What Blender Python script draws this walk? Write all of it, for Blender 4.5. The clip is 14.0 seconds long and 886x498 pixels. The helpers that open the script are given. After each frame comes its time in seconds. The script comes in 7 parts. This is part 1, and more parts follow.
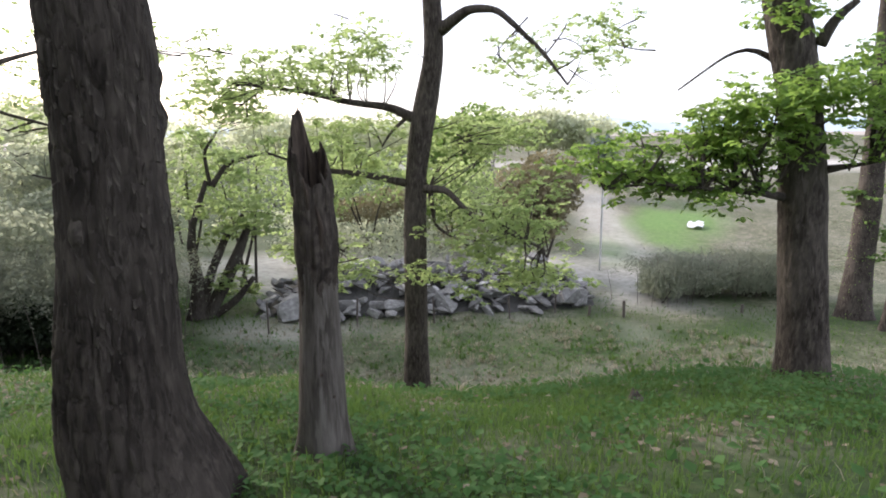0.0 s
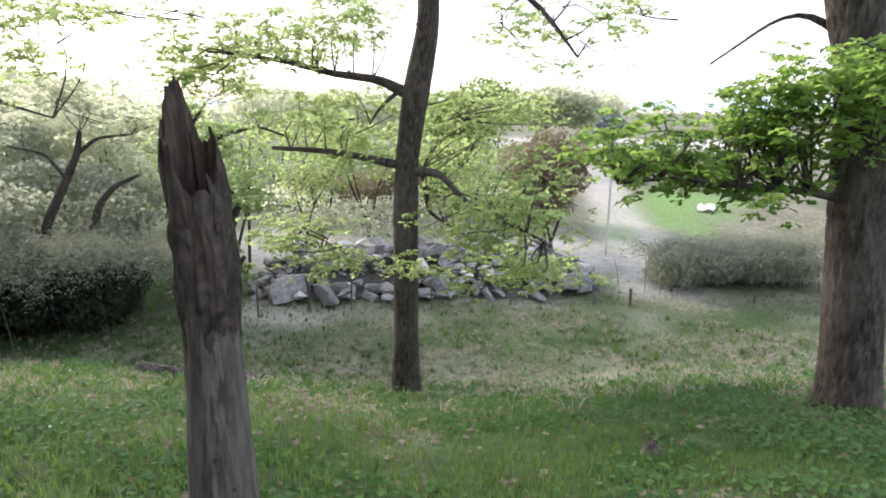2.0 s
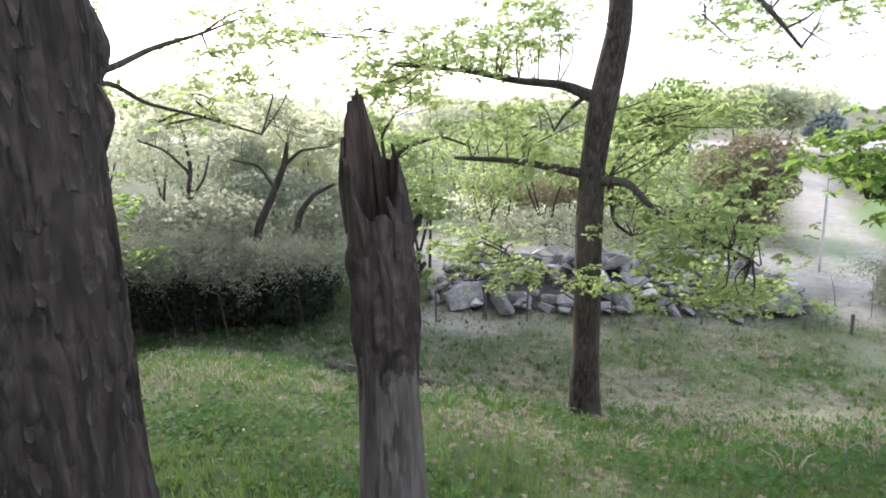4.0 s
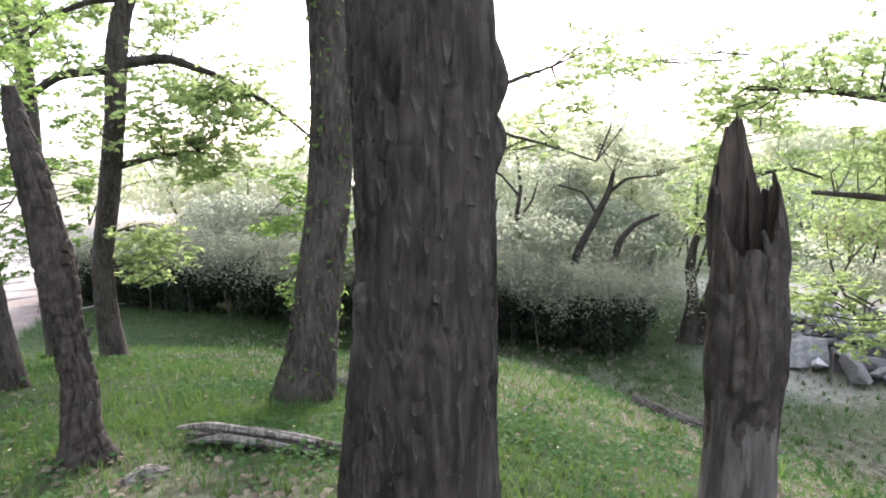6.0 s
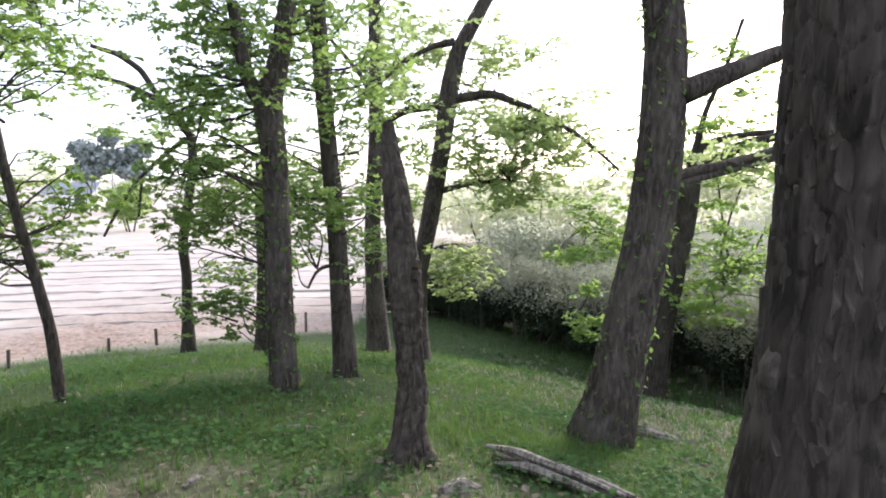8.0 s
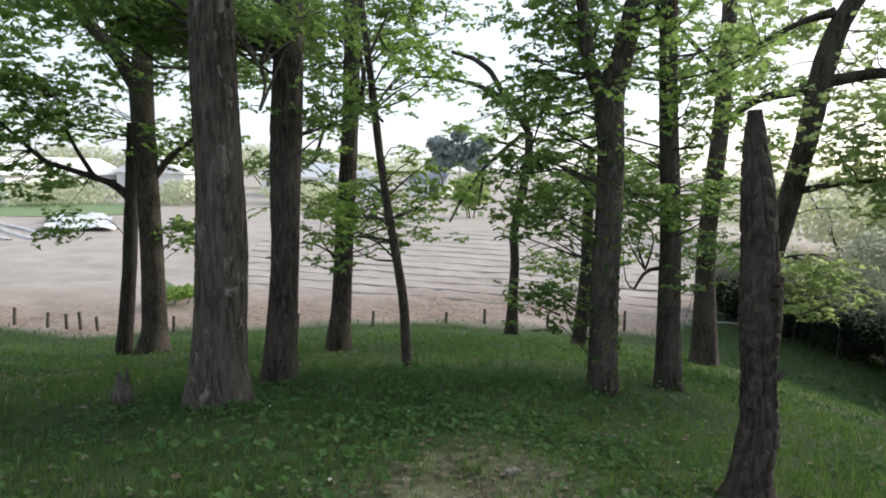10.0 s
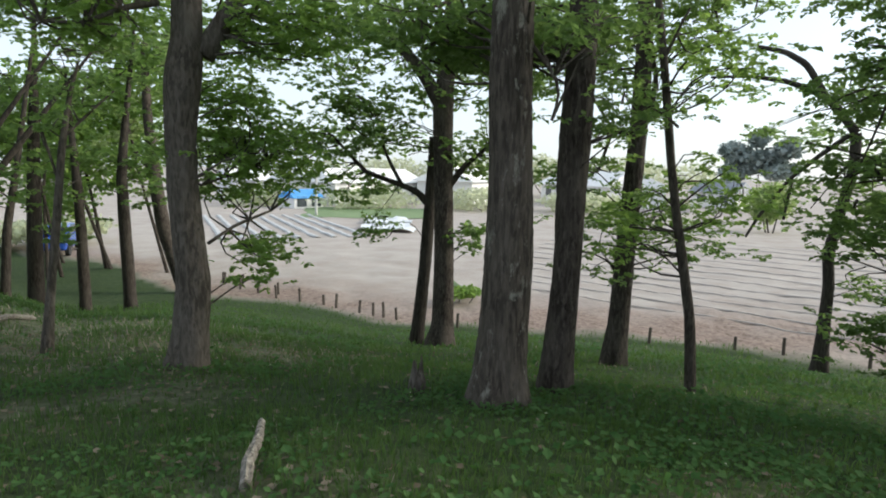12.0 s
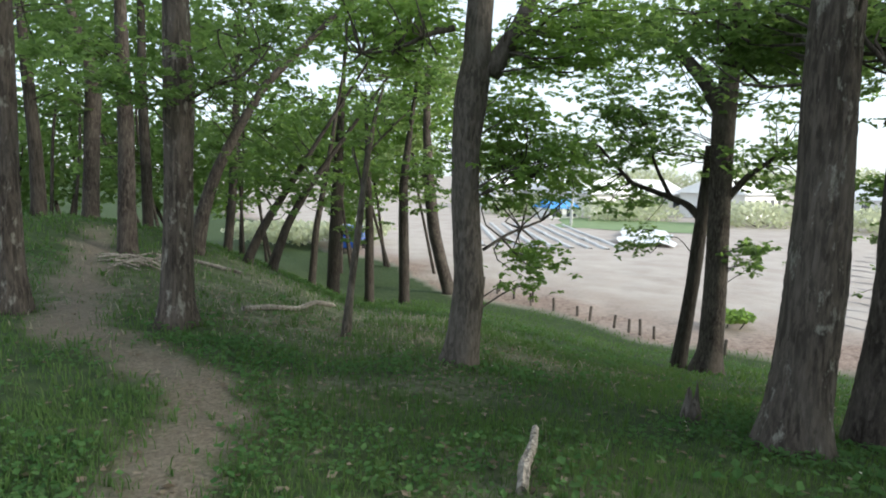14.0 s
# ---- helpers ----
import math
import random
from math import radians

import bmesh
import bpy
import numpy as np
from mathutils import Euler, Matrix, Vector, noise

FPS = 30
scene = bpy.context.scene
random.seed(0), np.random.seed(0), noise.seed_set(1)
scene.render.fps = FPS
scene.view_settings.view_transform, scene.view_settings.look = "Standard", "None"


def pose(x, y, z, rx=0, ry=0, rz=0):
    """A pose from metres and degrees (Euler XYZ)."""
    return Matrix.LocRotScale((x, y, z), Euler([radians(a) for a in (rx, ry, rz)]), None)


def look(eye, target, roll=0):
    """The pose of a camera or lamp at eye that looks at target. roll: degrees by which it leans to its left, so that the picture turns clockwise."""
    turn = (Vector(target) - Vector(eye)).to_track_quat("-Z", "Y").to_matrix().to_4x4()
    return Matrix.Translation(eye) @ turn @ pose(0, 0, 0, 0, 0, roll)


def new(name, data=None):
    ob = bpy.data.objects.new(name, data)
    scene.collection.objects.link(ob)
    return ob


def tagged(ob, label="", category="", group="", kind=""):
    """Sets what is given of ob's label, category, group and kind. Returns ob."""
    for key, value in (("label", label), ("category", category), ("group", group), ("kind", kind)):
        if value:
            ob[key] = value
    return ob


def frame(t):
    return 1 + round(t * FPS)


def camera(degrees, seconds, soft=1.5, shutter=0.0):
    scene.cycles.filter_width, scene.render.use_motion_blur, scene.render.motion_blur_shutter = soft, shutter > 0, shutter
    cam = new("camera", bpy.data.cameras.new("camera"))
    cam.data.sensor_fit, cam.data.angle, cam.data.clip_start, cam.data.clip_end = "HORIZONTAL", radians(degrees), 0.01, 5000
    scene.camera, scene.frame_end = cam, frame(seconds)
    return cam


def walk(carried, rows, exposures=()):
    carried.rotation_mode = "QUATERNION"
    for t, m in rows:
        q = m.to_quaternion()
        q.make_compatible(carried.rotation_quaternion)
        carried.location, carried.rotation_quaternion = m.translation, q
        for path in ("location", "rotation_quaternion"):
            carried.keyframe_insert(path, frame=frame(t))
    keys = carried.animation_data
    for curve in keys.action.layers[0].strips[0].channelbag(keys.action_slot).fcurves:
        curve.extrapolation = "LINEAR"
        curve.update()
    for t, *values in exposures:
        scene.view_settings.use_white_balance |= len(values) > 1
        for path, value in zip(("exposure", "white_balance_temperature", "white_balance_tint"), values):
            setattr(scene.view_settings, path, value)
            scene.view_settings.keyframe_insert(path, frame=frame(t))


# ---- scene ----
cam = camera(71.71, 14.0, soft=1.9)
PATH = [
    (0, (0.054, 0.006, 1.489), (-0.164, 4.909, 0.535), -0.52),
    (0.5, (0.046, 0.272, 1.489), (0.073, 5.127, 0.297), -1.31),
    (1, (0.104, 0.505, 1.490), (-0.065, 5.368, 0.339), -0.52),
    (1.5, (0.174, 0.716, 1.509), (-0.173, 5.546, 0.267), 0.15),
    (2, (0.201, 0.928, 1.514), (-0.059, 5.787, 0.366), 0.40),
    (2.2, (0.200, 1.016, 1.529), (0.018, 5.874, 0.361), 0.51),
    (4.3, (0.075, 1.257, 1.515), (-1.795, 5.771, 0.454), -1.68),
    (4.5, (0.071, 1.272, 1.504), (-1.914, 5.738, 0.450), -1.50),
    (5, (0.033, 1.256, 1.506), (-2.473, 5.465, 0.504), -1.26),
    (5.5, (0.025, 1.218, 1.506), (-3.112, 5.003, 0.595), -1.23),
    (6, (-0.009, 1.161, 1.518), (-3.725, 4.411, 0.722), -1.35),
    (6.5, (-0.014, 1.124, 1.523), (-4.160, 3.825, 0.802), -0.97),
    (7, (-0.053, 1.090, 1.542), (-4.491, 3.296, 0.882), -0.21),
    (7.5, (-0.128, 1.058, 1.547), (-4.732, 2.895, 0.889), 0.85),
    (8, (-0.237, 0.994, 1.546), (-5.037, 2.283, 1.000), 0.58),
    (8.5, (-0.310, 0.944, 1.537), (-5.225, 1.653, 0.952), 0.41),
    (8.7, (-0.336, 0.930, 1.540), (-5.288, 1.317, 0.968), 0.54),
    (10.8, (-0.505, 0.920, 1.558), (-5.034, -1.101, 0.921), 1.45),
    (11, (-0.508, 0.909, 1.559), (-4.943, -1.317, 0.951), 1.30),
    (11.5, (-0.515, 0.858, 1.547), (-4.620, -1.929, 0.928), 1.05),
    (12, (-0.500, 0.829, 1.550), (-4.299, -2.360, 0.919), 1.41),
    (12.5, (-0.481, 0.795, 1.553), (-3.875, -2.822, 0.925), 1.80),
    (13, (-0.446, 0.769, 1.553), (-3.494, -3.150, 0.961), 2.15),
    (13.5, (-0.404, 0.756, 1.556), (-3.008, -3.474, 0.980), 1.73),
    (14, (-0.370, 0.697, 1.554), (-2.596, -3.739, 0.952), 1.65),
]

walk(cam, [(t, look(eye, target, roll)) for t, eye, target, roll in PATH],
     exposures=[(0.0, 1.15, 6300, 17), (2.2, 1.5, 6200, 17), (4.3, 1.52, 6100, 18), (5.2, 1.55, 6100, 18), (6.5, 1.95, 6050, 18), (7.5, 1.7, 6100, 18), (8.7, 1.2, 6100, 16), (10.8, 0.54, 6200, 6), (12.7, 0.57, 6150, 5), (13.5, 0.56, 6120, 5), (14.0, 0.84, 6100, 5)])

# ---- light: hazy low sun in the north-west, bright pale sky ----
SUN_TOWARDS = Vector((-0.70, 0.68, 0.42)).normalized()
world = bpy.data.worlds.new("hazy_evening_sky")
scene.world = world
world.use_nodes = True
wn = world.node_tree.nodes
sky = wn.new("ShaderNodeTexSky")
sky.sky_type = "NISHITA"
sky.sun_disc = False
sky.sun_elevation = math.asin(SUN_TOWARDS.z)
sky.sun_rotation = math.atan2(SUN_TOWARDS.x, SUN_TOWARDS.y)
sky.dust_density = 2.0
sky.air_density = 0.8
wn["Background"].inputs["Strength"].default_value = 0.15
veil = wn.new("ShaderNodeMix")  # thin high cloud that whitens the whole sky
veil.data_type = "RGBA"
veil.inputs[0].default_value = 0.6
veil.inputs[7].default_value = (5.6, 5.75, 5.95, 1.0)
world.node_tree.links.new(sky.outputs[0], veil.inputs[6])
world.node_tree.links.new(veil.outputs[2], wn["Background"].inputs["Color"])
sun = new("sun", bpy.data.lights.new("sun", "SUN"))
sun.data.energy = 2.3
sun.data.angle = radians(13.0)
sun.data.color = (1.0, 0.9, 0.76)
sun.matrix_world = look(SUN_TOWARDS * 60, (0, 0, 0))


# ---- numeric helpers ----
def hash01(ix, iy, iz, seed):
    h = (ix * 374761393 + iy * 668265263 + iz * 2147483647 + seed * 974711) & 0x7FFFFFFF
    h = ((h ^ (h >> 13)) * 1274126177) & 0x7FFFFFFF
    return ((h ^ (h >> 16)) & 0xFFFF) / 65535.0


def vnoise(x, y, z=0.0, seed=0):
    """Smooth value noise in -1..1 over numpy arrays."""
    x, y, z = np.broadcast_arrays(np.asarray(x, float), np.asarray(y, float), np.asarray(z, float))
    ix, iy, iz = (np.floor(a).astype(np.int64) for a in (x, y, z))
    fx, fy, fz = x - ix, y - iy, z - iz
    fx, fy, fz = (a * a * (3 - 2 * a) for a in (fx, fy, fz))
    total = 0.0
    for dx in (0, 1):
        for dy in (0, 1):
            for dz in (0, 1):
                w = (fx if dx else 1 - fx) * (fy if dy else 1 - fy) * (fz if dz else 1 - fz)
                total = total + w * hash01(ix + dx, iy + dy, iz + dz, seed)
    return total * 2 - 1


def interp_angle(th, table):
    """Smooth periodic interpolation over degrees."""
    a = np.array([p[0] for p in table] + [table[0][0] + 360.0])
    v = np.array([p[1] for p in table] + [table[0][1]])
    th = np.mod(th - a[0], 360.0) + a[0]
    k = np.clip(np.searchsorted(a, th, side="right") - 1, 0, len(a) - 2)
    u = (th - a[k]) / (a[k + 1] - a[k])
    u = u * u * (3 - 2 * u)
    return v[k] * (1 - u) + v[k + 1] * u


FOOT = ((0, 26), (50, 18), (88, 13.5), (110, 13.5), (135, 16.5), (180, 18), (220, 17), (248, 22), (270, 46), (320, 60))
LOW = ((0, -4.2), (60, -4.5), (90, -4.6), (135, -4.1), (180, -3.1), (220, -3.0), (270, -3.0), (320, -2.6))
BROW = ((0, 2.3), (55, 1.8), (75, 1.4), (95, 1.3), (108, 2.0), (135, 2.3), (225, 2.3))
ROUND = ((0, 0.6), (55, 0.5), (92, 0.45), (110, 0.25), (135, 0.1), (160, 0.1), (180, 0.35), (250, 0.35), (300, 0.6))


def ground_z(x, y):
    """Height of the wooded knoll and of the fields around it."""
    x, y = np.asarray(x, float), np.asarray(y, float)
    dx, dy = x, y - 0.5
    r, th = np.hypot(dx, dy), np.degrees(np.arctan2(dy, dx))
    foot, low, brow = interp_angle(th, FOOT), interp_angle(th, LOW), interp_angle(th, BROW)
    u = np.clip((r - brow) / (foot - brow), 0, 1)
    k = interp_angle(th, ROUND)
    z = low * (k * u * u * (3 - 2 * u) + (1 - k) * u ** 1.25)
    z = z + 1.15 * np.exp(-(((x - 2.0) / 4.5) ** 2 + ((y + 15.0) / 4.5) ** 2))
    return z


def bumps(x, y):
    """Small lumps of the turf."""
    return 0.035 * vnoise(x * 0.7, y * 0.7, 0, 3) + 0.02 * vnoise(x * 2.6, y * 2.6, 0, 4) + 0.012 * vnoise(x * 6.1, y * 6.1, 0, 5)


def surface(x, y):
    return ground_z(x, y) + bumps(x, y)


FIELD_EDGE = ((100, 500), (150, 60), (162, 40), (169, 24), (174, 19), (180, 18.6), (200, 17.8), (220, 17.6), (240, 22), (252, 34), (262, 60), (270, 500), (359, 500))


def into_field(x, y):
    """Metres beyond the near edge of the ploughed field."""
    r, th = np.hypot(x, y - 0.5), np.degrees(np.arctan2(y - 0.5, x)) % 360
    return r - interp_angle(th, FIELD_EDGE) - 0.5 * vnoise(x * 0.5, y * 0.5, 0, 9)


def soil_mask(x, y):
    """1 on the ploughed field west and south-west of the knoll."""
    return np.clip(into_field(x, y) / 0.8, 0, 1)


def raw_mask(x, y):
    """1 on the moist unharrowed headland along the field's near edge."""
    return np.clip(1.1 - into_field(x, y) / 6.5 + 0.5 * vnoise(x * 0.22, y * 0.22, 0, 17) + 0.25 * vnoise(x * 0.9, y * 0.9, 0, 18), 0, 1) * soil_mask(x, y)


def path_mask(x, y):
    """1 on the trodden footpath through the wood."""
    path_x = np.interp(-y, (1.0, 2.4, 3.6, 4.5, 5.6, 6.8, 9.0, 13.0), (-0.3, -0.45, -0.62, -0.5, -0.1, 0.22, 0.35, 0.3))
    ragged = 0.5 * vnoise(x * 2.3, y * 2.3, 0, 23) + 0.35 * vnoise(x * 7, y * 7, 0, 24)
    return np.clip(1.15 - np.abs(x - path_x) / 0.4 + ragged, 0, 0.85) * np.clip((-1.0 - y) / 0.8, 0, 1) * np.clip((y + 14) / 2, 0, 1)


def dry_mask(x, y):
    """1 where the grass is thin, straw-coloured or trodden."""
    m = np.clip((y - 5.0 + 0.2 * x) / 3.0, 0, 0.55) * np.clip((x + 9) / 3, 0, 1)
    m = m * np.clip(1.0 - 0.8 * np.exp(-(((y - 16.5 - 0.2 * x) / 1.2) ** 2)), 0, 1)
    m = np.maximum(m, 0.95 * path_mask(x, y))
    spot = np.hypot((x + 2.6) / 1.3, (y - 1.5) / 0.8)
    m = np.maximum(m, 0.8 * np.clip(1.3 - spot, 0, 1))
    m = np.maximum(m, np.clip((y - 3.6) / 3.0, 0, 0.5) * np.clip((x + 14) / 4, 0, 1) * (x < 0) * np.clip((14 - y) / 3, 0, 1))
    for cx, cy, rx, ry, k in ((-2.0, -1.4, 1.0, 1.1, 0.4), (-3.4, 0.3, 0.9, 0.6, 0.7), (-3.2, 1.9, 1.1, 0.7, 0.8), (-0.9, -2.6, 0.8, 0.7, 0.3), (1.0, 3.1, 0.8, 0.4, 0.4), (-1.9, -4.2, 1.6, 1.0, 0.3), (-3.0, -7.5, 2.6, 2.2, 0.6), (-0.3, -9.0, 2.5, 1.6, 0.45), (-4.6, -5.6, 1.8, 1.6, 0.5), (-4.0, -10.5, 3.0, 2.2, 0.5)):
        m = np.maximum(m, k * np.clip(1.35 - np.hypot((x - cx) / rx, (y - cy) / ry), 0, 1))
    m = np.maximum(m, 0.95 * np.clip((y - 21) / 4, 0, 1) * np.clip((x - 4) / 3, 0, 1))
    wear = 0.3 * vnoise(x * 1.3, y * 1.3, 0, 12) + 0.3 * vnoise(x * 0.45, y * 0.8, 0, 13) * (y > 5)
    return np.clip(m + wear * (m > 0.02), 0, 1)


def sand_mask(x, y):
    """1 on the bare track and sandy bank beyond the rocks."""
    track = np.clip(1.6 - np.abs(x - (6.3 + (y - 20) * 0.13)) / 1.4, 0, 1) * np.clip((y - 19.5) / 2, 0, 1) * np.clip((70 - y) / 10, 0, 1)
    bank = np.clip(1.4 - np.hypot((x + 2.5) / 8.5, (y - 26.0) / 4.0), 0, 1) * 1.5
    under = 0.4 * np.clip(1.4 - np.hypot((x + 6) / 2.6, (y - 17.6) / 1.3), 0, 1)
    far = np.clip(1.4 - np.hypot((x - 45) / 60, (y - 105) / 18), 0, 1)
    return np.clip(np.maximum.reduce([track * 0.6, bank, under, far]) + 0.3 * vnoise(x * 0.6, y * 0.6, 0, 15) * 0.5, 0, 1) * (y > 12)


def meadow_mask(x, y):
    """1 on the fresh green meadow beside the sandy track."""
    u, w = (x - 12.5) * 0.37 + (y - 39) * 0.93, (x - 12.5) * 0.93 - (y - 39) * 0.37
    return np.clip(1.5 - np.hypot(u / 9.0, w / 2.6) + 0.45 * vnoise(x * 0.45, y * 0.25, 0, 19) + 0.2 * vnoise(x * 1.3, y * 0.8, 0, 20), 0, 1)


# ---- materials ----
class Nodes:
    def __init__(self, name):
        self.mat = bpy.data.materials.new(name)
        self.mat.use_nodes = True
        self.tree = self.mat.node_tree
        self.bsdf = self.tree.nodes["Principled BSDF"]

    def add(self, kind, **inputs):
        n = self.tree.nodes.new(kind)
        for k, v in inputs.items():
            self.put(n, k.replace("_", " "), v)
        return n

    def put(self, n, key, v):
        if isinstance(v, bpy.types.NodeSocket):
            self.tree.links.new(v, n.inputs[key])
        else:
            n.inputs[key].default_value = v

    def coords(self, scale=(1, 1, 1), kind="Object"):
        m = self.add("ShaderNodeMapping")
        self.tree.links.new(self.add("ShaderNodeTexCoord").outputs[kind], m.inputs["Vector"])
        m.inputs["Scale"].default_value = scale
        return m.outputs[0]

    def noise(self, vec, scale, detail=4.0, rough=0.55):
        return self.add("ShaderNodeTexNoise", Vector=vec, Scale=scale, Detail=detail, Roughness=rough).outputs[0]

    def ramp(self, fac, *stops):
        n = self.add("ShaderNodeValToRGB", Fac=fac)
        while len(n.color_ramp.elements) < len(stops):
            n.color_ramp.elements.new(0.5)
        for e, (p, c) in zip(n.color_ramp.elements, stops):
            e.position, e.color = p, (*c, 1) if len(c) == 3 else c
        return n.outputs[0]

    def mix(self, fac, a, b, how="MIX"):
        n = self.tree.nodes.new("ShaderNodeMix")
        n.data_type, n.blend_type = "RGBA", how
        for i, v in ((0, fac), (6, a), (7, b)):
            if isinstance(v, bpy.types.NodeSocket):
                self.tree.links.new(v, n.inputs[i])
            else:
                n.inputs[i].default_value = v if i == 0 else (*v, 1)
        return n.outputs[2]

    def bump(self, height, strength=0.5, distance=0.02):
        self.tree.links.new(self.add("ShaderNodeBump", Height=height, Strength=strength, Distance=distance).outputs[0], self.bsdf.inputs["Normal"])

    def attr(self, name):
        n = self.tree.nodes.new("ShaderNodeAttribute")
        n.attribute_name = name
        return n.outputs["Fac"]

    def island(self):
        return self.tree.nodes.new("ShaderNodeNewGeometry").outputs["Random Per Island"]


def bark_material(name, dark, mid, light, lichen=None, stretch=0.16, bump=1.0):
    m = Nodes(name)
    vec = m.coords((1, 1, stretch))
    warp = m.mix(0.06, vec, m.add("ShaderNodeTexNoise", Vector=vec, Scale=9.0, Detail=3.0).outputs[1])
    ridge = m.noise(warp, 34.0, 4.0, 0.6)
    crack = m.ramp(ridge, (0.47, (0, 0, 0)), (0.6, (1, 1, 1)))
    plates = m.noise(vec, 26.0, 6.0, 0.65)
    broad = m.noise(m.coords((1, 1, 0.6)), 3.0, 4.0)
    col = m.ramp(plates, (0.3, dark), (0.52, mid), (0.75, light))
    col = m.mix(crack, col, dark)
    col = m.mix(m.ramp(broad, (0.4, (0, 0, 0)), (0.72, (0.55, 0.55, 0.55))), col, light)
    if lichen:
        col = m.mix(m.ramp(m.noise(m.coords((1, 1, 0.45)), 9.0, 5.0, 0.7), (0.57, (0, 0, 0)), (0.66, (0.8, 0.8, 0.8))), col, lichen)
    m.put(m.bsdf, "Base Color", col)
    m.put(m.bsdf, "Roughness", 0.92)
    m.put(m.bsdf, "Specular IOR Level", 0.2)
    h = m.mix(0.5, m.ramp(crack, (0, (1, 1, 1)), (1, (0, 0, 0))), plates)
    m.bump(h, bump * 0.7, 0.012)
    return m.mat


BARK = bark_material("furrowed_bark", (0.026, 0.0208, 0.0175), (0.068, 0.056, 0.0475), (0.145, 0.125, 0.108), None, 0.27)
# the furrowed bark again, darkened for the trunk standing against the light
BARK_BROW = bark_material("backlit_furrowed_bark", (0.016, 0.0125, 0.0105), (0.042, 0.034, 0.0285), (0.096, 0.081, 0.069), None, 0.2)
BARK_DARK = bark_material("dark_bark", (0.022, 0.018, 0.015), (0.055, 0.046, 0.038), (0.09, 0.08, 0.07))
BARK_GREY = bark_material("smooth_grey_bark", (0.05, 0.043, 0.036), (0.105, 0.09, 0.076), (0.15, 0.135, 0.118), None, 0.3, 0.5)
BARK_LICHEN = bark_material("lichen_bark", (0.035, 0.029, 0.024), (0.09, 0.074, 0.062), (0.14, 0.122, 0.105), (0.27, 0.26, 0.225))
DEADWOOD = bark_material("weathered_deadwood", (0.05, 0.042, 0.036), (0.11, 0.096, 0.084), (0.18, 0.163, 0.147), None, 0.12, 0.45)
PALEWOOD = bark_material("pale_barkless_wood", (0.07, 0.06, 0.05), (0.24, 0.215, 0.185), (0.42, 0.39, 0.35), None, 0.25, 0.8)
TORNBARK = bark_material("torn_dead_bark", (0.022, 0.0175, 0.0145), (0.06, 0.048, 0.04), (0.125, 0.105, 0.09), None, 0.5, 0.7)
ROTWOOD = bark_material("rotten_heartwood", (0.02, 0.015, 0.013), (0.055, 0.041, 0.033), (0.12, 0.092, 0.072), None, 0.1, 1.0)


def leaf_material(name, dark, mid, light, through_col, share=0.45, rough=0.5, gloss=0.3):
    m = Nodes(name)
    isl = m.island()
    col = m.ramp(isl, (0.0, dark), (0.5, mid), (1.0, light))
    col = m.mix(m.ramp(m.noise(m.coords(), 0.9, 2.0), (0.35, (0, 0, 0)), (0.7, (0.6, 0.6, 0.6))), col, light)
    m.put(m.bsdf, "Base Color", col)
    m.put(m.bsdf, "Roughness", rough)
    m.put(m.bsdf, "Specular IOR Level", gloss)
    tr = m.add("ShaderNodeBsdfTranslucent", Color=m.mix(isl, through_col, tuple(c * 0.75 for c in through_col)))
    mx = m.add("ShaderNodeMixShader", Fac=share)
    m.tree.links.new(m.bsdf.outputs[0], mx.inputs[1])
    m.tree.links.new(tr.outputs[0], mx.inputs[2])
    m.tree.links.new(mx.outputs[0], m.tree.nodes["Material Output"].inputs["Surface"])
    return m.mat


LEAF = leaf_material("oak_leaf", (0.03, 0.068, 0.023), (0.06, 0.115, 0.037), (0.1, 0.16, 0.056), (0.3, 0.45, 0.12), 0.58)
LEAF_FRESH = leaf_material("fresh_oak_leaf", (0.045, 0.095, 0.024), (0.08, 0.15, 0.038), (0.125, 0.21, 0.06), (0.36, 0.54, 0.12), 0.58)
LEAF_YELLOW = leaf_material("young_yellow_green_leaf", (0.095, 0.155, 0.055), (0.16, 0.225, 0.085), (0.24, 0.295, 0.13), (0.5, 0.63, 0.25), 0.6)
# far foliage: the distance haze is mixed into this pale leaf colour
LEAF_HAZE = leaf_material("haze_pale_leaf", (0.28, 0.31, 0.2), (0.4, 0.425, 0.29), (0.5, 0.52, 0.38), (0.72, 0.76, 0.52), 0.62)
LEAF_RUST = leaf_material("rusty_shrub_leaf", (0.14, 0.14, 0.08), (0.23, 0.215, 0.135), (0.34, 0.28, 0.18), (0.3, 0.27, 0.15), 0.4)
# thicket body leaves, colour darkened for the shade below the tops
LEAF_SHADED = leaf_material("shaded_thicket_leaf", (0.02, 0.029, 0.02), (0.032, 0.044, 0.03), (0.055, 0.068, 0.048), (0.07, 0.09, 0.055), 0.25, 0.8, 0.06)
# needle colour lifted to blue-grey to carry the haze over the field
LEAF_CONIFER = leaf_material("hazy_conifer_needle", (0.2, 0.25, 0.24), (0.28, 0.33, 0.32), (0.36, 0.41, 0.4), (0.2, 0.25, 0.2), 0.25)
LEAF_PLUME = leaf_material("feathery_plume", (0.15, 0.17, 0.125), (0.21, 0.23, 0.17), (0.28, 0.3, 0.23), (0.5, 0.54, 0.4), 0.55, 0.8, 0.05)
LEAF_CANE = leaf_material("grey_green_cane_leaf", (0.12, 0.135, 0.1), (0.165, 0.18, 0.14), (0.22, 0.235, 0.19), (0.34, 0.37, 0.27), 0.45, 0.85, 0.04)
GRASS = leaf_material("grass_blade", (0.026, 0.068, 0.021), (0.053, 0.112, 0.036), (0.104, 0.156, 0.062), (0.16, 0.27, 0.06), 0.4, 0.75, 0.08)
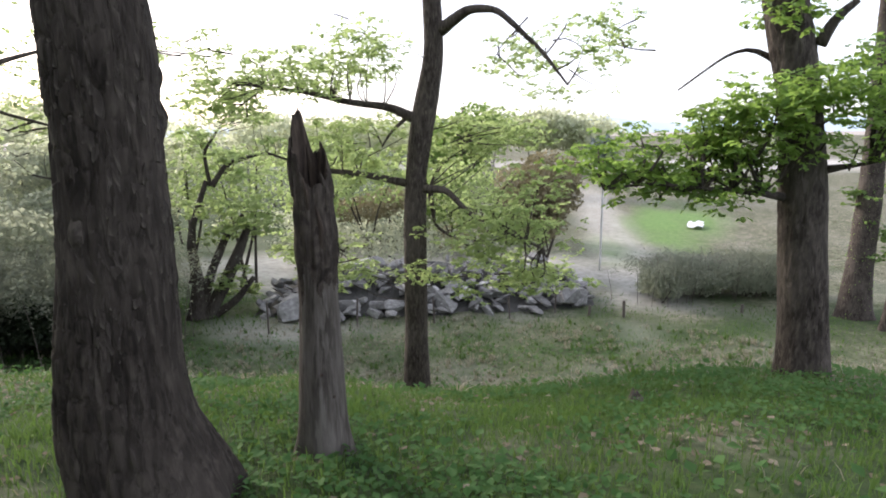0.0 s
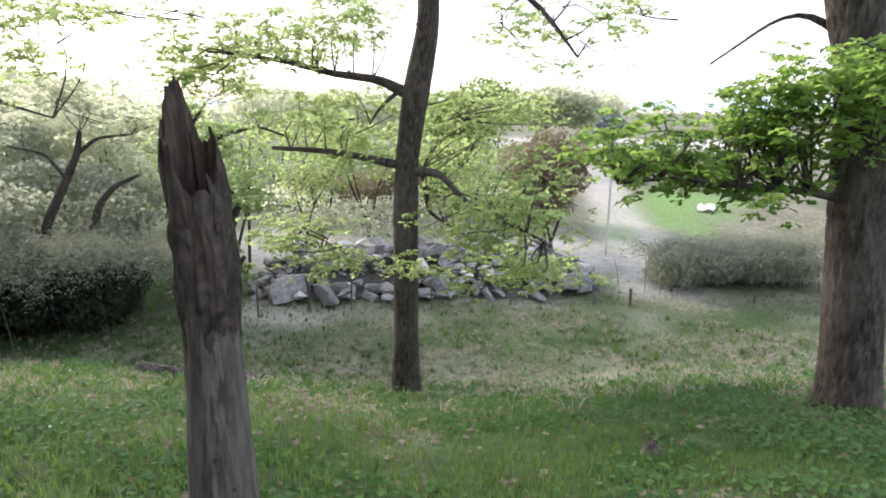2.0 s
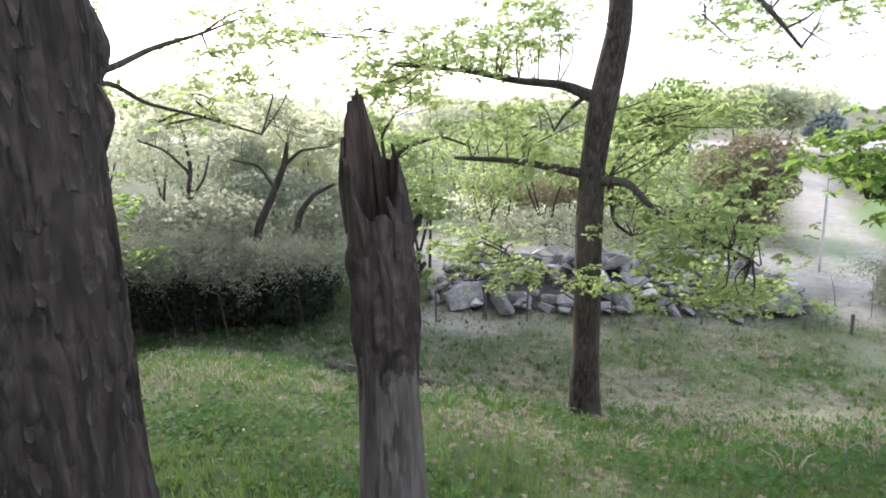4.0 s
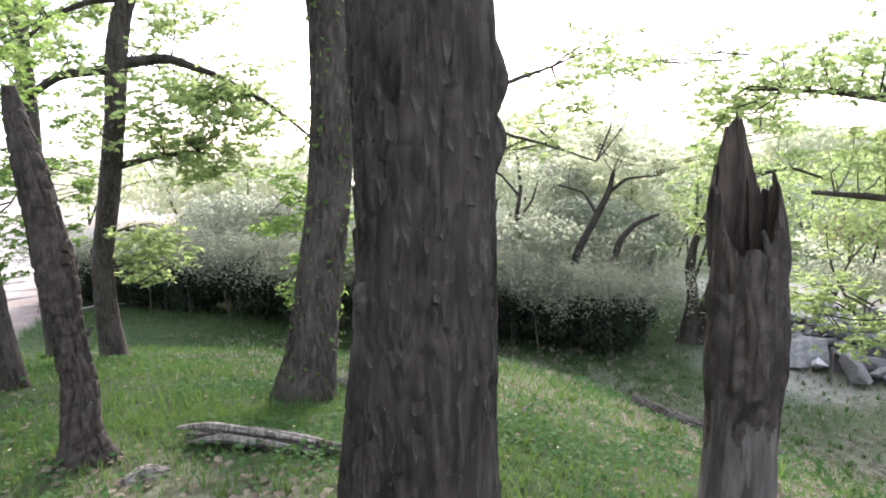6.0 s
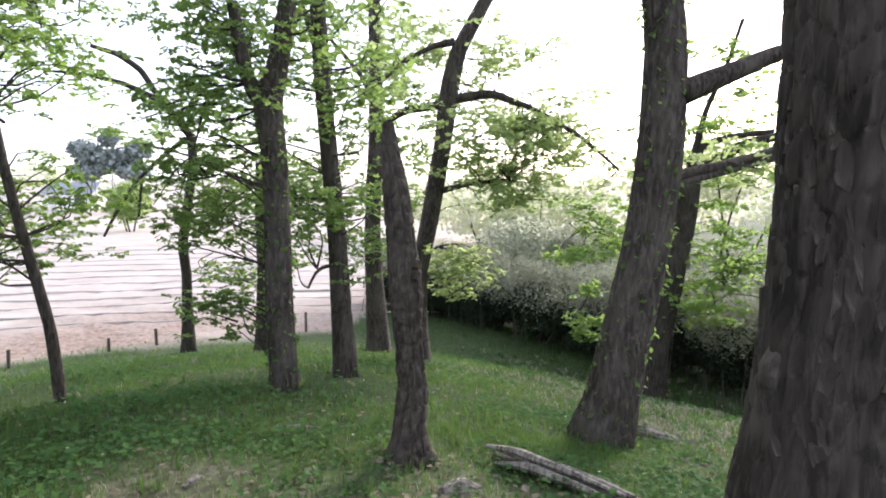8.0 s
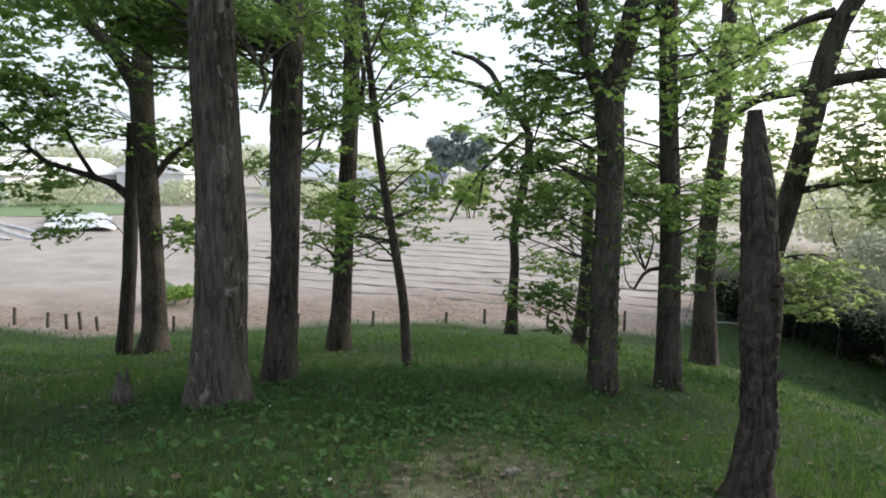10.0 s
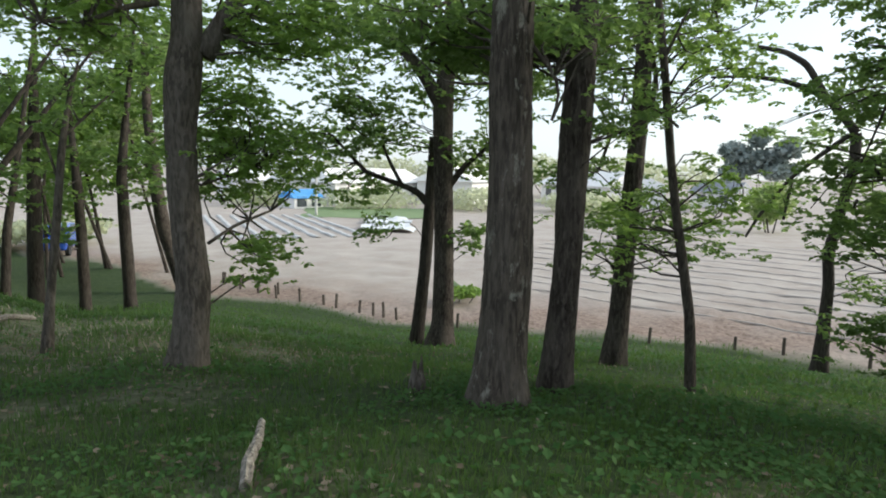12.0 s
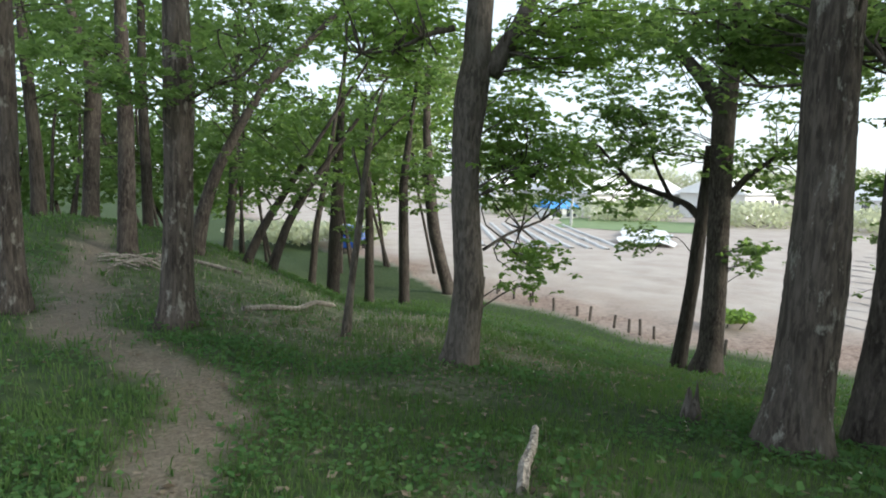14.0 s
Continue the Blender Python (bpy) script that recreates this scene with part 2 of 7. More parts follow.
GRASS_DRY = leaf_material("dry_grass_blade", (0.19, 0.175, 0.125), (0.28, 0.26, 0.195), (0.38, 0.36, 0.285), (0.34, 0.32, 0.22), 0.35, 0.8, 0.05)
WEED = leaf_material("broad_weed_leaf", (0.034, 0.085, 0.028), (0.058, 0.125, 0.042), (0.095, 0.17, 0.062), (0.12, 0.25, 0.06), 0.35, 0.75, 0.08)
LITTER = leaf_material("fallen_dry_leaf", (0.08, 0.062, 0.045), (0.15, 0.122, 0.088), (0.27, 0.235, 0.185), (0.2, 0.15, 0.08), 0.2, 0.9, 0.05)
BLOSSOM = leaf_material("small_pale_flower", (0.5, 0.52, 0.36), (0.6, 0.6, 0.45), (0.7, 0.7, 0.6), (0.5, 0.5, 0.3), 0.3)


def ground_material():
    m = Nodes("knoll_ground")
    vec = m.coords()
    fine, mid, broad = m.noise(vec, 34.0, 6.0, 0.7), m.noise(vec, 5.0, 5.0, 0.6), m.noise(vec, 0.6, 4.0)
    turf = m.ramp(mid, (0.3, (0.024, 0.048, 0.017)), (0.5, (0.04, 0.07, 0.025)), (0.72, (0.066, 0.094, 0.038)))
    turf = m.mix(m.ramp(fine, (0.4, (0, 0, 0)), (0.75, (0.35, 0.35, 0.35))), turf, (0.09, 0.078, 0.052))
    dry = m.ramp(fine, (0.25, (0.12, 0.115, 0.075)), (0.5, (0.22, 0.21, 0.155)), (0.75, (0.36, 0.345, 0.275)))
    soil = m.ramp(fine, (0.25, (0.27, 0.225, 0.195)), (0.5, (0.38, 0.335, 0.3)), (0.78, (0.46, 0.415, 0.38)))
    soil = m.mix(m.ramp(broad, (0.35, (0, 0, 0)), (0.7, (0.6, 0.6, 0.6))), soil, (0.5, 0.465, 0.43))
    sand = m.ramp(m.noise(vec, 3.0, 6.0, 0.7), (0.3, (0.32, 0.305, 0.28)), (0.5, (0.45, 0.435, 0.405)), (0.72, (0.58, 0.565, 0.53)))
    clump = m.noise(vec, 2.3, 5.0, 0.7)
    dry = m.mix(m.ramp(clump, (0.42, (0, 0, 0)), (0.6, (0.75, 0.75, 0.75))), dry, (0.085, 0.105, 0.045))
    dry = m.mix(m.ramp(m.noise(vec, 7.0, 4.0, 0.7), (0.45, (0, 0, 0)), (0.62, (0.9, 0.9, 0.9))), dry, (0.06, 0.056, 0.04))
    col = m.mix(m.attr("dry"), turf, dry)
    earth = m.ramp(fine, (0.3, (0.085, 0.068, 0.052)), (0.5, (0.155, 0.127, 0.1)), (0.75, (0.25, 0.215, 0.175)))
    col = m.mix(m.attr("path"), col, earth)
    col = m.mix(m.attr("sand"), col, sand)
    col = m.mix(m.attr("meadow"), col, m.ramp(mid, (0.3, (0.09, 0.17, 0.05)), (0.7, (0.17, 0.27, 0.09))))
    moist = m.ramp(m.noise(vec, 6.0, 6.0, 0.75), (0.34, (0.13, 0.095, 0.078)), (0.5, (0.27, 0.205, 0.172)), (0.7, (0.38, 0.305, 0.262)))
    soil = m.mix(m.attr("raw"), soil, moist)
    col = m.mix(m.attr("soil"), col, soil)
    m.put(m.bsdf, "Base Color", col)
    m.put(m.bsdf, "Roughness", 0.95)
    m.put(m.bsdf, "Specular IOR Level", 0.15)
    m.bump(m.mix(0.5, fine, mid), 0.7, 0.04)
    return m.mat


def plain(name, a, b, scale=6.0, rough=0.8, bump=0.3, metal=0.0, stretch=(1, 1, 1)):
    m = Nodes(name)
    n = m.noise(m.coords(stretch), scale, 6.0, 0.65)
    m.put(m.bsdf, "Base Color", m.mix(m.ramp(m.noise(m.coords(), scale * 0.13, 3.0), (0.35, (0, 0, 0)), (0.7, (0.4, 0.4, 0.4))), m.ramp(n, (0.3, a), (0.7, b)), b))
    m.put(m.bsdf, "Roughness", rough)
    m.put(m.bsdf, "Metallic", metal)
    if bump:
        m.bump(n, bump, 0.02)
    return m.mat


def rock_material():
    m = Nodes("grey_rock")
    n = m.noise(m.coords(), 3.5, 7.0, 0.7)
    tone = m.tree.nodes.new("ShaderNodeObjectInfo").outputs["Random"]
    col = m.ramp(n, (0.3, (0.1, 0.098, 0.094)), (0.5, (0.21, 0.207, 0.2)), (0.72, (0.38, 0.374, 0.362)))
    m.put(m.bsdf, "Base Color", m.mix(m.ramp(tone, (0.0, (0.75, 0.75, 0.75)), (0.45, (0.1, 0.1, 0.1)), (1.0, (0.0, 0.0, 0.0))), col, (0.12, 0.116, 0.11)))
    m.put(m.bsdf, "Roughness", 0.9)
    m.bump(n, 0.7, 0.04)
    return m.mat


GROUND = ground_material()
ROCK = rock_material()
# near-black colour standing for the shade between the boulders
GAP_SHADE = plain("rock_gap_shade", (0.03, 0.03, 0.028), (0.09, 0.088, 0.083), 7.0, 0.95, 0.8)
ROCK_PALE = plain("pale_rock", (0.36, 0.355, 0.34), (0.52, 0.51, 0.49), 5.0, 0.9, 0.5)
POSTWOOD = plain("weathered_post_wood", (0.05, 0.04, 0.035), (0.13, 0.11, 0.095), 22.0, 0.9, 0.5, 0, (1, 1, 0.1))
POLEGREY = plain("grey_pole_paint", (0.4, 0.4, 0.39), (0.55, 0.55, 0.53), 9.0, 0.6, 0.1)
WHITEWALL = plain("white_house_wall", (0.74, 0.74, 0.72), (0.82, 0.81, 0.8), 2.0, 0.8, 0.1)
ROOF = plain("grey_roof_tiles", (0.16, 0.18, 0.21), (0.28, 0.3, 0.33), 3.0, 0.6, 0.3)
GLASS_DARK = plain("dark_window_glass", (0.05, 0.06, 0.07), (0.09, 0.1, 0.11), 1.0, 0.15, 0.0)
BLUESHEET = plain("blue_tarpaulin", (0.05, 0.22, 0.55), (0.1, 0.35, 0.7), 3.0, 0.5, 0.3)
PLASTIC = plain("white_plastic_film", (0.6, 0.62, 0.64), (0.78, 0.79, 0.8), 2.0, 0.35, 0.3)
FILM_PALE = plain("dusty_plastic_film", (0.38, 0.375, 0.37), (0.5, 0.495, 0.49), 3.0, 0.5, 0.3)
FILM_DARK = plain("dark_row_gap", (0.3, 0.27, 0.245), (0.4, 0.365, 0.34), 4.0, 0.8, 0.2)
CARPAINT = plain("blue_car_paint", (0.02, 0.06, 0.28), (0.03, 0.08, 0.34), 2.0, 0.25, 0.0)
RUBBER = plain("black_rubber", (0.015, 0.015, 0.015), (0.03, 0.03, 0.03), 9.0, 0.8, 0.1)
# the hills' blue is distance haze put straight into their colour
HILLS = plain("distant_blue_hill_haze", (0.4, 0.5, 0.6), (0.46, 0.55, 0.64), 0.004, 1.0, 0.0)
CROP = plain("green_crop_meadow", (0.11, 0.18, 0.07), (0.2, 0.27, 0.13), 1.2, 0.95, 0.3)


# ---- building helpers ----
def mesh_of(name, verts, faces, mat, smooth=False):
    me = bpy.data.meshes.new(name)
    me.from_pydata(np.asarray(verts, float).tolist(), [], [tuple(f) for f in (faces.tolist() if isinstance(faces, np.ndarray) else faces)])
    me.materials.append(mat)
    if smooth:
        me.polygons.foreach_set("use_smooth", [True] * len(me.polygons))
    me.update()
    return me


def thing(name, at, label, category, group="", kind=""):
    ob = new(name)
    ob.location = at
    ob.empty_display_size = 0.2
    return tagged(ob, label, category, group, kind)


def part_np(name, verts, faces, mat, parent, label="", smooth=False, origin=None):
    """One mesh part; verts are in world metres and are brought to the parent's own frame."""
    o = Vector(parent.location) if origin is None else Vector(origin)
    ob = new(name, mesh_of(name, np.asarray(verts, float) - np.array(o), faces, mat, smooth))
    ob.parent = parent
    if label:
        ob["label"] = label
    return ob


def part(name, bm, material, parent, label=""):
    me = bpy.data.meshes.new(name)
    bm.to_mesh(me)
    bm.free()
    me.materials.append(material)
    ob = new(name, me)
    ob.parent = parent
    if label:
        ob["label"] = label
    return ob


def box_bm(sx, sy, sz, at=(0, 0, 0), bevel=0.0, turn=0.0):
    bm = bmesh.new()
    bmesh.ops.create_cube(bm, size=1, matrix=Matrix.Translation(at) @ Matrix.Rotation(radians(turn), 4, "Z") @ Matrix.Diagonal((sx, sy, sz, 1)))
    if bevel:
        bmesh.ops.bevel(bm, geom=bm.edges[:], offset=bevel, segments=2, affect="EDGES", profile=0.5)
    return bm


def resample(points, step):
    """Evenly spaced rows of x, y, z, r along a softened polyline."""
    p = np.array(points, float)
    d = np.concatenate([[0], np.cumsum(np.linalg.norm(np.diff(p[:, :3], axis=0), axis=1))])
    n = max(3, int(d[-1] / step) + 1)
    s = np.linspace(0, d[-1], n)
    q = np.stack([np.interp(s, d, p[:, k]) for k in range(4)], -1)
    w = max(1, int(0.35 * d[-1] / max(1, len(p) - 1) / (d[-1] / (n - 1))))
    if n > 2 * w + 2:
        ker = np.hanning(2 * w + 3)
        ker /= ker.sum()
        for k in range(4):
            lo, hi = 2 * q[0, k] - q[1:w + 2, k][::-1], 2 * q[-1, k] - q[-w - 2:-1, k][::-1]
            q[:, k] = np.convolve(np.concatenate([lo, q[:, k], hi]), ker, "valid")
    q[:, 3] = np.maximum(q[:, 3], 0.003)
    return q


def furrows(a, s, r0, depth, seed):
    """Relief of oak bark: upright ridges split into uneven plates by furrows and cross cracks."""
    ca, sa = np.cos(a), np.sin(a)
    k = r0 / 0.05
    wander = 0.75 * vnoise(ca * k, sa * k, s * 3.2, seed) + 0.4 * vnoise(ca * 2.4 * k, sa * 2.4 * k, s * 8.0, seed + 1)
    cols = max(7, round(2 * np.pi * r0 / 0.06))
    phase = a / (2 * np.pi) * cols + wander
    cell = np.floor(phase)
    side = np.abs(phase - cell - 0.5) * 2
    ci = np.mod(cell, cols).astype(np.int64)
    run = s / 0.1 + 3.0 * hash01(ci, ci * 0, ci * 0, seed + 3) + 0.5 * vnoise(ca * k, sa * k, s * 5.0, seed + 4)
    ri = np.floor(run)
    ends = np.abs(run - ri - 0.5) * 2
    lift = hash01(ci, ri.astype(np.int64), ci * 0, seed + 6)
    gap = np.clip((side - 0.5) / 0.5, 0, 1) ** 2
    gap = np.maximum(gap, 0.7 * np.clip((ends - 0.78) / 0.22, 0, 1) ** 1.5)
    worn = np.clip(0.6 + 0.6 * vnoise(ca * 2.0, sa * 2.0, s * 1.6, seed + 8), 0.25, 1.1)
    fine = 0.22 * vnoise(ca * 6 * k, sa * 6 * k, s * 14.0, seed + 9)
    return depth * worn * (0.45 - 1.5 * gap + 0.28 * (lift - 0.5) * (1 - gap) + fine)


def tube(points, seg, step, rough=0.0, seed=0, roots=False):
    """Verts and faces of a bark-covered tube along x, y, z, r."""
    q = resample(points, step)
    n = len(q)
    d = np.gradient(q[:, :3], axis=0)
    d /= np.linalg.norm(d, axis=1)[:, None] + 1e-9
    ref = np.array([1.0, 0.0, 0.0]) if abs(d[:, 0]).mean() < 0.8 else np.array([0.0, 1.0, 0.0])
    u = ref - d * (d @ ref)[:, None]
    u /= np.linalg.norm(u, axis=1)[:, None]
    v = np.cross(d, u)
    a = np.linspace(0, 2 * np.pi, seg, endpoint=False)
    ca, sa = np.cos(a)[None, :], np.sin(a)[None, :]
    s = np.concatenate([[0], np.cumsum(np.linalg.norm(np.diff(q[:, :3], axis=0), axis=1))])[:, None]
    r = q[:, 3][:, None] * np.ones((1, seg))
    if rough >= 0.01:
        r = r + furrows(a[None, :], s, float(np.median(q[:, 3])), rough, seed) + 0.045 * r * vnoise(ca * 1.4, sa * 1.4, s * 1.3, seed + 2)
    elif rough:
        r0 = q[:, 3].max()
        k = 5.5 * max(1.0, r0 / 0.2)
        ridge = vnoise(ca * k + 9, sa * k + 9, s * 3.0 / max(0.5, r0 / 0.2), seed) + 0.6 * vnoise(ca * 2.3 * k, sa * 2.3 * k, s * 7.0, seed + 5)
        r = r + rough * np.clip(ridge, -1.0, 0.8) * min(1.6, r0 / 0.12) + 0.05 * r * vnoise(ca * 1.4, sa * 1.4, s * 1.3, seed + 2)
    if roots:
        flare = np.exp(-s / 0.16)
        r = r * (1 + flare * (0.16 + 0.2 * np.sin(a * 5 + seed)[None, :] + 0.1 * np.sin(a * 3 + 2 * seed)[None, :]))
    pos = q[:, None, :3] + r[..., None] * (ca[..., None] * u[:, None, :] + sa[..., None] * v[:, None, :])
    verts = pos.reshape(-1, 3)
    i = np.arange(n - 1)[:, None] * seg
    j = np.arange(seg)[None, :]
    k = (j + 1) % seg
    faces = np.stack([i + j, i + k, i + seg + k, i + seg + j], -1).reshape(-1, 4).tolist()
    faces.append(tuple(range((n - 1) * seg, n * seg)))
    faces.append(tuple(range(seg - 1, -1, -1)))
    return verts, faces


LEAF_SHAPE = np.array([(0, 0, 0), (0.26, 0.3, 0.06), (0.1, 0.42, 0.0), (0.32, 0.7, 0.08), (0.0, 1.0, -0.1), (-0.32, 0.74, 0.08), (-0.1, 0.42, 0.0), (-0.24, 0.26, 0.06), (0, 0.5, -0.06)])
LEAF_FACES = np.array([(8, 0, 1), (8, 1, 2), (8, 2, 3), (8, 3, 4), (8, 4, 5), (8, 5, 6), (8, 6, 7), (8, 7, 0)])
SMALL_SHAPE = np.array([(0, 0, 0), (0.3, 0.5, 0.05), (0, 1.0, -0.05), (-0.3, 0.5, 0.05)])
SMALL_FACES = np.array([(0, 1, 2), (0, 2, 3)])


def scatter(shape, faces, at, size, rng, flat=0.6, up=None, yaw=None):
    """Copies of a small leaf, joined: at rows of x, y, z; flat: how level they lie."""
    n = len(at)
    yaw = rng.uniform(0, 2 * np.pi, n) if yaw is None else yaw
    pitch = rng.normal(0, 1.0 - flat, n) if up is None else up + rng.normal(0, 0.25, n)
    roll = rng.normal(0, 1.0 - flat, n)
    sc = size * rng.uniform(0.65, 1.3, n)
    cy, sy, cp, sp, cr, sr = np.cos(yaw), np.sin(yaw), np.cos(pitch), np.sin(pitch), np.cos(roll), np.sin(roll)
    s = shape[None, :, :] * sc[:, None, None]
    x, y, z = s[..., 0], s[..., 1], s[..., 2]
    x, z = x * cr[:, None] + z * sr[:, None], -x * sr[:, None] + z * cr[:, None]
    y, z = y * cp[:, None] - z * sp[:, None], y * sp[:, None] + z * cp[:, None]
    x, y = x * cy[:, None] - y * sy[:, None], x * sy[:, None] + y * cy[:, None]
    verts = np.stack([x, y, z], -1) + at[:, None, :]
    f = faces[None] + (np.arange(n) * len(shape))[:, None, None]
    return verts.reshape(-1, 3), f.reshape(-1, faces.shape[1])


def join(pairs):
    """Verts and faces of several pairs as one."""
    v, f, k = [], [], 0
    for a, b in pairs:
        v.append(np.asarray(a))
        f.extend([tuple(np.asarray(q) + k) for q in b] if not isinstance(b, np.ndarray) else (b + k).tolist())
        k += len(a)
    return np.vstack(v), f


TREE_COUNT = [0]


def tree(label, trunk, limbs=(), crowns=(), bark=None, leaf=None, ivy=0, seg=20, rough=0.012):
    TREE_COUNT[0] += 1
    seed = TREE_COUNT[0] * 17
    rng = np.random.default_rng(seed)
    base = Vector(trunk[0][:3])
    ob = thing("tree", base, label, "tree", "trees of the knoll")
    start = list(trunk[0])
    start[2] -= 0.12
    rows = [tuple(start)] + list(trunk)
    fine = seg if seg < 24 or seg > 100 else int(seg * 1.7)
    v, f = tube(rows, fine, 0.013 if seg > 100 else max(0.03, 0.95 / seg), rough if seg > 16 else 0.004, seed, True)
    part_np("trunk", v, f, bark, ob, smooth=True)
    for L in limbs:
        wig = np.array(L, float)
        v, f = tube(wig, max(8, seg // 4), 0.09, 0.004, seed + 3)
        part_np("limb", v, f, bark, ob, smooth=True)
    if ivy:
        q = resample(trunk, 0.06)
        n = 900
        k = rng.integers(0, len(q), n)
        a = rng.uniform(0, 2 * np.pi, n)
        at = q[k, :3] + (q[k, 3] + 0.012)[:, None] * np.stack([np.cos(a), np.sin(a), 0 * a], -1)
        part_np("ivy", *scatter(SMALL_SHAPE, SMALL_FACES, at, 0.06, rng, 0.1), LEAF, ob, "small dark ivy leaves on the bark")["kind"] = "stuff"
    pts = np.vstack([resample(x, 0.25) for x in ([trunk] + list(limbs))])
    leaves, twigs = [], []
    top = trunk[-1]
    # tall trunks get an added top crown, out of view, to shade the ground
    if top[2] - trunk[0][2] > 4.5:
        crowns = list(crowns) + [(top[0], top[1], top[2] + 0.6, 2.4, 2.4, 1.2, 0.0, 60)]
    for cx, cy, cz, ra, rb, rc, turn, n in crowns:
        n = max(4, int(n * (0.95 if leaf is LEAF else 1.25)))
        t = radians(turn)
        ax, ay = np.array([np.cos(t), np.sin(t), 0]), np.array([-np.sin(t), np.cos(t), 0])
        boughs = max(3, n // 5)
        q = rng.normal(0, 1, (boughs, 3))
        q = q / np.linalg.norm(q, axis=1)[:, None] * (rng.uniform(0, 1, boughs) ** 0.42)[:, None]
        q = q[rng.integers(0, boughs, n)] + rng.normal(0, 1, (n, 3)) * np.minimum(0.3, np.array([0.32, 0.32, 0.1]) / np.array([ra, rb, rc]))
        at = np.array([cx, cy, cz]) + q[:, :1] * ra * ax + q[:, 1:2] * rb * ay + q[:, 2:] * rc * np.array([0, 0, 1])
        stem = pts[: len(resample(trunk, 0.25)), :3]
        clear = np.array([np.min(np.linalg.norm(stem - c, axis=1)) for c in at]) > min(0.75, 0.3 + 0.25 * min(ra, rb))
        at = at[clear] if clear.sum() > 3 else at
        n = len(at)
        for c in at[: max(4, n // 3)]:
            near = pts[np.argmin(np.linalg.norm(pts[:, :3] - c + np.array([0, 0, 0.3]), axis=1)), :3]
            if np.linalg.norm(near - c) > 1.2:
                near = np.array([cx, cy, cz]) + rng.normal(0, 0.2, 3)
            midp = (near + c) / 2 + rng.normal(0, 0.12, 3)
            v, f = tube([(*near, 0.014), (*midp, 0.009), (*c, 0.004)], 4, 0.2)
            twigs.append((v, f))
        tips, ring = 5, 5  # leaves stand in rosettes round the shoot tips
        spread = np.repeat(rng.uniform(0.1, 0.26, n), tips)[:, None]
        tip = np.repeat(at, tips, axis=0) + np.clip(rng.normal(0, 1, (n * tips, 3)), -1.6, 1.6) * spread * np.array([1, 1, 0.32])
        p = np.repeat(tip, ring, axis=0) + rng.normal(0, 0.012, (n * tips * ring, 3))
        yaw = np.repeat(rng.uniform(0, 6.28, n * tips), ring) + np.tile(np.arange(ring) * 6.283 / ring, n * tips) + rng.normal(0, 0.3, n * tips * ring)
        far = np.hypot(cx, cy - 0.8) > 11 or cz > 5
        size = 0.16 if cz > 5 else float(np.clip(0.05 + 0.0045 * np.hypot(cx, cy - 0.8), 0.062, 0.14))
        leaves.append(scatter(SMALL_SHAPE * np.array([1.3, 1, 1]) if far else LEAF_SHAPE, SMALL_FACES if far else LEAF_FACES, p, size, rng, 0.45, -0.2, yaw))
    if leaves:
        part_np("crown", *join(leaves), leaf, ob)["kind"] = "stuff"
        part_np("twig_spray", *join(twigs), bark, ob)["kind"] = "stuff"
    return ob


# ---- places of the smaller things ----
SNAG_AT = (-3.87, 1.76)
LOG_A = [(-3.92, 2.36, 0.03, 0.6), (-3.66, 2.48, 0.055, 0.7), (-3.32, 2.65, 0.05, 0.7), (-2.82, 2.92, 0.022, 0.6)]
LOG_SPLITS = [[(-3.9 + 0.12 * k, 2.33 + 0.04 * k + o, 0.03 + h, 0.012), (-3.66 + 0.1 * k, 2.45 + 0.05 * k + o, 0.07 + h, 0.03), (-3.3 + 0.08 * k, 2.63 + 0.05 * k + o, 0.05 + h, 0.022), (-3.0 + 0.05 * k, 2.8 + 0.03 * k + o, 0.02 + h, 0.008)] for k, o, h in ((0, 0.07, 0.0), (1, -0.06, 0.0), (2, 0.03, 0.035), (-0.5, 0.0, 0.05), (3, 0.09, -0.01))]
LOG_B = [(-3.32, 1.83, 0.03, 0.3), (-3.36, 1.95, 0.06, 0.3), (-3.38, 2.06, 0.03, 0.3)]
LOG_C = [(-6.0, 11.1, 0.08, 1.6), (-5.0, 11.0, 0.1, 1.5), (-4.1, 11.15, 0.1, 1.5), (-3.3, 11.1, 0.06, 1.5)]
BRANCH_A = [(-1.57, -7.45, 0.03, 1.5), (-2.02, -7.9, 0.035, 1.5), (-2.47, -8.33, 0.03, 1.5), (-3.19, -9.88, 0.04, 1.5), (-3.76, -10.69, 0.03, 1.5)]
BRANCH_B = [(-1.25, -11.27, 0.03, 1.2), (-1.67, -11.09, 0.03, 1.2), (-2.08, -10.97, 0.02, 1.2)]
TWIG_A = [(-3.01, 4.28, 0.012, 2.5), (-3.1, 4.64, 0.01, 2.5), (-3.26, 5.24, 0.005, 2.5)]
TWIG_A2 = [(-3.1, 4.64, 0.03, 0.006), (-3.32, 5.06, 0.07, 0.003)]
SCRAP_A = [(-3.68, 0.46, 0.012, 0.6), (-3.72, 0.51, 0.03, 0.6), (-3.78, 0.55, 0.012, 0.6)]
SCRAP_B = [(-4.77, 0.92, 0.012, 0.5), (-4.69, 1.08, 0.03, 0.5), (-4.67, 1.28, 0.012, 0.5)]
CHUNK = [(-5.13, 4.08, 0.06, 0.5), (-4.92, 4.15, 0.07, 0.5), (-4.88, 4.69, 0.02, 0.5)]
STUB_A = (-4.37, -2.68)
STUB_B = (1.23, 4.12)
STICK = ((-2.07, -1.72), (-2.48, -2.2))
BRUSH_AT = (-0.46, -10.30)
